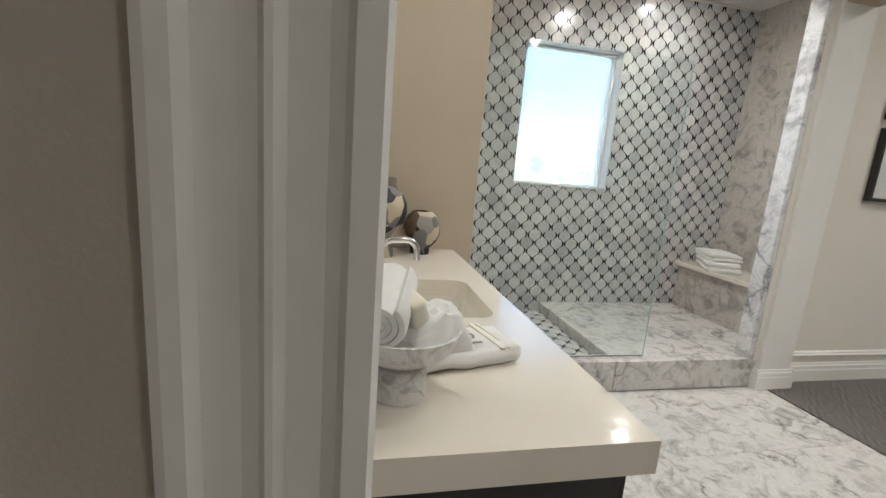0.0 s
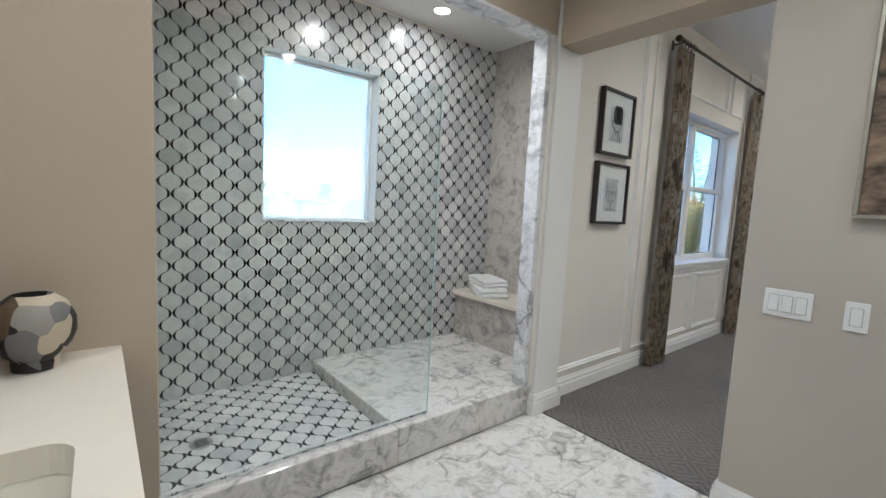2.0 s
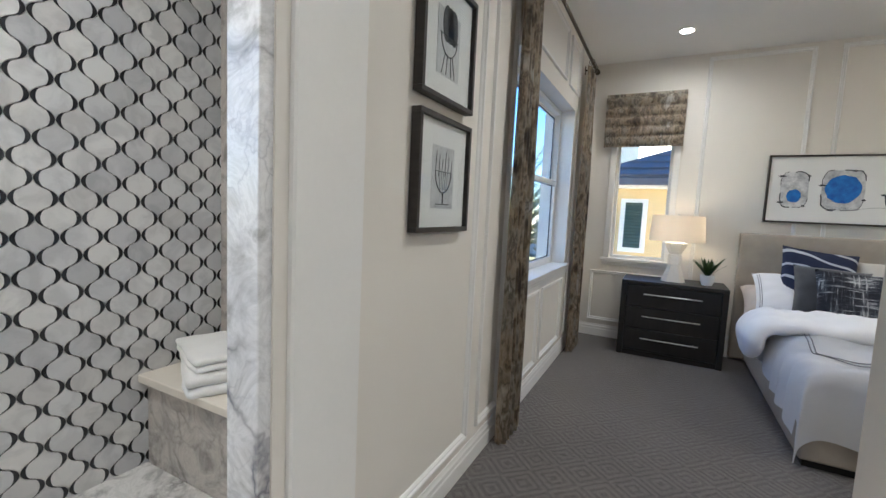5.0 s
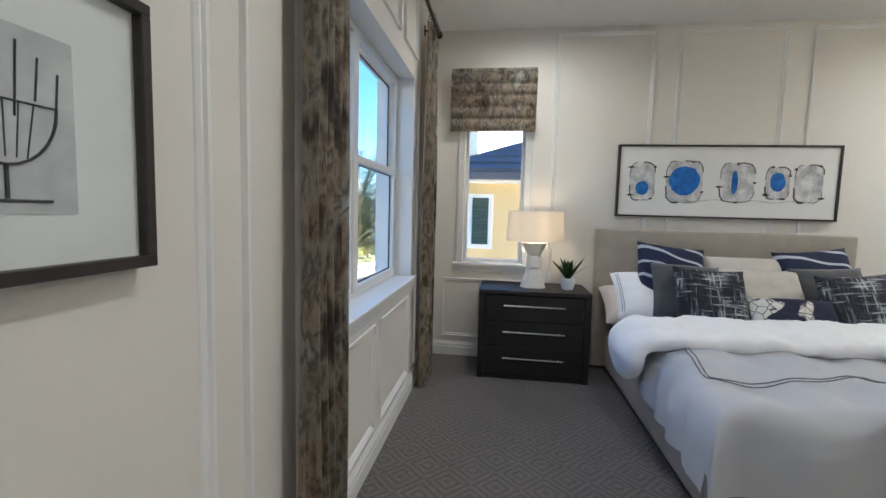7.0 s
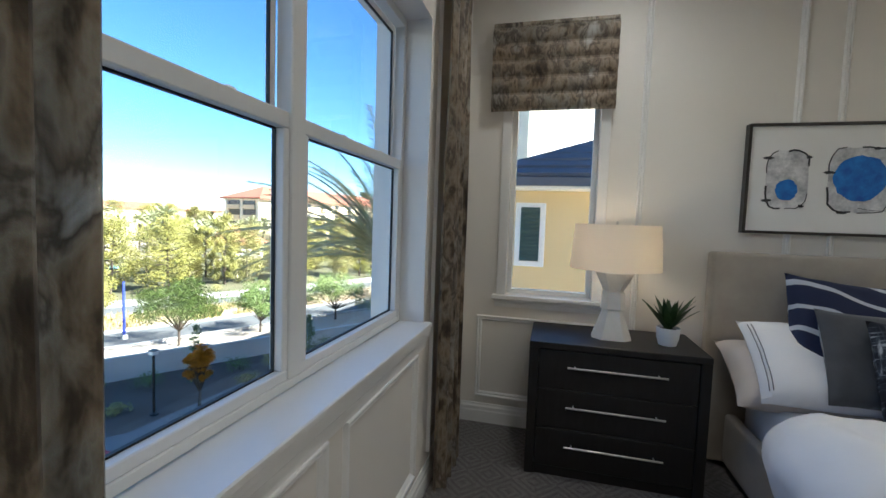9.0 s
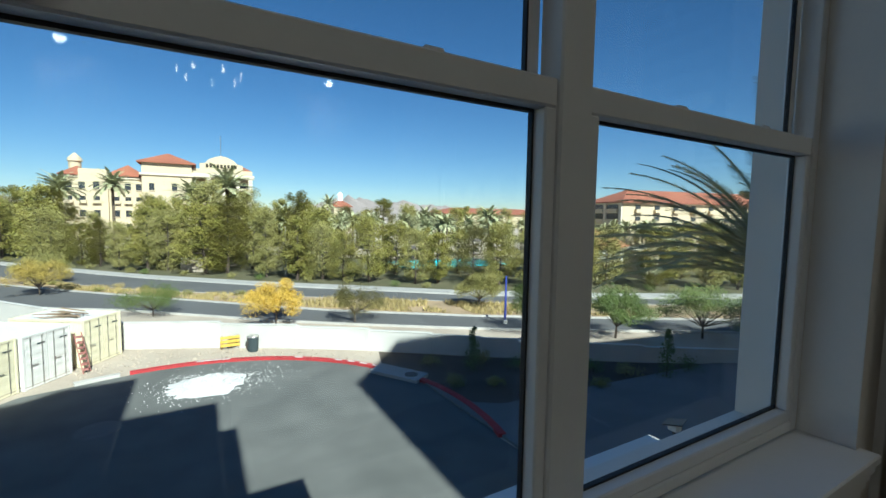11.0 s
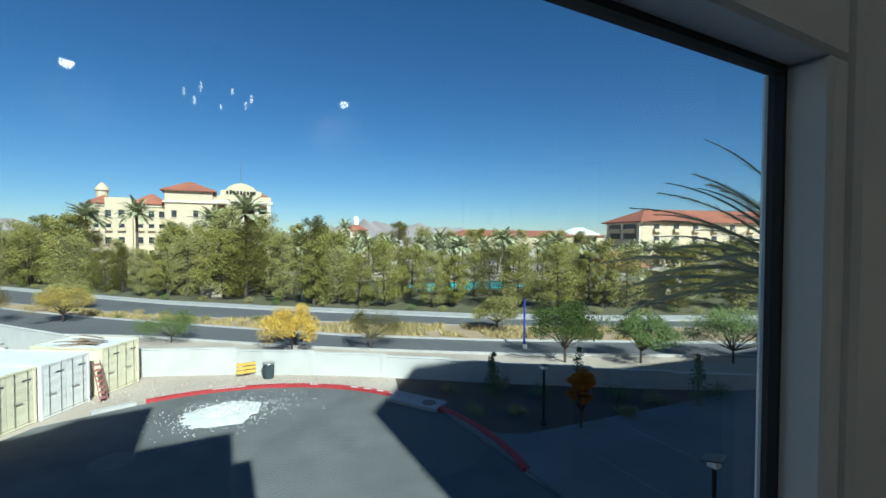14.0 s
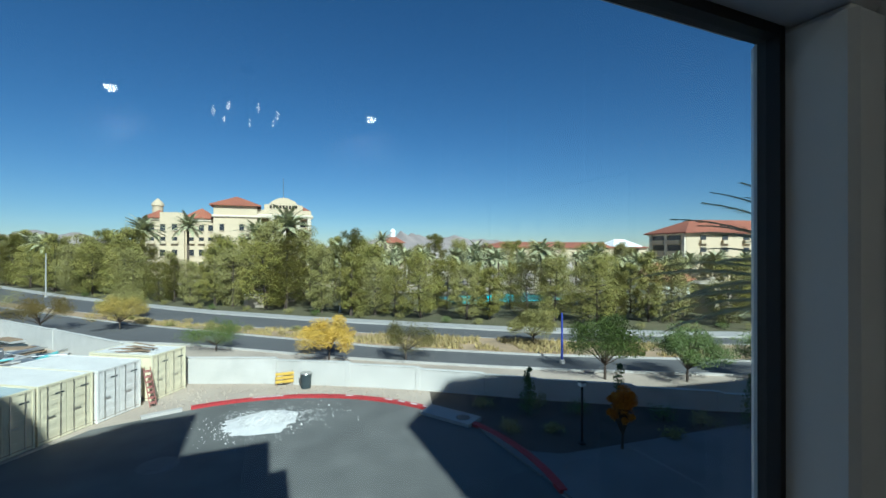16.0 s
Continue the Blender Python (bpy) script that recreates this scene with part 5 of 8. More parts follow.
def sketch_picture(x0, z0, x1, z1, kind):
    ob = thing("framed_picture", (x0, NY, z0), "black-framed ink sketch of a %s on a white mat" % kind, "picture", "sketch pictures")
    yf = NY - 0.042
    for a, b, c, d in rect_ring(x0, z0, x1, z1, 0.02):
        part("frame_rail", bm_box(a, yf, b, c, NY - 0.001, d, 0.0015), BLACK_FRAME, ob, "dark wooden frame rail")
    part("mat", bm_box(x0 + 0.02, NY - 0.022, z0 + 0.02, x1 - 0.02, NY - 0.012, z1 - 0.02), PAPER, ob, "white mat board")
    xc, zc, w, h = (x0 + x1) / 2, (z0 + z1) / 2 - 0.01, 0.19, 0.25
    part("sheet", bm_box(xc - w / 2, NY - 0.0235, zc - h / 2, xc + w / 2, NY - 0.0222, zc + h / 2), WASH_LIGHT, ob, "pale grey wash sheet")
    y = NY - 0.0242
    def P(u, v):
        return (xc + u * w, y, zc + v * h)
    if kind == "fruit basket":
        ink_line([P(0.36 * math.cos(a), 0.12 + 0.30 * math.sin(a)) for a in [math.pi + k * math.pi / 14 for k in range(15)]], ob, 0.0022)
        ink_line([P(-0.40, 0.12), P(0.40, 0.12)], ob, 0.0022)
        for u0, u1 in ((-0.16, -0.30), (0.16, 0.30), (-0.05, -0.1), (0.08, 0.12)):
            ink_line([P(u0, -0.15), P(u1, -0.47)], ob)
        for u in (-0.12, 0.04, 0.2):
            bm = bm_prism([(0.035 * math.cos(a), 0.07 * math.sin(a)) for a in [k * math.tau / 16 for k in range(16)]], 0, 0.001, Matrix.Translation(P(u, 0.30)) @ pose(0, 0, 0, 90))
            part("ink_blot", bm, INK, ob)
    else:
        ink_line([P(0.36 * math.cos(a), 0.10 + 0.34 * math.sin(a)) for a in [math.pi + k * math.pi / 14 for k in range(15)]], ob, 0.0022)
        ink_line([P(0, -0.24), P(0, -0.42)], ob, 0.003)
        ink_line([P(-0.3, -0.43), P(0.3, -0.43)], ob, 0.0022)
        ink_line([P(-0.36, 0.1), P(0.36, 0.1)], ob)
        for k in range(6):
            u = -0.35 + 0.14 * k
            ink_line([P(u, 0.12 - 0.1 * (k % 2)), P(u + 0.03, 0.42 - 0.06 * (k % 3))], ob)
        for k in range(5):
            u = -0.2 + 0.1 * k
            ink_line([P(u, 0.1), P(u * 0.7, -0.2)], ob, 0.001)
    g = part("glazing", bm_box(x0 + 0.02, NY - 0.034, z0 + 0.02, x1 - 0.02, NY - 0.032, z1 - 0.02), GLASS, ob, "clear glazing")
    g.visible_shadow = False
    return ob


BLACK_FRAME = plain("black_brown_frame", (0.018, 0.014, 0.012), (0.03, 0.024, 0.02), 6, 0.4, stretch=(1, 1, 8), relief=0.1)
WASH_LIGHT = plain("light_wash", (0.62, 0.62, 0.62), (0.46, 0.46, 0.47), 12, 0.85, grain=70, relief=0.0)
sketch_picture(3.42, 1.80, 3.87, 2.275, "fruit basket")
sketch_picture(3.42, 1.285, 3.87, 1.745, "flower bowl")

# long picture over the bed
long_art = thing("framed_art", (7.22, -0.38, 1.40), "long black-framed abstract of five grey and blue shapes", "picture")
AY0, AY1, AZ0, AZ1 = -1.275, 0.512, 1.405, 2.04
for b in ((7.195, AY0, AZ0, 7.2485, AY1, AZ0 + 0.016), (7.195, AY0, AZ1 - 0.016, 7.2485, AY1, AZ1), (7.195, AY0, AZ0 + 0.016, 7.2485, AY0 + 0.016, AZ1 - 0.016), (7.195, AY1 - 0.016, AZ0 + 0.016, 7.2485, AY1, AZ1 - 0.016)):
    part("frame_rail", bm_box(*b, 0.0015), BLACK_FRAME, long_art, "black frame rail")
part("sheet", bm_box(7.212, AY0 + 0.016, AZ0 + 0.016, 7.22, AY1 - 0.016, AZ1 - 0.016), PAPER, long_art, "white paper sheet")
r5 = random.Random(9)


def blob(yc, zc, w, h, power, jitter, x, material, name, parent):
    pts = []
    for k in range(28):
        a = k * math.tau / 28
        c, s = math.cos(a), math.sin(a)
        rad = (abs(c) ** power + abs(s) ** power) ** (-1 / power) * (1 + r5.uniform(-jitter, jitter))
        pts.append((w / 2 * rad * c, h / 2 * rad * s))
    m = Matrix.Translation((x, yc, zc)) @ Matrix(((0, 0, -1, 0), (-1, 0, 0, 0), (0, 1, 0, 0), (0, 0, 0, 1)))
    p = part(name, bm_prism(pts, 0, 0.0006, m), material, parent)
    return [m @ Vector((a, b, 0.0012)) for a, b in pts]


for i, (y, w, h, bw, bh, bdy, bdz) in enumerate(((0.30, 0.21, 0.33, 0.11, 0.12, 0.0, -0.06), (-0.05, 0.30, 0.36, 0.25, 0.25, 0.0, 0.01), (-0.48, 0.28, 0.33, 0.05, 0.20, 0.02, 0.0), (-0.80, 0.19, 0.27, 0.12, 0.16, 0.0, 0.01), (-1.04, 0.22, 0.32, 0, 0, 0, 0))):
    edge = blob(y, 1.72, w, h, 5, 0.03, 7.2115, WASH_GREY, "grey_patch", long_art)
    ink_line([edge[k] for k in range(2, 8)], long_art, 0.0045)
    ink_line([edge[k] for k in range(9, 14)], long_art, 0.003)
    ink_line([edge[k] for k in range(15, 21)], long_art, 0.005)
    ink_line([edge[k] for k in range(21, 27)], long_art, 0.0025)
    for k in (3, 11, 17, 24):
        q = edge[(k + 2 * i) % 28]
        blob(q.y, q.z, 0.030 + 0.012 * (k % 3), 0.018, 2.0, 0.25, 7.2100, INK, "ink_blot", long_art)
    if bw:
        blob(y + bdy, 1.72 + bdz, bw, bh, 2.2, 0.05, 7.2105, WASH_BLUE, "blue_patch", long_art)
ink_line([(7.2105, 0.40 - 0.05 * k, 1.90 - 0.002 * k * (30 - k) * 0.1 if k < 8 else 1.56 + 0.01 * math.sin(k)) for k in range(28) if k > 8], long_art, 0.0012)

# ---- nightstand, lamp, plant ----
ns = thing("nightstand", (6.96, 1.23, 0), "espresso wood three-drawer nightstand with long steel pulls", "nightstand")
X0, X1, Y0, Y1, ZT = 6.712, 7.205, 0.772, 1.688, 0.765
part("top", bm_box(X0 - 0.004, Y0, ZT - 0.035, X1, Y1, ZT, 0.003), ESPRESSO, ns)
part("side", bm_box(X0, Y0, 0.0, X1, Y0 + 0.05, ZT - 0.0355, 0.002), ESPRESSO, ns)
part("side", bm_box(X0, Y1 - 0.05, 0.0, X1, Y1, ZT - 0.0355, 0.002), ESPRESSO, ns)
part("back", bm_box(X1 - 0.02, Y0 + 0.0505, 0.0, X1, Y1 - 0.0505, ZT - 0.0355), ESPRESSO, ns)
part("plinth", bm_box(X0 + 0.012, Y0 + 0.0505, 0.0, X0 + 0.03, Y1 - 0.0505, 0.055), ESPRESSO, ns)
for k in range(3):
    z0 = 0.06 + 0.2225 * k
    d = part("drawer", bm_box(X0 + 0.006, Y0 + 0.054, z0, X0 + 0.40, Y1 - 0.054, z0 + 0.2175, 0.003), ESPRESSO, ns)
    zc = z0 + 0.135
    bar = part("handle", bm_tube([(X0 - 0.026, 0.98, zc), (X0 - 0.026, 1.48, zc)], 0.0055, 10), STEEL, d, "brushed steel bar pull", smooth=True)
    for y in (1.02, 1.44):
        bm = bm_tube([(X0 + 0.006, y, zc), (X0 - 0.026, y, zc)], 0.004, 8)
        bm2 = part("handle_post", bm, STEEL, d)

lamp = thing("table_lamp", (6.95, 1.235, 0.765), "white plaster table lamp with a drum shade, switched on", "lamp")
bm = bmesh.new()
rings = []
for w, d, z in ((0.108, 0.080, 0.765), (0.104, 0.076, 0.782), (0.056, 0.046, 0.925), (0.052, 0.044, 0.935), (0.066, 0.056, 0.940), (0.060, 0.050, 1.035), (0.050, 0.044, 1.040), (0.060, 0.050, 1.058), (0.104, 0.078, 1.150), (0.096, 0.072, 1.158)):
    rings.append([bm.verts.new((6.95 + d * c, 1.235 + w * s, z)) for c, s in ((1, 0.55), (0.4, 1), (-0.4, 1), (-1, 0.55), (-1, -0.55), (-0.4, -1), (0.4, -1), (1, -0.55))])
for lo, hi in zip(rings, rings[1:]):
    for i in range(8):
        bm.faces.new((lo[i], lo[(i + 1) % 8], hi[(i + 1) % 8], hi[i]))
bm.faces.new(rings[0]), bm.faces.new(list(reversed(rings[-1])))
part("base", bm, PLASTER, lamp, "faceted white plaster base")
part("stem", bm_tube([(6.95, 1.235, 1.155), (6.95, 1.235, 1.20)], 0.008), STEEL, lamp, smooth=True)
bm = bmesh.new()
n = 48
prof = ((0.250, 1.172), (0.232, 1.425), (0.230, 1.425), (0.248, 1.172))
rr = [[bm.verts.new((6.95 + r * math.cos(k * math.tau / n), 1.235 + r * math.sin(k * math.tau / n), z)) for k in range(n)] for r, z in prof]
for q in range(4):
    for k in range(n):
        bm.faces.new((rr[q][k], rr[q][(k + 1) % n], rr[(q + 1) % 4][(k + 1) % n], rr[(q + 1) % 4][k]))
part("shade", bm, SHADE, lamp, "off-white linen drum shade", smooth=True)
part("finial", bm_lathe([(0.004, 1.42), (0.008, 1.43), (0.008, 1.44), (0.003, 1.446)], 12, 6.95, 1.235), STEEL, lamp, smooth=True)
bulb = part("bulb", bm_lathe([(0.010, 1.20), (0.022, 1.225), (0.028, 1.26), (0.022, 1.288), (0.005, 1.297)], 20, 6.95, 1.235), BULB, lamp, "glowing bulb", smooth=True)
pt = new("lamp_light", bpy.data.lights.new("lamp_light", "POINT"))
pt.data.energy, pt.data.color, pt.data.shadow_soft_size = LAMP_WATTS, (1.0, 0.72, 0.42), 0.03
pt.location = (6.95, 1.235, 1.335)

plant = thing("potted_plant", (6.90, 0.945, 0.765), "small green succulent in a round white pot", "plant")
part("pot", bm_lathe([(0.038, 0.765), (0.046, 0.768), (0.058, 0.81), (0.061, 0.865), (0.057, 0.866), (0.054, 0.85), (0.01, 0.848)], 32, 6.90, 0.945), POT_WHITE, plant, smooth=True)
part("soil", bm_lathe([(0.053, 0.849), (0.05, 0.853), (0.002, 0.856)], 20, 6.90, 0.945), SOIL, plant)
rp = random.Random(3)
for k in range(17):
    a, lean, ln = k * 2.4, 0.25 + 0.75 * (k / 17), rp.uniform(0.15, 0.215)
    bm = bmesh.new()
    rows = []
    for j in range(7):
        s = j / 6
        w = 0.021 * math.sin(math.pi * min(0.22 + s * 0.78, 1.0)) + 0.0008
        c = Vector((math.cos(a), math.sin(a), 0)) * (0.008 + ln * s * math.sin(lean) * (0.8 + 0.3 * s)) + Vector((0, 0, ln * s * math.cos(lean * 0.8)))
        side = Vector((-math.sin(a), math.cos(a), 0))
        rows.append([bm.verts.new(Vector((6.90, 0.945, 0.852)) + c + side * w + Vector((0, 0, 0.003))), bm.verts.new(Vector((6.90, 0.945, 0.852)) + c), bm.verts.new(Vector((6.90, 0.945, 0.852)) + c - side * w + Vector((0, 0, 0.003)))])
    for p, q in zip(rows, rows[1:]):
        for i in range(2):
            bm.faces.new((p[i], p[i + 1], q[i + 1], q[i]))
    bmesh.ops.solidify(bm, geom=bm.faces[:], thickness=0.004)
    part("leaf", bm, LEAF_DARK, plant, smooth=True)

# ---- bed ----
bed = thing("bed", (6.1, -0.35, 0), "greige upholstered platform bed with a tall headboard", "bed")
def soft_box(x0, y0, z0, x1, y1, z1, bev, amp, seed, cuts=8):
    bm = bm_box(x0, y0, z0, x1, y1, z1, bev, seg=3)
    bmesh.ops.subdivide_edges(bm, edges=[e for e in bm.edges if e.calc_length() > 0.2], cuts=cuts, use_grid_fill=True)
    for v in bm.verts:
        q = v.co * 4 + Vector((seed, 0, 0))
        v.co += Vector((noise.noise(q), noise.noise(q + Vector((7, 0, 0))), noise.noise(q + Vector((0, 7, 0))))) * amp
    return bm


part("headboard", soft_box(7.10, -1.39, 0.04, 7.20, 0.685, 1.29, 0.022, 0.002, 1), LINEN, bed, smooth=True)
part("side_rail", soft_box(5.16, 0.50, 0.055, 7.10, 0.565, 0.345, 0.018, 0.002, 2), LINEN, bed, smooth=True)
part("side_rail", soft_box(5.16, -1.27, 0.055, 7.10, -1.205, 0.345, 0.018, 0.002, 3), LINEN, bed, smooth=True)
part("foot_rail", soft_box(5.10, -1.27, 0.055, 5.165, 0.565, 0.345, 0.018, 0.002, 4), LINEN, bed, smooth=True)
part("base", bm_box(5.14, -1.24, 0.0, 7.08, 0.535, 0.054, 0.002), BLACK_METAL, bed, "black recessed plinth")
part("slat_deck", bm_box(5.17, -1.20, 0.20, 7.09, 0.495, 0.25), ESPRESSO, bed)
solid("mattress", soft_box(5.19, -1.19, 0.25, 7.08, 0.485, 0.535, 0.06, 0.003, 5), DUVET, "white mattress on the platform bed", "mattress", smooth=True)

DX0, DX1, DY0, DY1, DZ = 5.10, 6.20, -1.26, 0.555, 0.60


def drop(d, length, r):
    """Distance along a cloth that goes flat for length and then falls over an edge of radius r: (along, down)."""
    if d <= length:
        return d, 0.0
    a = (d - length) / r
    if a < math.pi / 2:
        return length + r * math.sin(a), r * (1 - math.cos(a))
    return length + r + 0.03 * (d - length - r * math.pi / 2), r + (d - length - r * math.pi / 2)


def duvet_point(u, v):
    fall_x, fall_y = 0.40, 0.26 + 0.20 * u ** 1.5
    dx = u * ((DX1 - DX0) + fall_x)
    half = (DY1 - DY0) / 2
    dy = (v - 0.5) * 2 * (half + fall_y)
    ax, zx = drop(dx, DX1 - DX0 - 0.06, 0.10)
    ay, zy = drop(abs(dy), half - 0.07, 0.10)
    fy = math.copysign(ay, dy)
    x, y = DX1 - ax, (DY0 + DY1) / 2 + fy
    hang = min(1.0, (zx + zy) / 0.15)
    puff = 0.065 * noise.noise(Vector((x * 1.7, y * 1.7, 5))) + 0.04 * noise.noise(Vector((x * 4, y * 4, 2))) + 0.018 * noise.noise(Vector((x * 9, y * 9, 8)))
    z = DZ - zx - zy * (1 if zx < 0.02 else 0.7) + puff * (1 - 0.4 * hang) + 0.03 * math.sin(math.pi * v) * (1 - u)
    wave = 0.034 * math.sin(x * 13 + 2 * noise.noise(Vector((x * 2, 0, 1)))) * hang
    y += math.copysign(wave * min(1, zy * 6), dy) if zy > 0.01 else 0
    x -= 0.034 * math.sin(y * 11 + 1.5 * noise.noise(Vector((y * 2, 0, 4)))) * min(1, zx * 6)
    return Vector((x, y, max(z, 0.06)))


bm = bm_grid(90, 100, duvet_point)
bmesh.ops.solidify(bm, geom=bm.faces[:], thickness=0.03)
duvet = thing("duvet", (5.9, -0.35, 0.55), "puffy white duvet spread over the bed with grey double piping", "duvet")
part("cover", bm, DUVET, duvet, smooth=True)


def fold_point(u, v):
    """A thick band of the duvet laid back across the bed; its ends hang over the sides."""
    a = v * math.tau
    mid, half, reach = (DY0 + DY1) / 2, (DY1 - DY0) / 2 + 0.04, 1.30
    d = (2 * u - 1) * reach
    ay, down = drop(abs(d), half - 0.02, 0.13)
    tilt = min(1.0, max(0.0, (abs(d) - half + 0.02) / (0.13 * math.pi / 2))) * math.pi / 2 * 0.9
    side = math.copysign(1, d)
    end = max(0.0, (abs(d) / reach - 0.80) / 0.20)
    t = math.sqrt(max(0.0, 1 - end ** 2.2)) + 0.002
    y = mid + side * ay
    soft = noise.noise(Vector((d * 2.6, 1, 1)))
    rx = (0.27 + 0.04 * soft) * (0.55 + 0.45 * t)
    rz = (0.082 + 0.022 * noise.noise(Vector((d * 3.1, 4, 1)))) * t
    crease = 0.022 * noise.noise(Vector((d * 7, math.cos(a) * 2.5, 3))) + 0.013 * noise.noise(Vector((d * 14, math.cos(a) * 5, 6)))
    out = rz * math.copysign(abs(math.sin(a)) ** 0.75, math.sin(a)) + crease * t
    x = 6.05 - 0.10 * min(0.5, y) + rx * math.cos(a) * t - 0.10 * down
    return Vector((x, y + side * math.sin(tilt) * out, 0.668 - down + math.cos(tilt) * out))


bm = bm_grid(120, 36, fold_point)
bmesh.ops.remove_doubles(bm, verts=bm.verts, dist=0.0005)
part("turned_fold", bm, DUVET, duvet, "thick turned-back fold", smooth=True)


def on_duvet(x, y):
    """Height of the duvet's upper face over (x, y)."""
    u = (DX1 - x) / (DX1 - DX0 + 0.40)
    v = 0.5 + (y - (DY0 + DY1) / 2) / (2 * ((DY1 - DY0) / 2 + 0.26 + 0.20 * u ** 1.5))
    return duvet_point(u, v).z


for off in (0.0, 0.022):
    pts = []
    for k in range(17):
        pts.append((5.82 - (0.42 - off) * k / 16, 0.44 - off + 0.035 * k / 16))
    for k in range(1, 40):
        pts.append((5.40 + off + 0.02 * min(k, 6) / 6, 0.475 - off - 1.54 * k / 39))
    part("piping", bm_tube([(x, y, on_duvet(x, y) + 0.012) for x, y in pts], 0.0032, 6), PIPING, duvet, "grey piping line")


def pillow(name, w, h, t, material, m, label, group="bed pillows", seed=0, corner=0.12, piping=None):
    ob = thing(name, m, label, "pillow", group)

    def f(u, v, s):
        a, b = 2 * u - 1, 2 * v - 1
        e = max(0.0, (1 - a ** 4) * (1 - b ** 4)) ** 0.5
        pinch_x = 1 - corner * (1 - abs(a) ** 2) * abs(b) ** 4 * 0.0 - corner * 0.5 * (1 - b * b) * abs(a) ** 6
        pinch_y = 1 - corner * 0.5 * (1 - a * a) * abs(b) ** 6
        k = 1 + 0.18 * noise.noise(Vector((u * 3 + seed, v * 3, s)))
        z = s * t / 2 * e * k + 0.006 * noise.noise(Vector((u * 8, v * 8, seed)))
        return Vector((a * w / 2 * pinch_x, b * h / 2 * pinch_y, z))
    bm = bm_grid(22, 22, lambda u, v: f(u, v, 1))
    bm_grid(22, 22, lambda u, v: f(u, v, -1), bm)
    bmesh.ops.remove_doubles(bm, verts=bm.verts, dist=0.004)
    p = part("cushion", bm, material, None, "", True)
    p.parent = ob
    if piping:
        for d in (0.035, 0.055):
            loop = [f(d, k / 20, 1) for k in range(2, 19)]
            q = part("piping", bm_tube([v + Vector((0, 0, 0.002)) for v in loop], 0.0025, 6), piping)
            q.parent = ob
    return ob


def stand(x, y, z, lean, yaw=0, roll=0):
    """A pillow set upright that faces the bed's foot (-x), leaning back."""
    return Matrix.Translation((x, y, z)) @ Euler((0, 0, radians(yaw))).to_matrix().to_4x4() @ Matrix(((0, 0, -1, 0), (-1, 0, 0, 0), (0, 1, 0, 0), (0, 0, 0, 1))) @ Euler((radians(-lean), 0, radians(roll))).to_matrix().to_4x4()


pillow("sleeping_pillow", 0.78, 0.44, 0.20, BLUSH, stand(6.88, 0.27, 0.66, 58), "blush cotton sleeping pillow against the headboard", seed=1)
pillow("sleeping_pillow", 0.78, 0.44, 0.20, BLUSH, stand(6.93, -0.86, 0.69, 55), "blush cotton sleeping pillow against the headboard", seed=2)
pillow("sham_pillow", 0.80, 0.48, 0.20, DUVET, stand(6.80, 0.19, 0.755, 48), "white sham pillow with grey piping", seed=3, piping=PIPING)
pillow("sham_pillow", 0.80, 0.48, 0.20, DUVET, stand(6.80, -0.87, 0.755, 48), "white sham pillow with grey piping", seed=4, piping=PIPING)
pillow("throw_pillow", 0.54, 0.54, 0.16, BAND_CLOTH, stand(6.86, 0.14, 0.925, 24, 0, -6), "navy throw pillow with pale woven bands", seed=5)
pillow("throw_pillow", 0.54, 0.54, 0.16, BAND_CLOTH, stand(6.86, -0.95, 0.925, 24, 0, 6), "navy throw pillow with pale woven bands", seed=6)
pillow("throw_pillow", 0.62, 0.36, 0.16, CREAM_LINEN, stand(6.90, -0.44, 0.93, 26), "cream linen throw pillow", seed=7)
pillow("throw_pillow", 0.60, 0.34, 0.16, CREAM_LINEN, stand(6.72, -0.47, 0.86, 34), "cream linen lumbar pillow", seed=8)
pillow("throw_pillow", 0.52, 0.46, 0.15, CHARCOAL, stand(6.68, 0.08, 0.83, 28, 0, -3), "charcoal velvet throw pillow", seed=9)
pillow("throw_pillow", 0.52, 0.46, 0.15, CHARCOAL, stand(6.74, -0.98, 0.84, 28, 0, 3), "charcoal velvet throw pillow", seed=10)
pillow("throw_pillow", 0.50, 0.50, 0.16, SCRATCH_CLOTH, stand(6.50, -0.02, 0.80, 26, 0, -2), "black and white brush-pattern throw pillow", seed=11)
pillow("throw_pillow", 0.50, 0.50, 0.16, SCRATCH_CLOTH, stand(6.50, -1.02, 0.80, 26, 0, 5), "black and white brush-pattern throw pillow", seed=12)
pillow("throw_pillow", 0.58, 0.30, 0.14, KOI_CLOTH, stand(6.42, -0.53, 0.72, 34), "navy lumbar pillow with a cream ink drawing", seed=13)

# (4.2, 0.9) is added for light; no fitting is known at that spot
for x, y in ((6.58, 1.32), (3.83, -2.33), (6.27, -2.35), (4.2, 0.9)):
    downlight(x, y, BED_CEIL, BED_WATTS * (0.6 if x > 6.5 else 1.6 if y < 0 else 1.0))
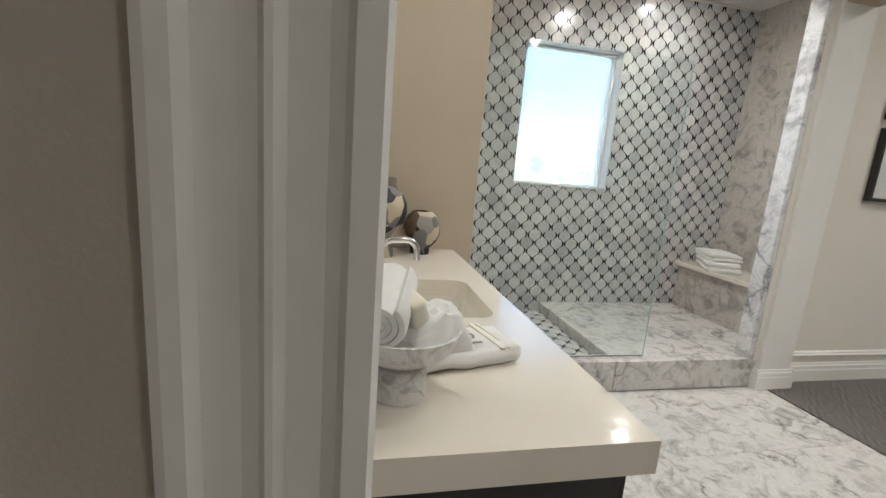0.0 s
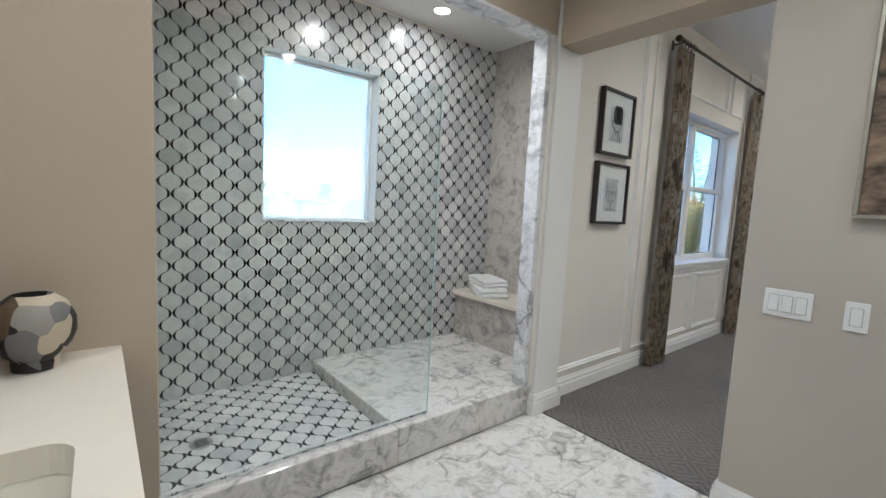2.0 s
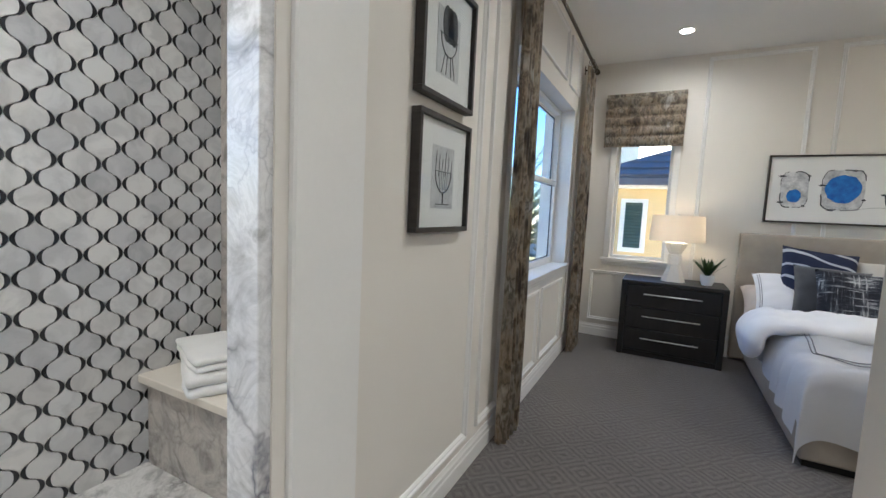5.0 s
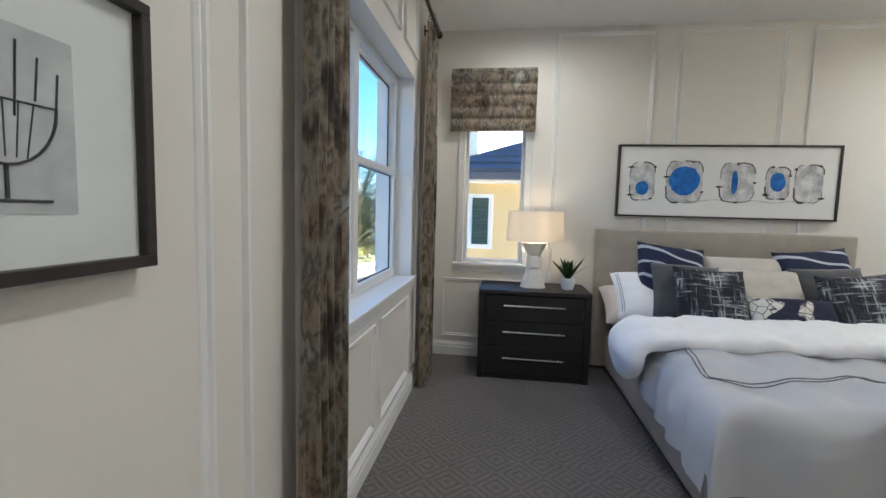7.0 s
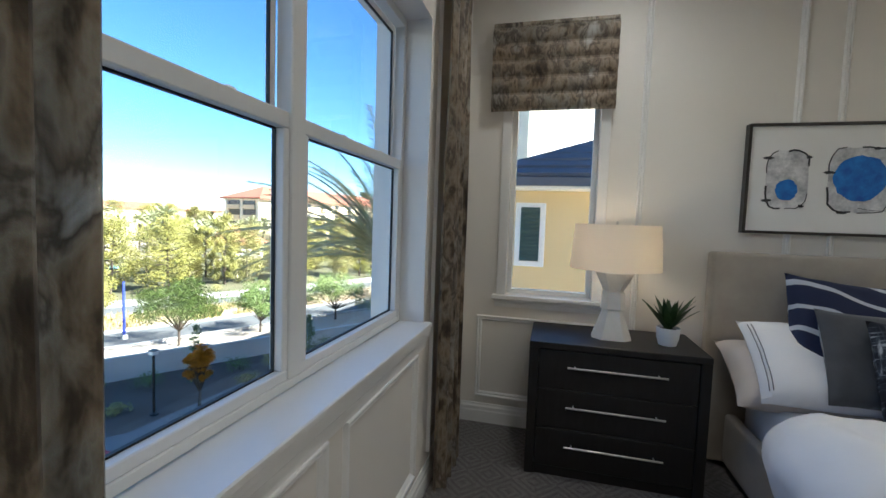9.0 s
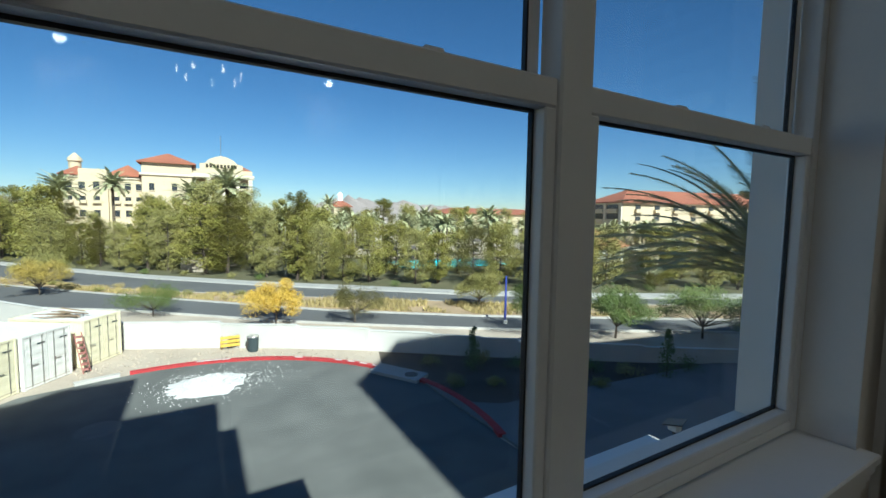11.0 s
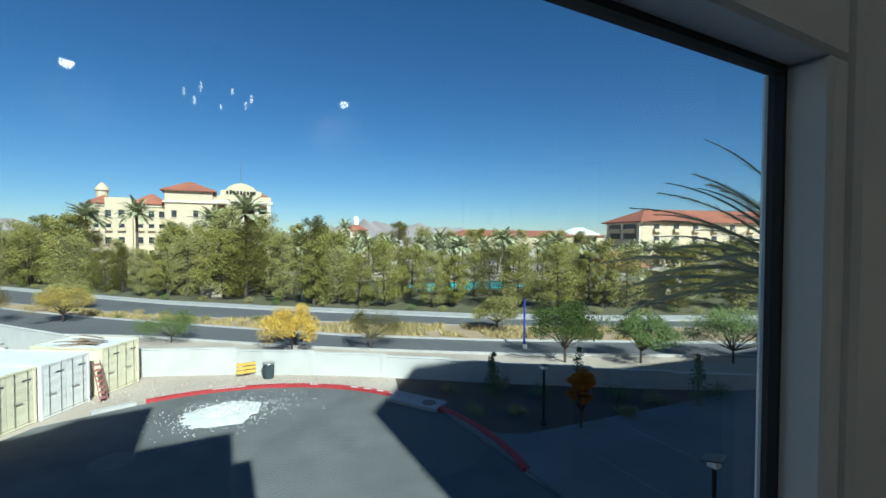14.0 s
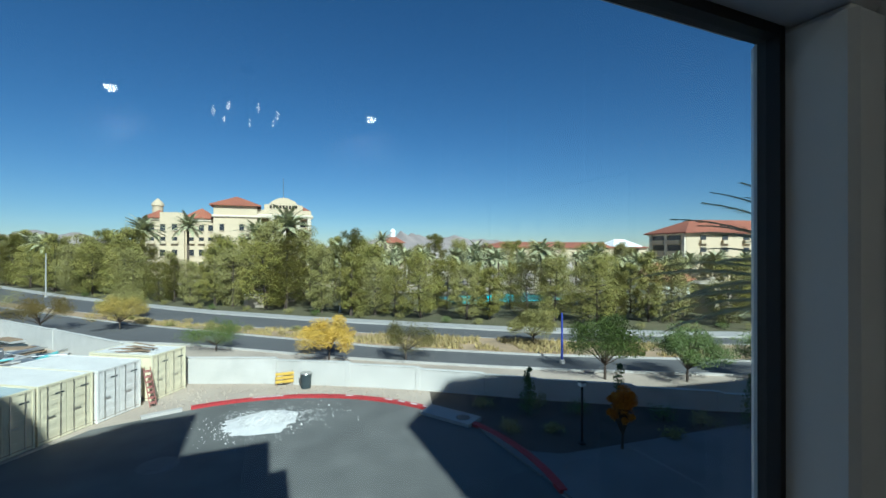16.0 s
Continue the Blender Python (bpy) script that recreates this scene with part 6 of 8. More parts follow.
# chandelier over the foot of the bed, mirrored in the window glass
HX, HY, HZ, HR = 5.0, -1.47, 2.62, 0.25
chandelier = thing("chandelier", (HX, HY, BED_CEIL), "dark bronze ring chandelier with slim lit candle bulbs", "chandelier")
part("canopy", bm_lathe([(0.06, BED_CEIL - 0.001), (0.06, BED_CEIL - 0.015), (0.02, BED_CEIL - 0.03), (0.008, BED_CEIL - 0.035)], 24, HX, HY), BRONZE, chandelier, smooth=True)
part("stem", bm_tube([(HX, HY, BED_CEIL - 0.03), (HX, HY, HZ - 0.06)], 0.007), BRONZE, chandelier, smooth=True)
part("hub", bm_lathe([(0.004, HZ - 0.10), (0.022, HZ - 0.08), (0.022, HZ - 0.05), (0.008, HZ - 0.03)], 18, HX, HY), BRONZE, chandelier, smooth=True)
for k in range(7):
    a = k * math.tau / 7 + 0.3
    c, q = math.cos(a), math.sin(a)
    arm = part("arm", bm_tube([(HX + 0.02 * c, HY + 0.02 * q, HZ - 0.065), (HX + 0.12 * c, HY + 0.12 * q, HZ - 0.10), (HX + 0.21 * c, HY + 0.21 * q, HZ - 0.08), (HX + HR * c, HY + HR * q, HZ - 0.03)], 0.006, 8), BRONZE, chandelier, smooth=True)
    part("candle_sleeve", bm_lathe([(0.020, HZ - 0.032), (0.020, HZ - 0.026), (0.010, HZ - 0.024), (0.010, HZ + 0.02)], 14, HX + HR * c, HY + HR * q), PLASTER, arm, "white candle sleeve")
    part("candle_bulb", bm_lathe([(0.006, HZ + 0.02), (0.011, HZ + 0.045), (0.009, HZ + 0.075), (0.002, HZ + 0.10)], 12, HX + HR * c, HY + HR * q), BULB, arm, "glowing candle bulb", smooth=True)

# ---- outdoors: ground, streets ----
G = GROUND
structure("ground", [(-2500, -2500, G - 1, 3000, 4000, G - 0.002)], DIRT, "pale desert dirt stretching to the horizon")


def strip(name, near, far, z0, z1, material, label):
    """A slab between two lines of (x, y) points of equal count."""
    bm = bmesh.new()
    rows = []
    for (x0, y0), (x1, y1) in zip(near, far):
        rows.append([bm.verts.new(c) for c in ((x0, y0, z0), (x0, y0, z1), (x1, y1, z1), (x1, y1, z0))])
    for p, q in zip(rows, rows[1:]):
        for i in range(4):
            j = (i + 1) % 4
            bm.faces.new((p[i], p[j], q[j], q[i]))
    bm.faces.new(rows[0]), bm.faces.new(list(reversed(rows[-1])))
    return tagged(part(name, bm, material), label, "", "", "structure")


def poly_at(line, x):
    """The y of a polyline at x."""
    for (x0, y0), (x1, y1) in zip(line, line[1:]):
        if x0 <= x <= x1:
            return y0 + (y1 - y0) * (x - x0) / (x1 - x0)
    a, b = (line[0], line[1]) if x < line[0][0] else (line[-2], line[-1])
    return a[1] + (b[1] - a[1]) * (x - a[0]) / (b[0] - a[0])


NEAR_A = [(-73, 125), (-31, 72.5), (-13.4, 54.2), (-0.3, 46), (10.5, 36.6), (16.6, 32.2), (23.7, 27.4), (34.1, 21.6), (80, -4)]
NEAR_B = [(-131, 208), (-38, 94.2), (-10.5, 62.7), (1.7, 50.8), (15, 38.4), (25.2, 31.2), (36, 25), (80, 0)]
FAR_A = [(-140, 222), (-45, 107), (-17.5, 74.3), (-1.4, 57.5), (10, 48.5), (23.1, 39.5), (33, 33), (80, 8)]
FAR_B = [(-92, 189), (-26.6, 96.9), (-2.7, 68.1), (10.8, 55.3), (22.1, 46.2), (30.2, 39.5), (44, 31), (90, 8)]
XS = [-140, -100, -70, -50, -38, -28, -20, -13, -7, -1, 5, 10, 15, 20, 25, 30, 36, 44, 60, 90]


def line_of(poly, off=0.0):
    return [(x, poly_at(poly, x) + off) for x in XS]


strip("road_near", line_of(NEAR_A), line_of(NEAR_B), G - 0.1, G + 0.004, ROAD, "grey asphalt carriageway nearest the block wall")
strip("median", line_of(NEAR_B, 0.2), line_of(FAR_A, -0.2), G - 0.1, G + 0.13, GRAVEL, "tan gravel median strip with dry grass")
strip("road_far", line_of(FAR_A), line_of(FAR_B), G - 0.1, G + 0.004, ROAD, "grey asphalt carriageway beyond the median")
strip("pavement_far", line_of(FAR_B, 0.25), line_of(FAR_B, 3.0), G - 0.1, G + 0.14, CONCRETE, "pale concrete pavement beyond the road")
strip("verge_far", line_of(FAR_B, 3.01), line_of(FAR_B, 44.0), G - 0.1, G + 0.003, GROUNDCOVER, "dark groundcover and leaf litter under the tree belt")
for nm, ln, o0, o1 in (("kerb_near", NEAR_A, -0.25, 0.0), ("kerb_median", NEAR_B, 0.0, 0.2), ("kerb_median_far", FAR_A, -0.2, 0.0), ("kerb_far", FAR_B, 0.0, 0.25)):
    strip(nm, line_of(ln, o0), line_of(ln, o1), G - 0.1, G + 0.15, KERB, "pale concrete kerb")

# turning circle
CX, CY, CR = 3.6, 17.2, 11.45
arc_pts = [(CX + CR * math.cos(radians(a)), CY + CR * math.sin(radians(a))) for a in range(-14, 103, 3)]
yard = arc_pts + [(-2.4, 27.4), (-5.6, 23.2), (-12, 26.5), (-40, 34), (-60, 2.6), (15, 2.6), (15, 12)]
bm = bm_prism(yard, G - 0.1, G + 0.006)
bmesh.ops.triangulate(bm, faces=[f for f in bm.faces if len(f.verts) > 4])
tagged(part("yard_asphalt", bm, ASPHALT), "dark worn asphalt turning circle", "", "", "structure")
kerb_red = strip("kerb_red", arc_pts, [(CX + (CR + 0.3) * math.cos(radians(a)), CY + (CR + 0.3) * math.sin(radians(a))) for a in range(-14, 103, 3)], G - 0.1, G + 0.15, KERB_RED, "red painted fire-lane kerb with faded white lettering")
for a0 in (34, 38, 42, 46, 58, 78, 80, 82, 84):
    a = radians(a0)
    m = Matrix.Translation((CX + (CR + 0.15) * math.cos(a), CY + (CR + 0.15) * math.sin(a), G + 0.151)) @ pose(0, 0, 0, 0, 0, a0)
    bm = bm_box(-0.07, -0.22, 0, 0.07, 0.22, 0.004)
    bmesh.ops.transform(bm, matrix=m, verts=bm.verts)
    part("lettering_bar", bm, CHALK, kerb_red)
strip("kerb_plain", [(CX + CR * math.cos(radians(a)), CY + CR * math.sin(radians(a))) for a in range(102, 112, 3)], [(CX + (CR + 0.3) * math.cos(radians(a)), CY + (CR + 0.3) * math.sin(radians(a))) for a in range(102, 112, 3)], G - 0.1, G + 0.15, KERB, "pale unpainted concrete kerb")
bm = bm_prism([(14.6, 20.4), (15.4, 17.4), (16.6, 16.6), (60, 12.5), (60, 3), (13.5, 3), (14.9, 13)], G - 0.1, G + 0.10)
tagged(part("pavement_yard", bm, SHADED_CONCRETE), "pale concrete drive beside the turning circle, darkened in colour for shade", "", "", "structure")
catch = thing("storm_drain", (13.9, 22.3, G), "concrete storm drain slab with a round iron cover", "drain")
sd = pose(13.95, 22.2, G + 0.09, 0, 0, -58)
bm = bm_box(-1.5, -0.6, -0.15, 1.5, 0.6, 0.09, 0.02)
bmesh.ops.transform(bm, matrix=sd, verts=bm.verts)
part("slab", bm, CONCRETE, catch)
part("cover", bm_lathe([(0.36, G + 0.18), (0.36, G + 0.192), (0.01, G + 0.195)], 24, 14.35, 21.5), BLACK_METAL, catch, "dark iron cover")
for x, y in ((1.3, 22.2),):
    mh = thing("manhole_cover", (x, y, G), "round iron manhole cover in a concrete collar", "manhole", "manhole covers")
    part("collar", bm_lathe([(0.75, G + 0.006), (0.75, G + 0.012), (0.40, G + 0.012)], 28, x, y), COLLAR, mh)
    part("lid", bm_lathe([(0.40, G + 0.012), (0.39, G + 0.018), (0.01, G + 0.018)], 28, x, y), COLLAR, mh)

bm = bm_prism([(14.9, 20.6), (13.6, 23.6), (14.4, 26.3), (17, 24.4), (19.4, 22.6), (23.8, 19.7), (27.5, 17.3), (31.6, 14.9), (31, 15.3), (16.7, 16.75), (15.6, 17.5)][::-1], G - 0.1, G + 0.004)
tagged(part("planting_bed", bm, SHADED_BED_SOIL), "gravel planting bed on the bank, darkened in colour for shade", "", "", "structure")

# rubble heap: a low mound with loose lumps
heap = thing("rubble_heap", (5.1, 25.1, G), "low heap of white crushed rubble on the asphalt", "rubble")
rh = random.Random(5)


def mound(u, v):
    a, r = u * math.tau, v
    rad = 1.0 + 0.24 * noise.noise(Vector((math.cos(a) * 1.5, math.sin(a) * 1.5, 3))) + 0.22 * noise.noise(Vector((math.cos(a) * 6, math.sin(a) * 6, 7)))
    x, y = 1.75 * rad * r * math.cos(a), 1.45 * rad * r * math.sin(a)
    return Vector((5.05 + x, 25.3 + y, G + 0.007 + max(0, 0.26 * (1 - r ** 1.4) * (0.8 + 0.5 * noise.noise(Vector((x * 2, y * 2, 1))) + 0.4 * noise.noise(Vector((x * 6, y * 6, 4)))))))


part("mound", bm_grid(48, 12, mound), CHALK, heap, smooth=True)
bm = bmesh.new()
for k in range(2200):
    a, d = rh.uniform(0, math.tau), abs(rh.gauss(0.55, 0.62))
    s = rh.uniform(0.01, 0.035)
    x, y = 5.15 + 1.75 * d * math.cos(a) * (1.25 if math.cos(a) > 0 else 0.95), 25.3 + 1.35 * d * math.sin(a)
    bmesh.ops.create_cone(bm, cap_ends=True, segments=5, radius1=s, radius2=s * 0.4, depth=s, matrix=pose(x, y, G + 0.01 + s * 0.4 + (0.16 if d < 0.7 else 0), rh.uniform(-40, 40), rh.uniform(-40, 40), rh.uniform(0, 180)))
ob = part("loose_lumps", bm, CHALK, heap)
ob["kind"] = "stuff"

# scattered stones on the dirt bank
bm = bmesh.new()
for k in range(900):
    a = radians(rh.uniform(40, 110))
    r = CR + rh.uniform(0.5, 5.5)
    s = rh.uniform(0.02, 0.09)
    bmesh.ops.create_cone(bm, cap_ends=True, segments=5, radius1=s, radius2=s * 0.4, depth=s, matrix=pose(CX + r * math.cos(a), CY + r * math.sin(a), G + s * 0.3, rh.uniform(-40, 40), rh.uniform(-40, 40), rh.uniform(0, 180)))
solid("bank_stones", bm, DIRT, "loose pale stones scattered over the dirt bank", "stones", kind="stuff")

# block wall
WALL = [(-57, 96), (-39.6, 80.7), (-22.6, 62.4), (-11.4, 49.0), (-4.5, 40.5), (0.5, 33.9), (5.9, 31.6), (10.1, 29.3), (13.9, 26.9), (17.1, 24.6), (19.5, 22.8), (23.9, 19.9), (27.6, 17.5), (60, -3)]
wall = tagged(new("boundary_wall"), "long white-painted concrete block boundary wall", "", "", "structure")
for i, (a, b) in enumerate(zip(WALL, WALL[1:])):
    d = Vector((b[0] - a[0], b[1] - a[1], 0))
    h = 1.75 - 0.028 * max(0, a[0] + 2)
    m = Matrix.Translation((a[0], a[1], G)) @ pose(0, 0, 0, 0, 0, math.degrees(math.atan2(d.y, d.x)))
    bm = bm_box(0, -0.1, -0.3, d.length, 0.1, h - 0.06)
    bm_box(-0.02, -0.13, h - 0.06, d.length + 0.02, 0.13, h, 0.01, bm=bm)
    for k in range(1, int(h / 0.2)):
        bm_box(0, -0.103, k * 0.2 - 0.006, d.length, -0.1, k * 0.2 + 0.006, bm=bm)
    bmesh.ops.transform(bm, matrix=m, verts=bm.verts)
    part("wall_panel", bm, BLOCK, wall)
    post = bm_box(-0.14, -0.14, -0.3, 0.14, 0.14, h + 0.05, 0.01)
    bmesh.ops.transform(post, matrix=m, verts=post.verts)
    part("wall_post", post, BLOCK, wall)

# ---- shipping containers ----
def container(base, paint, roof, label, L=6.06):
    """Local x along the box from its door end, y across, z up; then set at base."""
    ob = thing("shipping_container", base, label, "container", "shipping containers")
    W, H = 2.44, 2.59

    def add(name, bm, material, parent=ob, lab=""):
        p = part(name, bm, material, None, lab)
        p.parent = parent
        return p
    def corrugated(y, s):
        bm = bmesh.new()
        n = 44
        prev = None
        for k in range(n * 4 + 1):
            x = -0.1 - (L - 0.2) * k / (n * 4)
            off = (0, 0, -0.035 * s, -0.035 * s)[k % 4]
            cur = (bm.verts.new((x, y + off, 0.16)), bm.verts.new((x, y + off, H - 0.08)))
            if prev:
                bm.faces.new((prev[0], cur[0], cur[1], prev[1]))
            prev = cur
        return bm
    add("side_wall", corrugated(0.02, -1), paint)
    add("side_wall", corrugated(W - 0.02, 1), paint)
    add("end_wall", bm_box(-L + 0.02, 0.06, 0.16, -L + 0.06, W - 0.06, H - 0.08), paint)
    bm = bm_box(-L + 0.04, 0.05, H - 0.05, -0.04, W - 0.05, H - 0.025)
    for k in range(int((L - 0.4) / 0.255)):
        bm_box(-0.3 - k * 0.255, 0.12, H - 0.025, -0.18 - k * 0.255, W - 0.12, H - 0.01, bm=bm)
    add("roof", bm, roof)
    add("floor", bm_box(-L + 0.03, 0.03, 0.1, -0.03, W - 0.03, 0.16), PLYWOOD)
    for x in (-0.05, -L + 0.05):
        for y in (0.05, W - 0.05):
            add("corner_post", bm_box(x - 0.05, y - 0.05, 0, x + 0.05, y + 0.05, H, 0.006), paint)
    for z in (0.08, H - 0.05):
        for y in (0.04, W - 0.04):
            add("rail", bm_box(-L + 0.1, y - 0.035, z - 0.06, -0.1, y + 0.035, z + 0.05, 0.004), paint)
        for x in (-0.04, -L + 0.04):
            add("rail", bm_box(x - 0.035, 0.1, z - 0.06, x + 0.035, W - 0.1, z + 0.05, 0.004), paint)
    for y0, y1 in ((0.1, W / 2 - 0.01), (W / 2 + 0.01, W - 0.1)):
        d = add("door", bm_box(-0.06, y0, 0.15, -0.03, y1, H - 0.11, 0.004), paint)
        for k in range(5):
            add("door_rib", bm_box(-0.03, y0 + 0.08, 0.3 + k * 0.44, -0.012, y1 - 0.08, 0.52 + k * 0.44, 0.008), paint, d)
        for y in (y0 + 0.28, y1 - 0.28):
            add("lock_rod", bm_tube([(0.005, y, 0.12), (0.005, y, H - 0.08)], 0.018, 8), STEEL, d, "steel locking rod")
        add("lock_handle", bm_box(0.0, y0 + 0.22, 1.1, 0.03, y0 + 0.6, 1.14, 0.006), STEEL, d)
        add("lettering_bar", bm_box(-0.0115, y1 - 0.5, 2.05, -0.010, y1 - 0.12, 2.12), BIN_GREEN, d)
    return ob


LX, LY = 0.835, -0.55
yaw = math.degrees(math.atan2(LY, LX))
container(pose(-5.25, 24.0, G, 0, 0, yaw), BOX_CREAM, BOX_BLUE, "cream shipping container with a pale blue roof")
container(pose(-3.85, 26.1, G, 0, 0, yaw), BOX_CREAM, BOX_WHITE, "cream shipping container with a white roof")
container(pose(-2.35, 28.15, G, 0, 0, yaw), BOX_WHITE, BOX_WHITE, "white shipping container beside the cream ones", 5.4)
c4 = container(pose(-0.6, 30.75, G, 0, 0, yaw), BOX_CREAM, BOX_WHITE, "cream shipping container with scrap on its roof", 4.3)
scrap = thing("scrap_boards", pose(-1.6, 32.6, G + 2.59, 0, 0, yaw), "loose pile of weathered boards on the container roof", "boards")
for k in range(9):
    b = part("board", bm_box(-0.9, -0.07, 0, 0.9, 0.07, 0.03), PLYWOOD)
    b.parent = scrap
    b.matrix_basis = pose(rh.uniform(-0.5, 0.3), rh.uniform(-0.5, 0.5), 0.0 + 0.03 * k, rh.uniform(-3, 3), rh.uniform(-3, 3), rh.uniform(-40, 40))
ladder = thing("step_ladder", (-1.0, 30.2, G), "red step ladder leaning on the container", "ladder")
for s in (0, 0.42):
    part("stile", bm_tube([(-0.50 + 0.55 * s, 29.75 + 0.83 * s, G), (-0.85 + 0.55 * s, 29.95 + 0.83 * s, G + 2.1)], 0.03, 6), LADDER_RED, ladder)
for k in range(7):
    t = (k + 0.6) / 7.4
    part("rung", bm_box(-0.50 - 0.35 * t, 29.74 + 0.2 * t, G + 2.1 * t, -0.26 - 0.35 * t, 30.14 + 0.2 * t, G + 2.1 * t + 0.05), LADDER_RED, ladder)

# ---- yard clutter ----
bundle_rows = ((-19, 55, 20), (-17.6, 53.4, -35), (-16.6, 52.2, 10), (-15.2, 51.4, -50), (-14.4, 49.6, 35), (-13.6, 48.6, -20), (-12.6, 46.8, 60), (-17.8, 50.4, 75), (-11.8, 44.6, -35), (-12.6, 43.2, -30), (-10.9, 42.6, -40), (-18.4, 47.4, 5), (-20.4, 52.2, 30), (-15.4, 48.0, -65))
for k, (bx, by, ba) in enumerate(bundle_rows):
    bd = thing("material_bundle", pose(bx, by, G, 0, 0, ba), "weathered bundle of grey boards and sheet metal on the dirt", "bundle", "yard bundles")
    zz = 0.0
    for j in range(3 + k % 4):
        th = rh.uniform(0.05, 0.16)
        p = part("board", bm_box(-rh.uniform(0.9, 1.7), -rh.uniform(0.3, 0.55), zz, rh.uniform(0.9, 1.7), rh.uniform(0.3, 0.55), zz + th, 0.008), (STEEL, BIN_GREEN, CONCRETE, PLYWOOD, POST_GREY)[(k + j) % 5])
        p.parent = bd
        p.matrix_basis = pose(0, 0, 0, 0, 0, rh.uniform(-9, 9))
        zz += th + 0.001
tele = thing("telehandler", pose(-25.6, 54.0, G, 0, 0, -62), "red telescopic handler parked on the dirt with its boom half raised", "machine")


def tpart(name, bm, material, parent=tele, lab=""):
    p = part(name, bm, material, None, lab)
    p.parent = parent
    return p


tpart("chassis", bm_box(-2.2, -0.75, 0.55, 2.2, 0.75, 1.05, 0.06, seg=2), MACHINE_RED)
tpart("engine_cover", bm_box(-1.6, 0.35, 1.05, 1.0, 1.1, 1.75, 0.12, seg=2), MACHINE_RED)
tpart("counterweight", bm_box(-2.7, -0.8, 0.7, -2.2, 0.8, 1.5, 0.08, seg=2), MACHINE_RED)
cab = tpart("cab", bm_box(-0.9, -1.05, 0.9, 0.6, -0.15, 1.5, 0.05), MACHINE_RED)
for x in (-0.85, 0.5):
    for y in (-1.0, -0.2):
        tpart("post", bm_box(x, y - 0.03, 1.5, x + 0.07, y + 0.04, 2.5), BLACK_METAL, cab)
tpart("cab_roof", bm_box(-0.95, -1.1, 2.5, 0.65, -0.1, 2.6, 0.03), MACHINE_RED, cab)
tpart("seat", bm_box(-0.6, -0.85, 1.5, -0.1, -0.35, 1.95, 0.06), BLACK_METAL, cab)
tpart("boom", bm_tube([(-2.3, 0.08, 1.7), (0.8, 0.08, 2.25)], 0.24, 4), MACHINE_RED)
tpart("boom_end", bm_tube([(0.7, 0.08, 2.23), (2.6, 0.08, 2.57), (2.9, 0.08, 1.9)], 0.17, 4), POST_GREY)
tpart("carriage", bm_box(2.75, -0.6, 1.3, 2.9, 0.75, 1.95, 0.02), BLACK_METAL)
for y in (-0.35, 0.5):
    tpart("fork", bm_box(2.9, y - 0.06, 1.3, 4.0, y + 0.06, 1.37, 0.01), POST_GREY)
for x in (-1.5, 1.5):
    for y in (-1.0, 1.0):
        w = tpart("wheel", bm_lathe([(0.34, -0.2), (0.58, -0.22), (0.66, -0.12), (0.66, 0.12), (0.58, 0.22), (0.34, 0.2)], 22), RUBBER)
        w.matrix_basis = pose(x, y, 0.66, 90)
        tpart("rim", bm_lathe([(0.1, -0.16), (0.33, -0.14), (0.33, 0.14), (0.1, 0.16)], 16), MACHINE_RED, w)
        tpart("fender", bm_prism([(0.80 * math.cos(a * math.pi / 8), 0.80 * math.sin(a * math.pi / 8)) for a in range(1, 8)] + [(0.74 * math.cos(a * math.pi / 8), 0.74 * math.sin(a * math.pi / 8)) for a in range(7, 0, -1)], -0.24, 0.24, pose(x, y, 0.66, 90)), MACHINE_RED)
for (x, y, w, d, h, mt, lab) in ((-15.5, 44.2, 2.4, 1.6, 1.0, TEAL, "teal crate on a pallet"), (-13.4, 43.0, 2.0, 1.5, 1.0, BOX_WHITE, "white crate beside the teal one"), (-16.5, 45.5, 2.2, 1.6, 1.6, TEAL, "tall teal crate"), (-14.9, 38.7, 2.2, 1.4, 1.5, PLYWOOD, "strapped stack of brown boards")):
    cr = thing("crate", (x, y, G), lab + " in the storage yard", "crate", "yard crates")
    part("box", bm_box(x - w / 2, y - d / 2, G + 0.14, x + w / 2, y + d / 2, G + 0.14 + h, 0.02), mt, cr)
    part("pallet", bm_box(x - w / 2 - 0.05, y - d / 2 - 0.05, G, x + w / 2 + 0.05, y + d / 2 + 0.05, G + 0.139), PLYWOOD, cr)
    for k in (-0.3, 0.3):
        part("strap", bm_box(x + k * w - 0.03, y - d / 2 - 0.012, G + 0.14, x + k * w + 0.03, y + d / 2 + 0.012, G + 0.152 + h), BIN_GREEN, cr)
piles = thing("material_pile", (-12, 46, G), "sprawling pile of grey pipes and sheet metal", "pile")
for k in range(60):
    x, y, a = rh.uniform(-20, -9.5), 0, rh.uniform(0, 180)
    y = 47.5 - 0.75 * (x + 13) + rh.uniform(-3.2, 2.2) - 3
    l = rh.uniform(0.6, 1.7)
    bm = bm_tube([(x - l * math.cos(a), y - l * math.sin(a), G + 0.1 + rh.uniform(0, 0.5)), (x + l * math.cos(a), y + l * math.sin(a), G + 0.1 + rh.uniform(0, 0.6))], rh.uniform(0.05, 0.16), 7)
    part("pipe", bm, (STEEL, TEAL, PLYWOOD, BIN_GREEN, CONCRETE)[k % 5], piles)
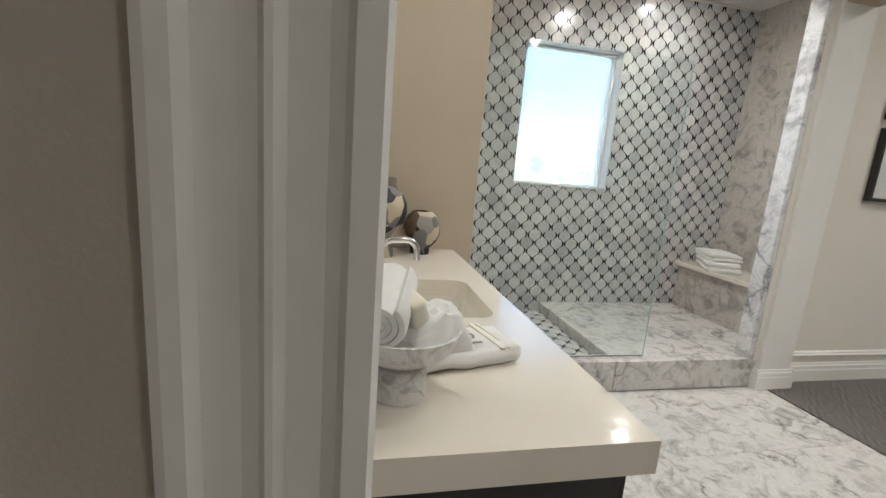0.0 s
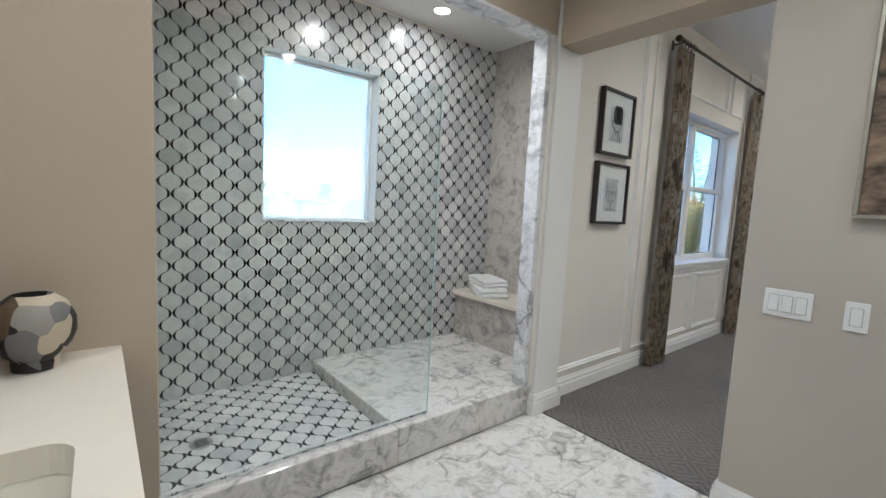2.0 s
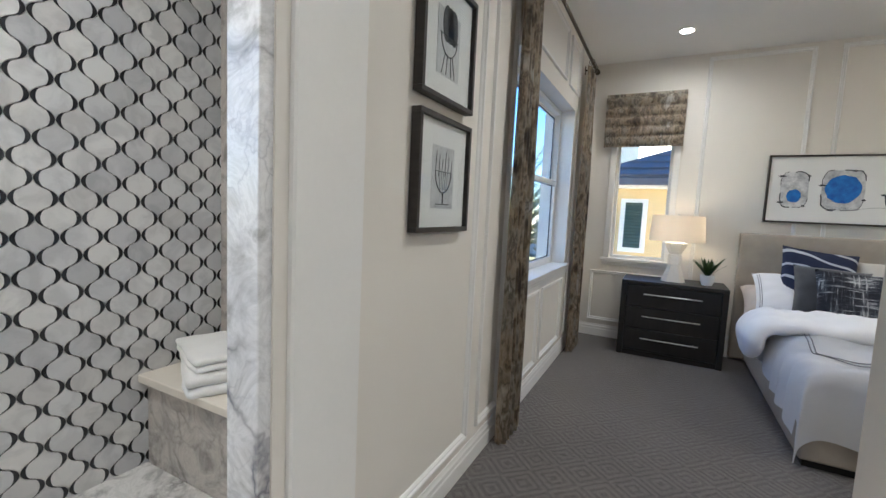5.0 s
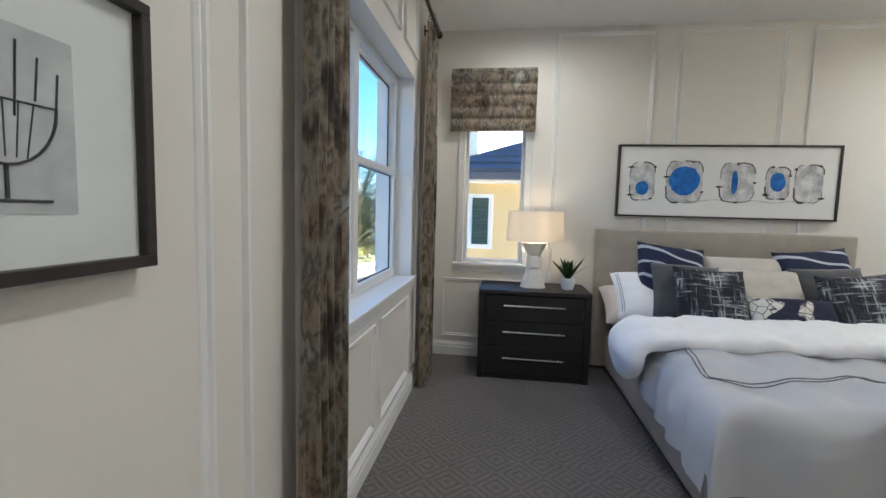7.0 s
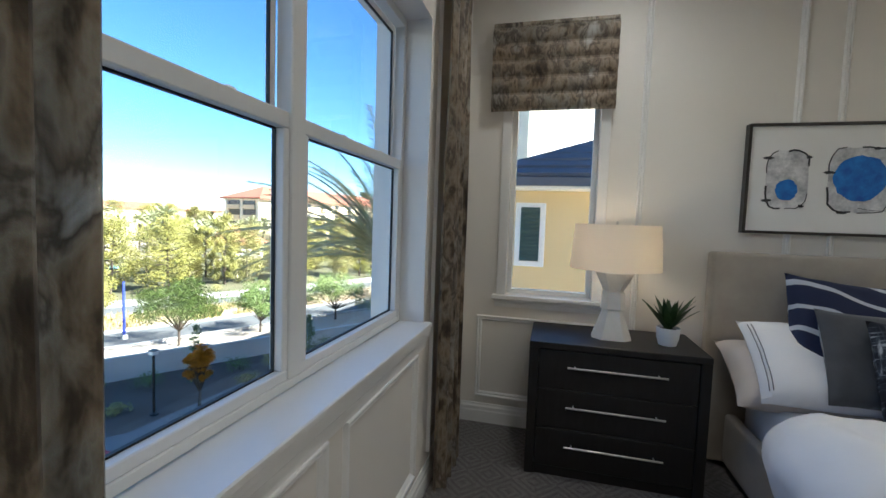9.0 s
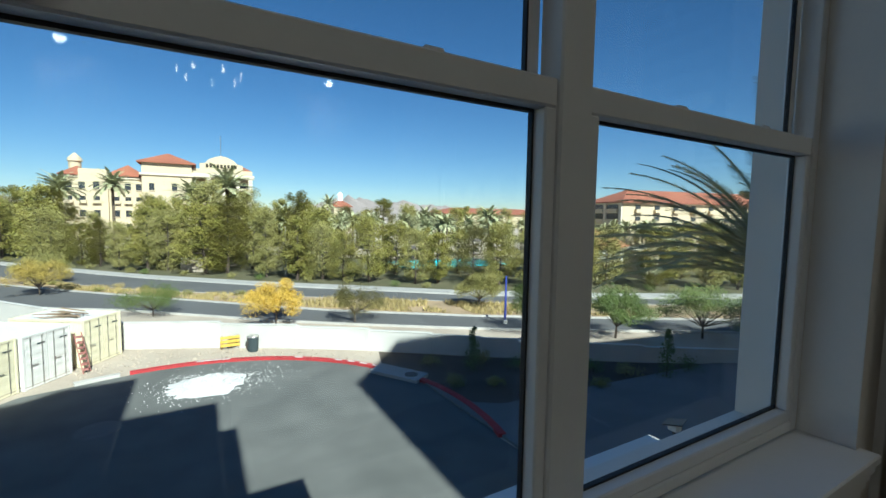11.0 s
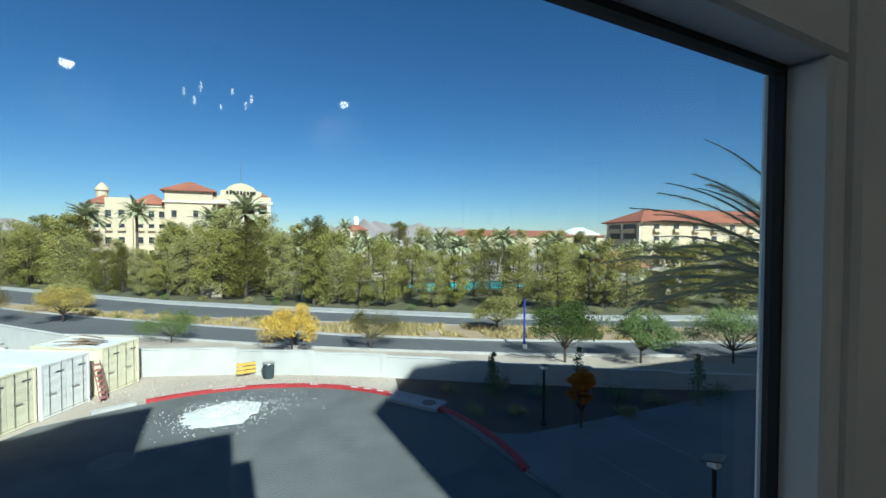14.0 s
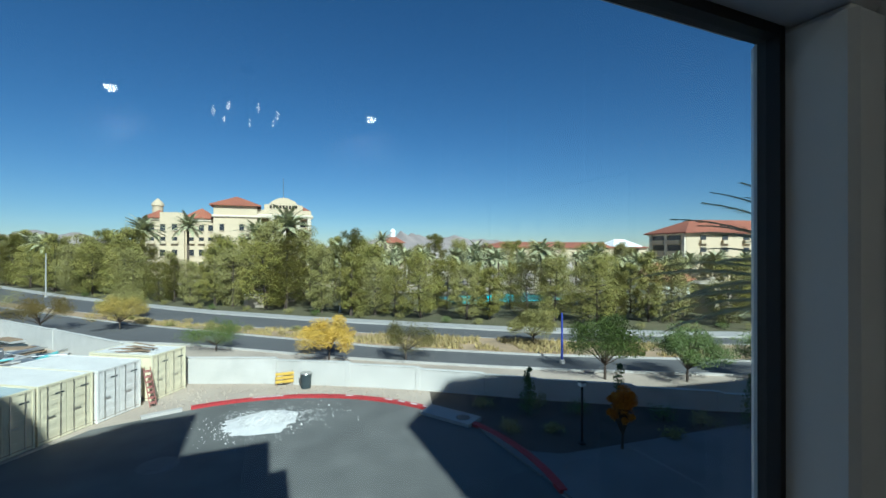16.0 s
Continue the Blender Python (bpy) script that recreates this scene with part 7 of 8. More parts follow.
for x, y in ((-12.8, 30.8), (-12.3, 28.9)):
    c = thing("traffic_cone", (x, y, G), "orange traffic cone with a white band", "cone", "traffic cones")
    part("body", bm_lathe([(0.15, G + 0.03), (0.03, G + 0.72), (0.01, G + 0.725)], 16, x, y), SAFETY, c, smooth=True)
    part("foot", bm_box(x - 0.2, y - 0.2, G, x + 0.2, y + 0.2, G + 0.03, 0.01), SAFETY, c)
    part("band", bm_lathe([(0.096, G + 0.38), (0.073, G + 0.52)], 16, x, y), CHALK, c)
bin_ = thing("rubbish_bin", (7.6, 29.9, G), "dark round rubbish bin on the dirt bank", "bin")
part("barrel", bm_lathe([(0.27, G), (0.30, G + 0.03), (0.33, G + 0.85), (0.36, G + 0.88), (0.36, G + 0.93), (0.30, G + 0.94), (0.28, G + 0.1)], 24, 7.6, 29.9), BIN_GREEN, bin_, smooth=True)
part("rim", bm_lathe([(0.365, G + 0.90), (0.375, G + 0.92), (0.365, G + 0.945)], 24, 7.6, 29.9), STEEL, bin_, smooth=True)
board = thing("barricade_sign", (6.4, 31.0, G), "small yellow barricade board in front of the wall", "sign")
for k in range(3):
    part("board", bm_box(5.85, 30.85, G + 0.18 + k * 0.24, 6.95, 30.9, G + 0.36 + k * 0.24, 0.01), SIGN_YELLOW, board)
for x in (5.95, 6.85):
    part("leg", bm_box(x - 0.03, 30.9, G, x + 0.03, 30.96, G + 0.9), PLYWOOD, board)

# ---- posts and lamps ----
def lantern_post(x, y, h, label, panel):
    ob = thing("street_lamp", (x, y, G), label, "lamp post", "yard lamps")
    part("foot", bm_lathe([(0.16, G), (0.16, G + 0.06), (0.07, G + 0.12)], 16, x, y), BLACK_METAL, ob)
    part("post", bm_tube([(x, y, G), (x, y, G + h)], 0.055, 10), BLACK_METAL, ob)
    part("lantern", bm_box(x - 0.13, y - 0.13, G + h, x + 0.13, y + 0.13, G + h + 0.16, 0.01), TRIM_WHITE, ob, "white lantern box")
    if panel:
        bm = bm_box(-0.36, -0.26, 0, 0.36, 0.26, 0.03, 0.005)
        bmesh.ops.transform(bm, matrix=pose(x, y, G + h + 0.22, -12, 6, 20), verts=bm.verts)
        part("solar_panel", bm, BLACK_METAL, ob, "dark solar panel")
    else:
        part("cap", bm_box(x - 0.15, y - 0.15, G + h + 0.16, x + 0.15, y + 0.15, G + h + 0.19), BLACK_METAL, ob)


lantern_post(18.1, 17.2, 2.55, "black post lamp with a square white lantern", False)
lantern_post(16.7, 8.8, 2.4, "black post lamp with a tilted solar panel", True)
for x, y, h, r, mt, lab in ((14.9, 61.8, 6.75, 0.11, CONCRETE, "plain grey street pole beside the road"), (-30.7, 100.5, 7.9, 0.13, CONCRETE, "plain grey street pole far along the road"), (25.9, 28.4, 3.8, 0.10, POST_BLUE, "slim blue post beside the road")):
    p = thing("street_pole", (x, y, G), lab, "pole", "street poles")
    part("shaft", bm_tube([(x, y, G), (x, y, G + h)], [r, r * 0.7], 10), mt, p)
    part("foot", bm_lathe([(r * 2, G), (r * 2, G + 0.25), (r, G + 0.3)], 12, x, y), CONCRETE, p)

# ---- plants ----
def leaf_cloud(bm, centre, size, count, leaf_len, r, flat=1.0):
    """Leaves scattered through a lumpy cloud."""
    for _ in range(count):
        d = Vector((r.gauss(0, 1), r.gauss(0, 1), r.gauss(0, 1))).normalized() * (r.random() ** 0.45)
        c = Vector(centre) + Vector((d.x * size, d.y * size, d.z * size * flat))
        a = Vector((r.gauss(0, 1), r.gauss(0, 1), r.gauss(0, 1))).normalized()
        b = a.orthogonal().normalized()
        l, w = leaf_len * r.uniform(0.6, 1.3), leaf_len * r.uniform(0.25, 0.5)
        bm.faces.new([bm.verts.new(c + a * l * i + b * w * j) for i, j in ((-0.5, 0), (0, 0.5), (0.5, 0), (0, -0.5))])


def tree_mesh(seed, height, spread, kind):
    """Trunk with limbs, and a crown of leaf clumps, for a tree that stands at the origin."""
    r = random.Random(seed)
    wood, crown = bmesh.new(), bmesh.new()
    lean = r.uniform(-0.05, 0.05) * height
    fork = height * (0.14 if kind == "pine" else 0.22)
    top = Vector((lean, r.uniform(-0.04, 0.04) * height, height * 0.9))
    n_stems = 1 if kind == "pine" else r.choice((2, 3, 3))
    bm_tube([(0, 0, -0.1), (lean * 0.1, 0, fork * 0.5), (lean * 0.3, 0, fork)], [height * 0.025, height * 0.02, height * 0.017], 7, wood)
    limbs = 26 if kind == "pine" else 24
    for k in range(limbs):
        s = (k + r.random()) / limbs
        a = k * 2.4 + r.uniform(-0.5, 0.5)
        if kind == "pine":
            z = fork * 0.75 + (height - fork * 0.8) * s
            reach = spread * (0.45 + 0.75 * math.sin(math.pi * min(1, 0.22 + 0.72 * s))) * r.uniform(0.55, 1.0) * 0.62
            root = Vector((lean * z / height, 0, z - reach * 0.25))
            tip = root + Vector((math.cos(a) * reach, math.sin(a) * reach, reach * r.uniform(0.15, 0.5)))
        else:
            root = Vector((lean * 0.3, 0, fork))
            reach = spread * r.uniform(0.3, 1.0)
            tip = Vector((math.cos(a) * reach, math.sin(a) * reach, fork + (height - fork) * (1 - 0.62 * (reach / spread) ** 2) * r.uniform(0.55, 1.0)))
        mid = root.lerp(tip, 0.5) + Vector((0, 0, -0.03 * height if kind == "pine" else 0.03 * height))
        bm_tube([root, mid, tip], [height * 0.009, height * 0.006, height * 0.002], 5, wood)
        size = spread * (0.30 if kind == "pine" else 0.30) * r.uniform(0.7, 1.25)
        leaf_cloud(crown, tip, size * 1.12, 230 if kind == "pine" else 330, height * (0.026 if kind == "pine" else 0.040), r, 0.8)
        leaf_cloud(crown, mid.lerp(tip, 0.5), size * 0.9, 100, height * 0.03, r, 0.85)
    if kind == "pine":
        bm_tube([(lean * 0.3, 0, fork), top], [height * 0.016, height * 0.004], 6, wood)
        leaf_cloud(crown, top + Vector((0, 0, height * 0.04)), spread * 0.24, 140, height * 0.03, r, 1.3)
    return wood, crown


def plant_tree(name, seed, height, spread, kind, material, label, category="tree", group=""):
    ob = thing(name, (0, 0, 0), label, category, group)
    wood, crown = tree_mesh(seed, height, spread, kind)
    for nm, bm, mt in (("trunk", wood, BARK), ("crown", crown, material)):
        p = part(nm, bm, mt)
        p.parent = ob
    return ob


def palm_tree(name, seed, height, reach, fronds, leaflets, label, group="", trunk=0.24, width=0.05, droop=1.6, blade=0.17, bend=0.075):
    """A date palm: ringed trunk, arching fronds of narrow leaflets."""
    r = random.Random(seed)
    ob = thing(name, (0, 0, 0), label, "palm tree", group)
    prof = []
    n = 26
    for k in range(n):
        s = k / (n - 1)
        prof.append((trunk * (1.05 - 0.15 * s + (0.12 * max(0, s - 0.88) / 0.12)) * (1 + 0.06 * (k % 2)), height * s))
    p = part("trunk", bm_lathe(prof, 14), PALM_BARK)
    p.parent = ob
    crown = bmesh.new()
    for f in range(fronds):
        a = f * 2.399 + r.uniform(-0.2, 0.2)
        up = 1.42 - droop * (f / fronds) ** 0.9 + r.uniform(-0.12, 0.12)
        ln = reach * r.uniform(0.85, 1.1)
        out = Vector((math.cos(a), math.sin(a), 0))
        pts = []
        pos, ang = Vector((0, 0, height * 0.985)), up
        for k in range(13):
            pts.append(pos.copy())
            pos = pos + (out * math.cos(ang) + Vector((0, 0, math.sin(ang)))) * ln / 12
            ang -= bend + 0.03 * k / 12
        bm_tube(pts, [0.03 * reach / 3 * (1 - k / 14) + 0.004 for k in range(13)], 4, crown)
        side = Vector((-math.sin(a), math.cos(a), 0))
        for k in range(leaflets):
            s = 0.14 + 0.86 * k / leaflets
            q = s * 12
            i = min(int(q), 11)
            c = pts[i].lerp(pts[i + 1], q - i)
            d = (pts[i + 1] - pts[i]).normalized()
            l = blade * reach * (math.sin(math.pi * min(0.94, 0.25 + 0.72 * s)) + 0.15)
            for sg in (1, -1):
                v = (side * sg * 0.8 + d * 0.62 + Vector((0, 0, 0.18 - 0.35 * r.random()))).normalized()
                w = d.cross(v).normalized().cross(v) * width * 0.5
                tip = c + v * l * r.uniform(0.85, 1.1) - Vector((0, 0, l * 0.12))
                crown.faces.new([crown.verts.new(x) for x in (c - w, c + v * l * 0.5 - w * 0.9, tip, c + v * l * 0.5 + w * 0.9, c + w)])
    p = part("crown", crown, PALM_LEAF)
    p.parent = ob
    return ob


def spread_copies(models, spots):
    """Sets each model once and copies it to the rest of its spots."""
    used = set()
    for k, (i, x, y, s, a) in enumerate(spots):
        wide = s * (0.85 + 0.45 * ((k * 0.618) % 1.0))
        m = pose(x, y, G, 0, 0, a) @ Matrix.Diagonal((wide, wide, s, 1))
        if i not in used:
            used.add(i)
            models[i].matrix_basis = m
        else:
            ob = copy_thing(models[i], m)
            ob.matrix_basis = m


rt = random.Random(21)
pines = [plant_tree("pine_tree", 30 + k, 9.5 + 0.7 * k, 4.4 - 0.18 * k, "pine", PINE if k % 3 else OLIVE, "bushy olive-green pine tree beyond the road", "tree", "pine belt") for k in range(5)]
spots = []
for k in range(44):
    x = -62 + 3.2 * k + rt.uniform(-1.2, 1.2)
    spots.append((k % 5, x, poly_at(FAR_B, x) + 6.0 + rt.uniform(0, 4.5), rt.uniform(0.62, 0.98) * (0.8 if x > 16 else 1.0) * (0.78 if -14 < x < -3 else 1.0), rt.uniform(0, 360)))
for k in range(46):
    x = -70 + 3.6 * k + rt.uniform(-1.5, 1.5)
    low = 0.66 if x > 20 else 0.62 if -16 < x < -3.5 else 1.0
    spots.append(((k * 2 + 1) % 5, x, poly_at(FAR_B, x) + 14 + rt.uniform(0, 7), rt.uniform(0.78, 1.12) * low, rt.uniform(0, 360)))
for k in range(34):
    x = -190 + 4.0 * k + rt.uniform(-2, 2)
    spots.append((k % 5, x, poly_at(FAR_B, x) + 9 + rt.uniform(0, 30), rt.uniform(0.75, 1.1), rt.uniform(0, 360)))
for k in range(44):
    x = -110 + 5.6 * k + rt.uniform(-2, 2)
    if -22 < x < -5:
        continue
    spots.append(((k * 3 + 2) % 5, x, max(poly_at(FAR_B, x) + 26, 62) + (48 if x > 20 else 0) + rt.uniform(0, 14), rt.uniform(0.85, 1.08), rt.uniform(0, 360)))
for k in range(44):
    a, d = radians(rt.uniform(-42, -27)), rt.uniform(215, 330)
    spots.append((k % 5, d * math.sin(a), d * math.cos(a), rt.uniform(0.7, 1.15), rt.uniform(0, 360)))
spread_copies(pines, spots)
palms = [palm_tree("palm_tree", 60 + k, 8.2 + 0.5 * k, 3.5, 40, 16, "feather-crowned date palm rising above the pine belt", "far palms", 0.22, 0.16) for k in range(3)]
spots = []
for k in range(72):
    x = 14 + 1.45 * k + rt.uniform(-1.2, 1.2)
    spots.append((k % 3, x, max(96 - 0.35 * (x - 14), 62) + rt.uniform(-18, 18), rt.uniform(0.72, 0.92) * (1.0 if x < 62 else 0.82), rt.uniform(0, 360)))
for x, y, s in ((-22, 128, 1.525), (-13, 132, 1.586), (4, 112, 1.464), (9.5, 88, 1.5616), (-48, 140, 1.1), (-60, 150, 1.1), (-38, 120, 1.05), (-80, 160, 1.1), (-70, 165, 1.15), (44, 150, 1.3), (60, 62, 0.74), (66, 58, 0.7), (52, 48, 0.66), (84, 72, 0.72)):
    spots.append((rt.randrange(3), x, y, s, rt.uniform(0, 360)))
spread_copies(palms, spots)
near_palm = palm_tree("palm_tree", 77, 7.3, 4.2, 64, 104, "tall date palm with arching grey-green fronds near the window", "", 0.20, 0.013, 1.15, 0.11, 0.064)
near_palm.matrix_basis = pose(15.35, 5.95, G, 0, 0, 40)

for nm, seed, h, sp, mt, lab, x, y in (
        ("tree", 91, 3.5, 2.3, GOLD, "small tree with bright golden autumn leaves", 9.9, 36.3),
        ("tree", 92, 2.4, 2.7, GREEN, "low green shrub tree on the median", 1.5, 42.9),
        ("tree", 93, 3.2, 2.1, OLIVE, "sparse dusty young tree beside the road", 15.4, 34.0),
        ("tree", 94, 4.2, 2.4, GREEN, "full green street tree behind the wall", 26.0, 24.1),
        ("tree", 95, 3.7, 2.3, GREEN, "green multi-stem street tree behind the wall", 30.5, 21.6),
        ("tree", 96, 3.9, 2.8, GREEN, "dark green street tree behind the wall", 36.0, 18.6),
        ("tree", 97, 3.6, 2.4, OLIVE, "dusty tree on the median", -10.5, 66.0),
        ("tree", 98, 3.4, 2.6, YELLOW_OLIVE, "yellowing young tree beside the road", -9.0, 58.0),
        ("tree", 99, 4.6, 4.0, OLIVE, "broad dusty tree beside the road", -27.2, 71.6),
        ("tree", 103, 4.8, 4.2, OLIVE, "broad dusty tree beside the yard wall", -45.5, 86.3),
        ("tree", 104, 3.8, 3.0, YELLOW_OLIVE, "thin yellowing tree beside the yard wall", -16.2, 59.5),
        ("tree", 100, 4.8, 3.8, OLIVE, "broad dusty tree beside the yard wall", -38.3, 84.2),
        ("tree", 101, 3.6, 2.0, OLIVE, "thin young tree on the median", 27.4, 34.2),
        ("tree", 102, 3.1, 0.62, ORANGE, "slender sapling with orange autumn leaves", 19.2, 16.0)):
    t = plant_tree(nm, seed, h, sp, "round", mt, lab)
    t.matrix_basis = pose(x, y, G, 0, 0, seed * 37)


def shrub(name, x, y, w, h, seed, material, label, category="shrub"):
    r = random.Random(seed)
    ob = thing(name, (x, y, G), label, category, "bank shrubs")
    bm = bmesh.new()
    if h > w * 1.4:
        for k in range(12):
            s = k / 11
            leaf_cloud(bm, (x + r.uniform(-0.1, 0.1), y, G + 0.25 + (h - 0.4) * s), w * 0.5 * (1.05 - 0.8 * s), 70, 0.16, r, 0.9)
    else:
        for k in range(8):
            leaf_cloud(bm, (x + r.uniform(-0.3, 0.3) * w, y + r.uniform(-0.3, 0.3) * w, G + h * r.uniform(0.3, 0.65)), w * 0.32, 60, 0.12, r, 0.8)
    part("foliage", bm, material, ob)
    part("stem", bm_tube([(x, y, G - 0.05), (x, y, G + h * 0.5)], 0.03, 6), BARK, ob)


for k, (x, y, w, h, mt) in enumerate(((17.8, 20.9, 1.1, 2.5, GREEN), (21.6, 18.5, 1.3, 2.9, GREEN), (26.5, 15.2, 1.2, 2.7, GREEN), (23.6, 17.6, 1.6, 0.9, GREEN), (16.2, 22.6, 1.2, 0.7, OLIVE), (15.9, 19.6, 1.3, 0.6, OLIVE), (20.2, 19.8, 1.4, 0.9, GREEN), (24.8, 16.4, 1.5, 0.8, OLIVE), (19.0, 21.6, 1.2, 0.8, OLIVE), (22.2, 16.0, 1.0, 0.6, OLIVE), (28.5, 15.2, 1.6, 1.0, GREEN), (17.6, 18.6, 0.9, 0.5, OLIVE))):
    shrub("shrub", x, y, w, h, 200 + k, mt, "dark conical evergreen on the shaded bank" if h > 2 else "low dusty shrub on the shaded bank")
for k in range(26):
    x = -30 + 4.2 * k + rt.uniform(-1.5, 1.5)
    shrub("shrub", x, poly_at(FAR_B, x) + 4.2 + rt.uniform(0, 1.6), 1.5, 0.9, 300 + k, (OLIVE, GREEN, OLIVE)[k % 3], "low clipped shrub beyond the far pavement")
for k in range(9):
    x = -9 + 2.2 * k + rt.uniform(-0.6, 0.6)
    shrub("shrub", x, (poly_at(NEAR_B, x) + poly_at(FAR_A, x)) / 2 + rt.uniform(-1.5, 2.5), 1.2, 0.7, 340 + k, DRY_GRASS if k % 2 else OLIVE, "low dry shrub on the gravel median")
# dry grass on the median
bm = bmesh.new()
for k in range(15000):
    x = rt.uniform(-12, 38)
    y0, y1 = poly_at(NEAR_B, x) + 0.5, poly_at(FAR_A, x) - 0.5
    y = rt.uniform(y0, y1)
    if noise.noise(Vector((x * 0.35, y * 0.35, 0))) < -0.12:
        continue
    h, a = rt.uniform(0.15, 0.5), rt.uniform(0, math.pi)
    dx, dy = 0.05 * math.cos(a), 0.05 * math.sin(a)
    lean = Vector((rt.uniform(-0.12, 0.12), rt.uniform(-0.12, 0.12), h))
    b = Vector((x, y, G + 0.12))
    bm.faces.new([bm.verts.new(p) for p in (b + Vector((-dx, -dy, 0)), b + Vector((dx, dy, 0)), b + lean)])
solid("dry_grass", bm, DRY_GRASS, "tufts of dry yellow grass on the median", "grass", kind="stuff")

# ---- buildings ----
def hip_roof(x0, y0, x1, y1, z0, z1, over, bm=None):
    """A hipped roof over a rectangle, with eaves."""
    bm = bm or bmesh.new()
    x0, y0, x1, y1 = x0 - over, y0 - over, x1 + over, y1 + over
    run = min(x1 - x0, y1 - y0) / 2
    lo = [bm.verts.new(c) for c in ((x0, y0, z0), (x1, y0, z0), (x1, y1, z0), (x0, y1, z0))]
    lo2 = [bm.verts.new((v.co.x, v.co.y, z0 - over * 0.25)) for v in lo]
    if x1 - x0 >= y1 - y0:
        ridge = [bm.verts.new((x0 + run, (y0 + y1) / 2, z1)), bm.verts.new((x1 - run + 0.01, (y0 + y1) / 2, z1))]
        faces = ((lo[0], lo[1], ridge[1], ridge[0]), (lo[1], lo[2], ridge[1]), (lo[2], lo[3], ridge[0], ridge[1]), (lo[3], lo[0], ridge[0]))
    else:
        ridge = [bm.verts.new(((x0 + x1) / 2, y0 + run, z1)), bm.verts.new(((x0 + x1) / 2, y1 - run + 0.01, z1))]
        faces = ((lo[0], lo[1], ridge[0]), (lo[1], lo[2], ridge[1], ridge[0]), (lo[2], lo[3], ridge[1]), (lo[3], lo[0], ridge[0], ridge[1]))
    for f in faces:
        bm.faces.new(f)
    for i in range(4):
        bm.faces.new((lo2[i], lo2[(i + 1) % 4], lo[(i + 1) % 4], lo[i]))
    bm.faces.new(list(reversed(lo2)))
    return bm


def far_window(parent, m, w, h, balcony=False):
    """A far window on a wall; local x along, z up, -y out."""
    win_ = part("window", bm_box(-w / 2, -0.15, 0, w / 2, 0.1, h), DARK_PANE_AND_RECESS)
    win_.parent = parent
    win_.matrix_basis = m
    s = part("sill", bm_box(-w / 2 - 0.15, -0.35, -0.2, w / 2 + 0.15, 0.0, 0), STUCCO_CREAM)
    s.parent = win_
    c = part("lintel", bm_box(-w / 2 - 0.15, -0.25, h, w / 2 + 0.15, 0.0, h + 0.2), STUCCO_CREAM)
    c.parent = win_
    if balcony:
        b = part("balcony", bm_box(-w / 2 - 0.3, -0.9, -0.2, w / 2 + 0.3, -0.16, 0.75), STUCCO_CREAM)
        b.parent = win_


hotel = thing("hotel", pose(0, 165, G, 0, 0, 0), "large cream stucco hotel with red clay roofs and columned balconies", "building")


def hpart(name, bm, material, label=""):
    p = part(name, bm, material, None, label)
    p.parent = hotel
    return p


# heights are above the ground here
hpart("wing", bm_box(-30, 4, 0, -9, 26, 19.2), STUCCO_CREAM)
hpart("wing", bm_box(-26, 2.4, 0, -19, 4, 21.0), STUCCO_CREAM)
hpart("wing", bm_box(-34, 14, 0, -30, 40, 16.5), STUCCO_CREAM)
hpart("tower", bm_box(-10, -2, 0, 3.4, 16, 23.6), STUCCO_CREAM)
hpart("front", bm_box(3.4, 6.5, 0, 21.2, 18, 23.0), STUCCO_CREAM)
hpart("roof", hip_roof(-10, -2, 3.4, 16, 23.8, 27.4, 1.2), CLAY_TILE, "red clay tile roof")
hpart("roof", hip_roof(-30, 4, -24, 12, 19.3, 22.0, 1.0), CLAY_TILE)
hpart("roof", hip_roof(-19, 4, -10, 14, 19.4, 23.2, 1.0), CLAY_TILE)
hpart("roof", hip_roof(14, 7, 21.2, 18, 23.2, 26.0, 0.8), CLAY_TILE)
hpart("cornice", bm_box(-10.6, -2.6, 19.6, 4.0, 16.4, 20.3, 0.15), STUCCO_PALE)
hpart("cornice", bm_box(-30.5, 3.5, 18.3, -8.8, 26.4, 19.0, 0.15), STUCCO_PALE)
hpart("turret", bm_lathe([(1.6, 19.2), (1.6, 23.5), (2.0, 23.6), (1.7, 24.6), (0.8, 25.6), (0.1, 26.2)], 14, -28, 10), STUCCO_CREAM)
hpart("cornice", bm_box(3.2, -1.6, 19.8, 22.0, 6.5, 21.0, 0.15), STUCCO_PALE)
hpart("parapet", bm_box(3.6, -1.2, 21.0, 21.4, 6.4, 22.6), STUCCO_CREAM)
ped = [(5.6, 22.6), (5.6, 24.4), (7.2, 24.6), (8.2, 25.8), (10.4, 26.8), (12.0, 27.1), (13.6, 26.8), (15.8, 25.8), (16.8, 24.6), (18.4, 24.4), (18.4, 22.6)]
mped = Matrix(((1, 0, 0, 0), (0, 0, -1, 0), (0, 1, 0, 0), (0, 0, 0, 1)))
hpart("pediment", bm_prism(ped, -0.2, 1.2, mped), STUCCO_CREAM)
hpart("flagpole", bm_tube([(11.9, 0, 27.0), (11.9, 0, 34)], 0.12, 6), STEEL)
for k in range(9):
    hpart("sign_bar", bm_box(7.4 + k * 1.05, -1.45, 23.2, 8.1 + k * 1.05, -1.2, 24.3), BRONZE)
for z in (2.0, 6.4, 10.8, 15.2):
    hpart("balcony_slab", bm_box(3.6, -0.8, z, 21.2, 6.6, z + 0.5), STUCCO_CREAM)
    hpart("balcony_rail", bm_box(3.6, -0.8, z + 0.5, 21.2, -0.5, z + 1.5), STUCCO_CREAM)
    for x in (4.9, 9.0, 13.2, 17.4):
        hpart("balcony_door", bm_box(x, 6.3, z + 0.5, x + 2.6, 6.6, z + 3.6), DARK_PANE_AND_RECESS)
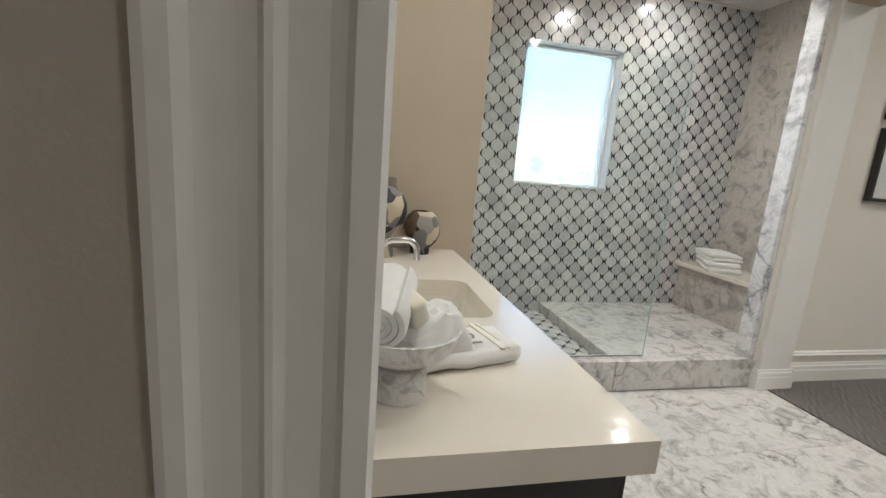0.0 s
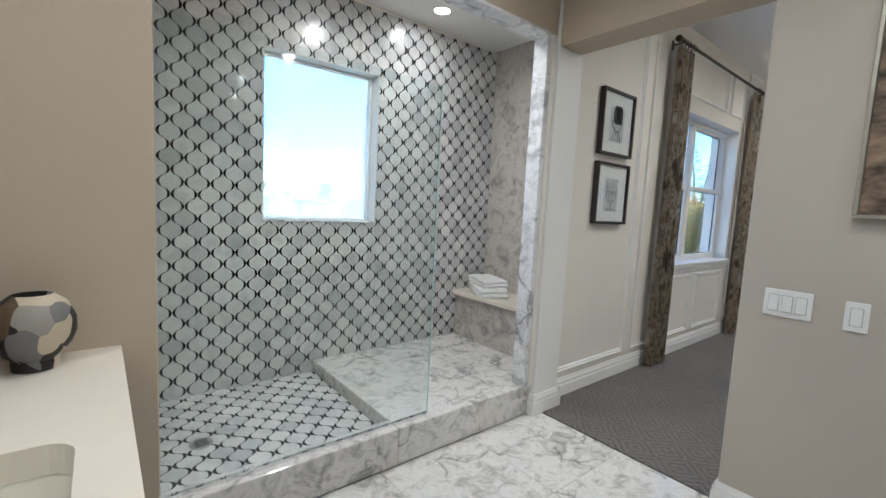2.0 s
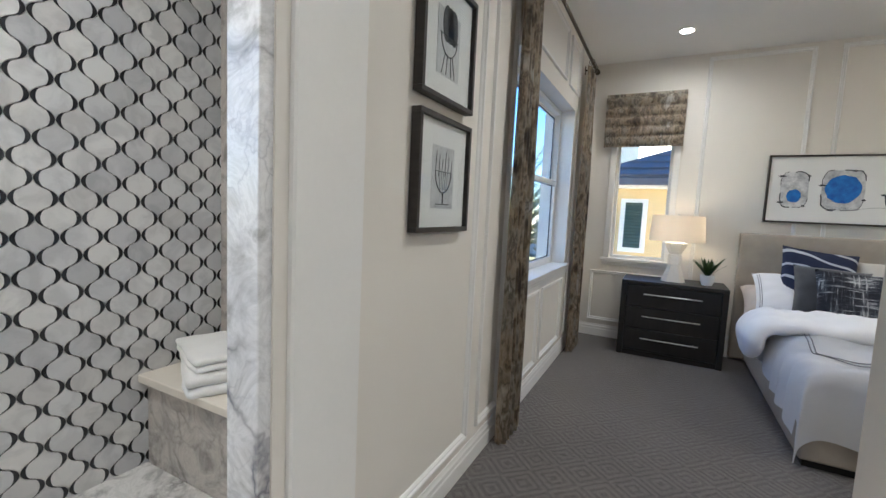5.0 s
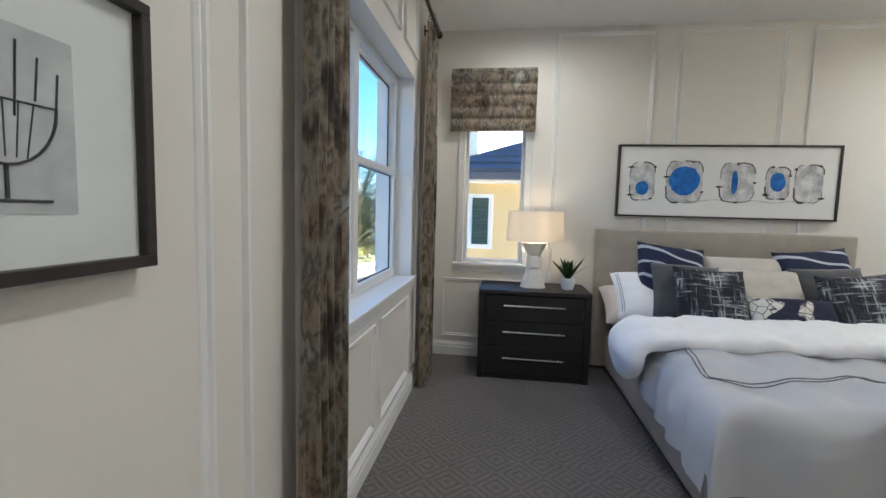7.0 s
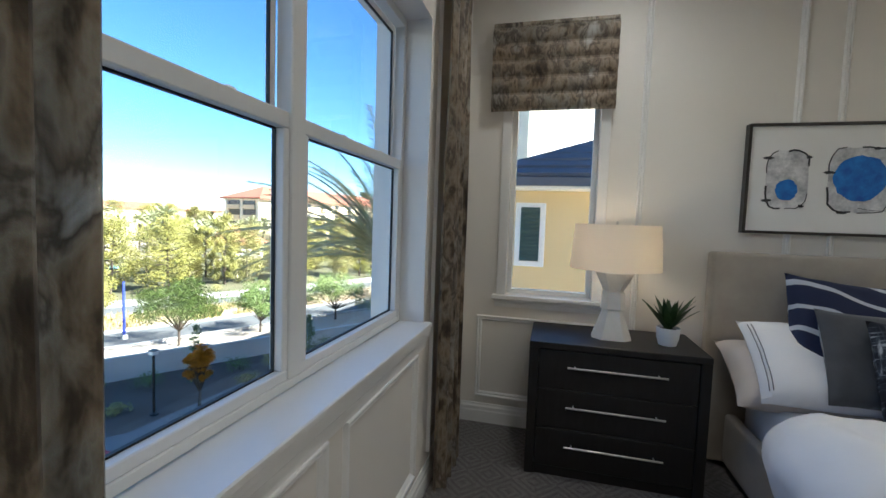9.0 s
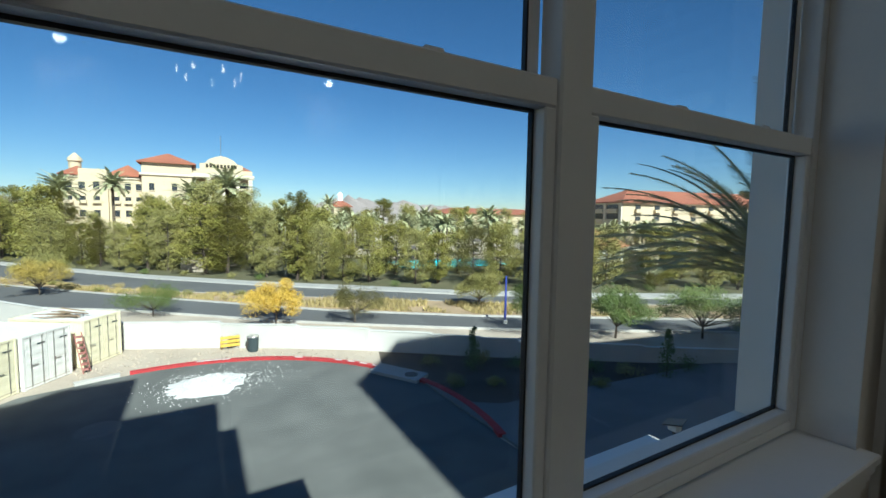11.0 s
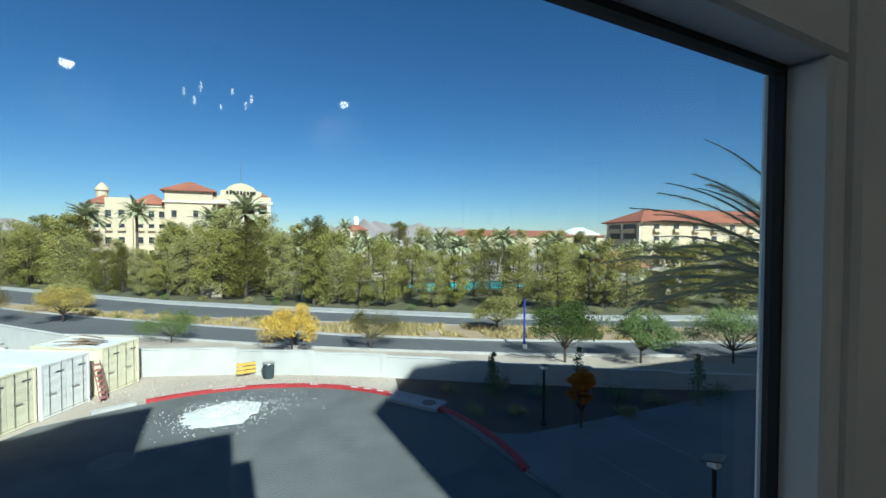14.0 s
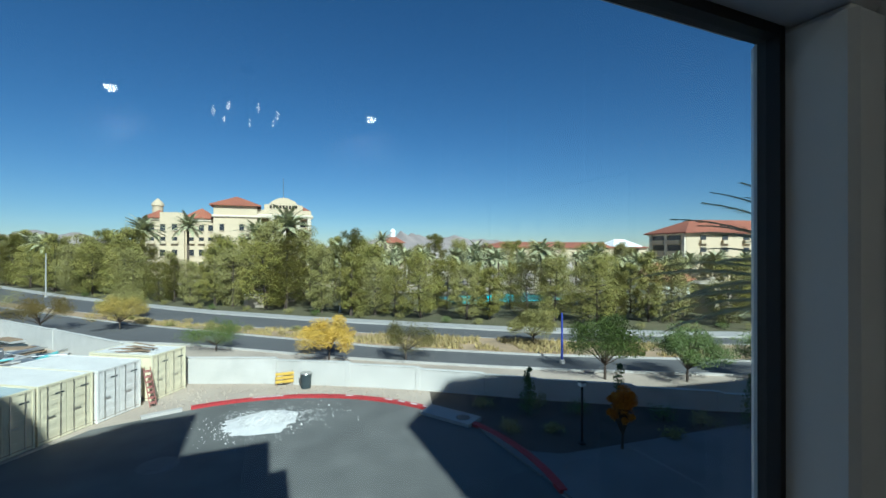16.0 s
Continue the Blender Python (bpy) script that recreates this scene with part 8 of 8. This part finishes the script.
for x in (3.8, 8.1, 12.4, 16.7, 20.6):
    hpart("column", bm_box(x - 0.55, -1.3, 0, x + 0.75, 0.2, 19.8, 0.1), STUCCO_PALE)
for row, z in enumerate((2.4, 6.6, 10.8, 15.0)):
    for x in (-28.6, -25.2, -21.8, -17.2, -14.2, -11.4):
        far_window(hotel, pose(x, 2.4 if -26 < x < -19 else 4, z), 1.5, 2.0, row % 2 == 0)
for z in (6.6, 10.8, 15.0):
    for x in (-7.5, -1.5):
        far_window(hotel, pose(x, -2, z), 1.4, 2.2)

hotel2 = thing("hotel_annexe", pose(0, 0, G), "long cream stucco hotel wing with a red clay roof", "building")


def h2(name, bm, material):
    p = part(name, bm, material)
    p.parent = hotel2
    return p


hm = pose(106.7, 80, 0, 0, 0, -12.6)
def turned(bm):
    bmesh.ops.transform(bm, matrix=hm, verts=bm.verts)
    return bm


h2("wing", turned(bm_box(0, 0, 0, 75, 14.7, 13.0)), STUCCO_CREAM)
h2("cornice", turned(bm_box(-0.4, -0.4, 12.5, 75.4, 15.1, 13.1, 0.1)), STUCCO_PALE)
h2("plinth", turned(bm_box(-0.15, -0.15, 0, 75.1, 14.8, 0.8)), STUCCO_PALE)
h2("roof", turned(hip_roof(0, 0, 75, 14.7, 13.2, 17.0, 1.2)), CLAY_TILE)
for z in (0.6, 3.9, 7.2, 10.4):
    for k in range(10):
        far_window(hotel2, hm @ pose(5.0 + k * 6.6, 0, z), 1.7, 2.0, True)
# gable-end loggias: dark boxes paint recess shade between pale piers, each with a parapet
for z in (3.9, 7.3, 10.2):
    for y in (2.0, 8.2):
        h2("loggia", turned(bm_box(-0.12, y, z + 1.0, 0.2, y + 4.6, z + 2.6)), DARK_PANE_AND_RECESS)
        h2("loggia_rail", turned(bm_box(-0.7, y - 0.3, z - 0.1, 0.0, y + 4.9, z + 1.0)), STUCCO_CREAM)
for y in (0.6, 7.2, 13.6):
    h2("column", turned(bm_box(-0.5, y - 0.5, 0, 0.1, y + 0.5, 13.0)), STUCCO_PALE)

gaz = thing("pavilion", (74.5, 61, G), "low white pavilion with a red clay hip roof", "building")
part("body", bm_box(70.5, 58, G, 79, 65, G + 2.8), TRIM_WHITE, gaz)
part("roof", hip_roof(70.5, 58, 79, 65, G + 2.9, G + 6.1, 1.0), CLAY_TILE, gaz)
PX, PY = 51.0, 42.5
gaz2 = thing("pergola", (PX, PY, G), "white garden pergola among the trees", "pergola")
for k in range(4):
    for dy in (0, 2.0):
        part("post", bm_box(PX + 1.25 * k - 0.14, PY - 0.6 * k + dy - 0.14, G, PX + 1.25 * k + 0.14, PY - 0.6 * k + dy + 0.14, G + 2.3), STUCCO_PALE, gaz2)
for dy in (0, 2.0):
    part("beam", bm_prism([(PX - 0.4, PY + 0.1 + dy), (PX + 4.1, PY - 2.06 + dy), (PX + 4.2, PY - 1.8 + dy), (PX - 0.3, PY + 0.36 + dy)], G + 2.3, G + 2.55), STUCCO_PALE, gaz2)
for k in range(7):
    x = PX - 0.2 + 0.66 * k
    part("rafter", bm_box(x, PY - 0.3 - 0.48 * (x - PX), G + 2.551, x + 0.1, PY + 2.7 - 0.48 * (x - PX), G + 2.68), STUCCO_PALE, gaz2)
house_w = thing("garden_house", (61, 41, G), "small white garden house with an arched doorway", "building")
part("body", bm_box(59, 39.5, G, 62.4, 43, G + 4.0), STUCCO_PALE, house_w)
part("roof", hip_roof(59, 39.5, 62.4, 43, G + 4.05, G + 5.0, 0.4), STUCCO_PALE, house_w)
part("doorway", bm_prism([(60.0, 0), (61.4, 0), (61.4, 1.9)] + [(60.7 + 0.7 * math.cos(a * math.pi / 10), 1.9 + 0.7 * math.sin(a * math.pi / 10)) for a in range(1, 10)] + [(60.0, 1.9)], -39.6, -39.4, Matrix(((1, 0, 0, 0), (0, 0, -1, 0), (0, 1, 0, G), (0, 0, 0, 1)))), DARK_PANE_AND_RECESS, house_w)
tower = thing("bell_tower", (62.5, 200, G), "slim white cupola on a red clay roof above the trees", "building")
part("body", bm_box(58.5, 196, G, 66.5, 204, G + 12), STUCCO_CREAM, tower)
part("roof", hip_roof(58.5, 196, 66.5, 204, G + 12, G + 15.5, 0.8), CLAY_TILE, tower)
part("cupola", bm_lathe([(1.3, G + 14.5), (1.3, G + 17), (1.6, G + 17.1), (0.9, G + 18.2), (0.1, G + 18.8)], 10, 62.5, 200), TRIM_WHITE, tower)
white_tent = thing("pavilion", (268, 262, G), "distant white peaked pavilion roof", "building")
part("roof", hip_roof(255, 255, 281, 270, G + 11.5, G + 17, 2), TRIM_WHITE, white_tent)
part("body", bm_box(255, 255, G, 281, 270, G + 11.5), STUCCO_CREAM, white_tent)
low = thing("distant_hall", (240, 260, G), "long low distant building with a red clay roof", "building")
part("body", bm_box(150, 255, G, 290, 285, G + 10.5), STUCCO_CREAM, low)
part("roof", hip_roof(150, 255, 290, 285, G + 10.6, G + 14.5, 2), CLAY_TILE, low)
pool = thing("swimming_pool", (45, 66, G), "turquoise pool glimpsed between the trees", "pool")
part("water", bm_box(33, 61, G + 0.1, 52, 72, G + 0.3, 0.1), POOL, pool)
slide = thing("pool_wall", (40, 64, G), "pale turquoise pool surround behind the trees", "pool")
part("wall", bm_box(34, 63, G, 44, 63.6, G + 1.2, 0.05), POOL, slide)
utility = thing("utility_box", (4.6, 71.5, G), "beige utility cabinet beside the far pavement", "cabinet")
part("body", bm_box(2.6, 70.6, G, 5.8, 72, G + 1.9, 0.08), DIRT, utility)
part("lid", bm_box(2.5, 70.5, G + 1.9, 5.9, 72.1, G + 2.0, 0.03), CONCRETE, utility)

# neighbour's house beside the east window
nb = thing("neighbour_house", (18, -4, G), "yellow stucco house with a slate tile roof and shuttered window", "house")
part("wall", bm_box(12.3, -9, G, 26, 2.75, 2.02), STUCCO_YELLOW, nb)
part("fascia", bm_box(11.85, -9.5, 2.02, 26.5, 3.2, 2.20, 0.01), TRIM_WHITE, nb)
part("roof", hip_roof(12.3, -9, 26, 2.75, 2.21, 5.0, 0.55), SLATE_TILE, nb, "dark slate tile roof")
for k in range(14):
    z = 2.24 + 0.19 * k
    x = 11.78 + 0.47 * k
    part("roof_course", bm_box(x, -9.4 + 0.45 * k, z, x + 0.46, 3.15 - 0.45 * k, z + 0.05), SLATE_TILE, nb)
nw = part("window", bm_box(12.255, 1.72, 0.64, 12.32, 2.26, 1.80, 0.006), TRIM_WHITE, nb, "white-trimmed shuttered window")
part("shutter", bm_box(12.24, 1.82, 0.74, 12.256, 2.16, 1.72), SHUTTER, nw)
for k in range(14):
    bm = bm_box(-0.006, -0.17, -0.022, 0.006, 0.17, 0.022)
    bmesh.ops.transform(bm, matrix=pose(12.232, 1.99, 0.775 + 0.069 * k, 0, 30, 0), verts=bm.verts)
    part("louvre", bm, SHUTTER, nw)

# roof over the rooms, then unseen blocks shaped to cast the yard's shadows
structure("roof_over_rooms", [(-1.0, -2.8, 3.23, 7.6, 2.55, 3.27)], TRIM_WHITE, "flat roof over the rooms")
structure("yard_shade_block_middle", [(2.0, -7.0, -7.0, 5.4, -2.81, 13.5)], STUCCO_CREAM, "unseen block added to shade the middle of the yard")
WEST_TOP = [(-40, -7), (1.99, -7), (1.99, 17.46), (-0.9, 17.3), (-2.0, 16.6), (-3.5, 16.3), (-3.8, 17.1), (-4.2, 17.75), (-5.0, 18.2), (-5.8, 18.4), (-6.6, 18.25), (-7.2, 17.7), (-7.5, 16.9), (-7.6, 15.0), (-40, 15.0)]
tagged(part("yard_shade_block_west", bm_prism(WEST_TOP, 2.81, 9.0, mped), STUCCO_CREAM), "unseen block with an arched top, added to shade the containers and yard", "", "", "structure")
structure("yard_shade_block_step", [(5.41, -5.5, -7.0, 6.0, -2.81, 11.2)], STUCCO_CREAM, "unseen lower step added to shade the yard")
# unseen gabled block, added only to put the bank in shade
tagged(part("bank_shade_block", bm_prism([(12.4, -7), (60, -7), (60, 15.0), (35, 17.0), (27, 18.0), (15.4, 22.0), (11.55, 18.3), (11.55, 14.2), (12.4, 14.2)], 9.6, 22.0, mped), STUCCO_YELLOW), "unseen gabled block added to shade the bank", "", "", "structure")

structure("lower_storeys", [(-1.05, -2.8, G - 0.002, 7.55, 2.50, -0.302)], STUCCO_YELLOW, "plain stucco walls of the storeys below the rooms")
pale_block = thing("apartment_block", pose(104, 4, G, 0, 0, 42), "tall pale sunlit stucco building behind the neighbouring roof", "building")
for nm, b in (("wall", (-14, -16, 0, 14, 16, 36)), ("parapet", (-14.3, -16.3, 36, 14.3, 16.3, 37)), ("base_course", (-14.2, -16.2, 0, 14.2, 16.2, 1.5))):
    part(nm, bm_box(*b, 0.05), WHITE_STUCCO).parent = pale_block

# mountains: a far ridge line
def ridge(name, x0, x1, y, top, seed, label):
    def f(u, v):
        x = x0 + (x1 - x0) * u
        h = top * (0.25 + 0.75 * math.sin(math.pi * u) ** 0.8) * (0.72 + 0.42 * noise.noise(Vector((u * 5, seed, 0))) + 0.16 * noise.noise(Vector((u * 17, seed, 3))))
        d = abs(2 * v - 1)
        return Vector((x, y + (v - 0.5) * 500 + 40 * noise.noise(Vector((u * 9, v * 4, seed))), G - 2 + max(0, (h + 9) * (1 - d) * (1 + 0.25 * noise.noise(Vector((u * 30, v * 6, seed)))))))
    tagged(part(name, bm_grid(120, 12, f), MOUNTAIN, None, "", True), label, "", "", "structure")


ridge("backdrop_ridge", 250, 950, 1500, 78, 2, "hazy far desert mountains")
ridge("backdrop_ridge_west", -1900, -330, 1500, 88, 5, "hazy far desert hills")
ridge("backdrop_ridge_low", -500, 2400, 2200, 40, 8, "low hazy ridge on the horizon")
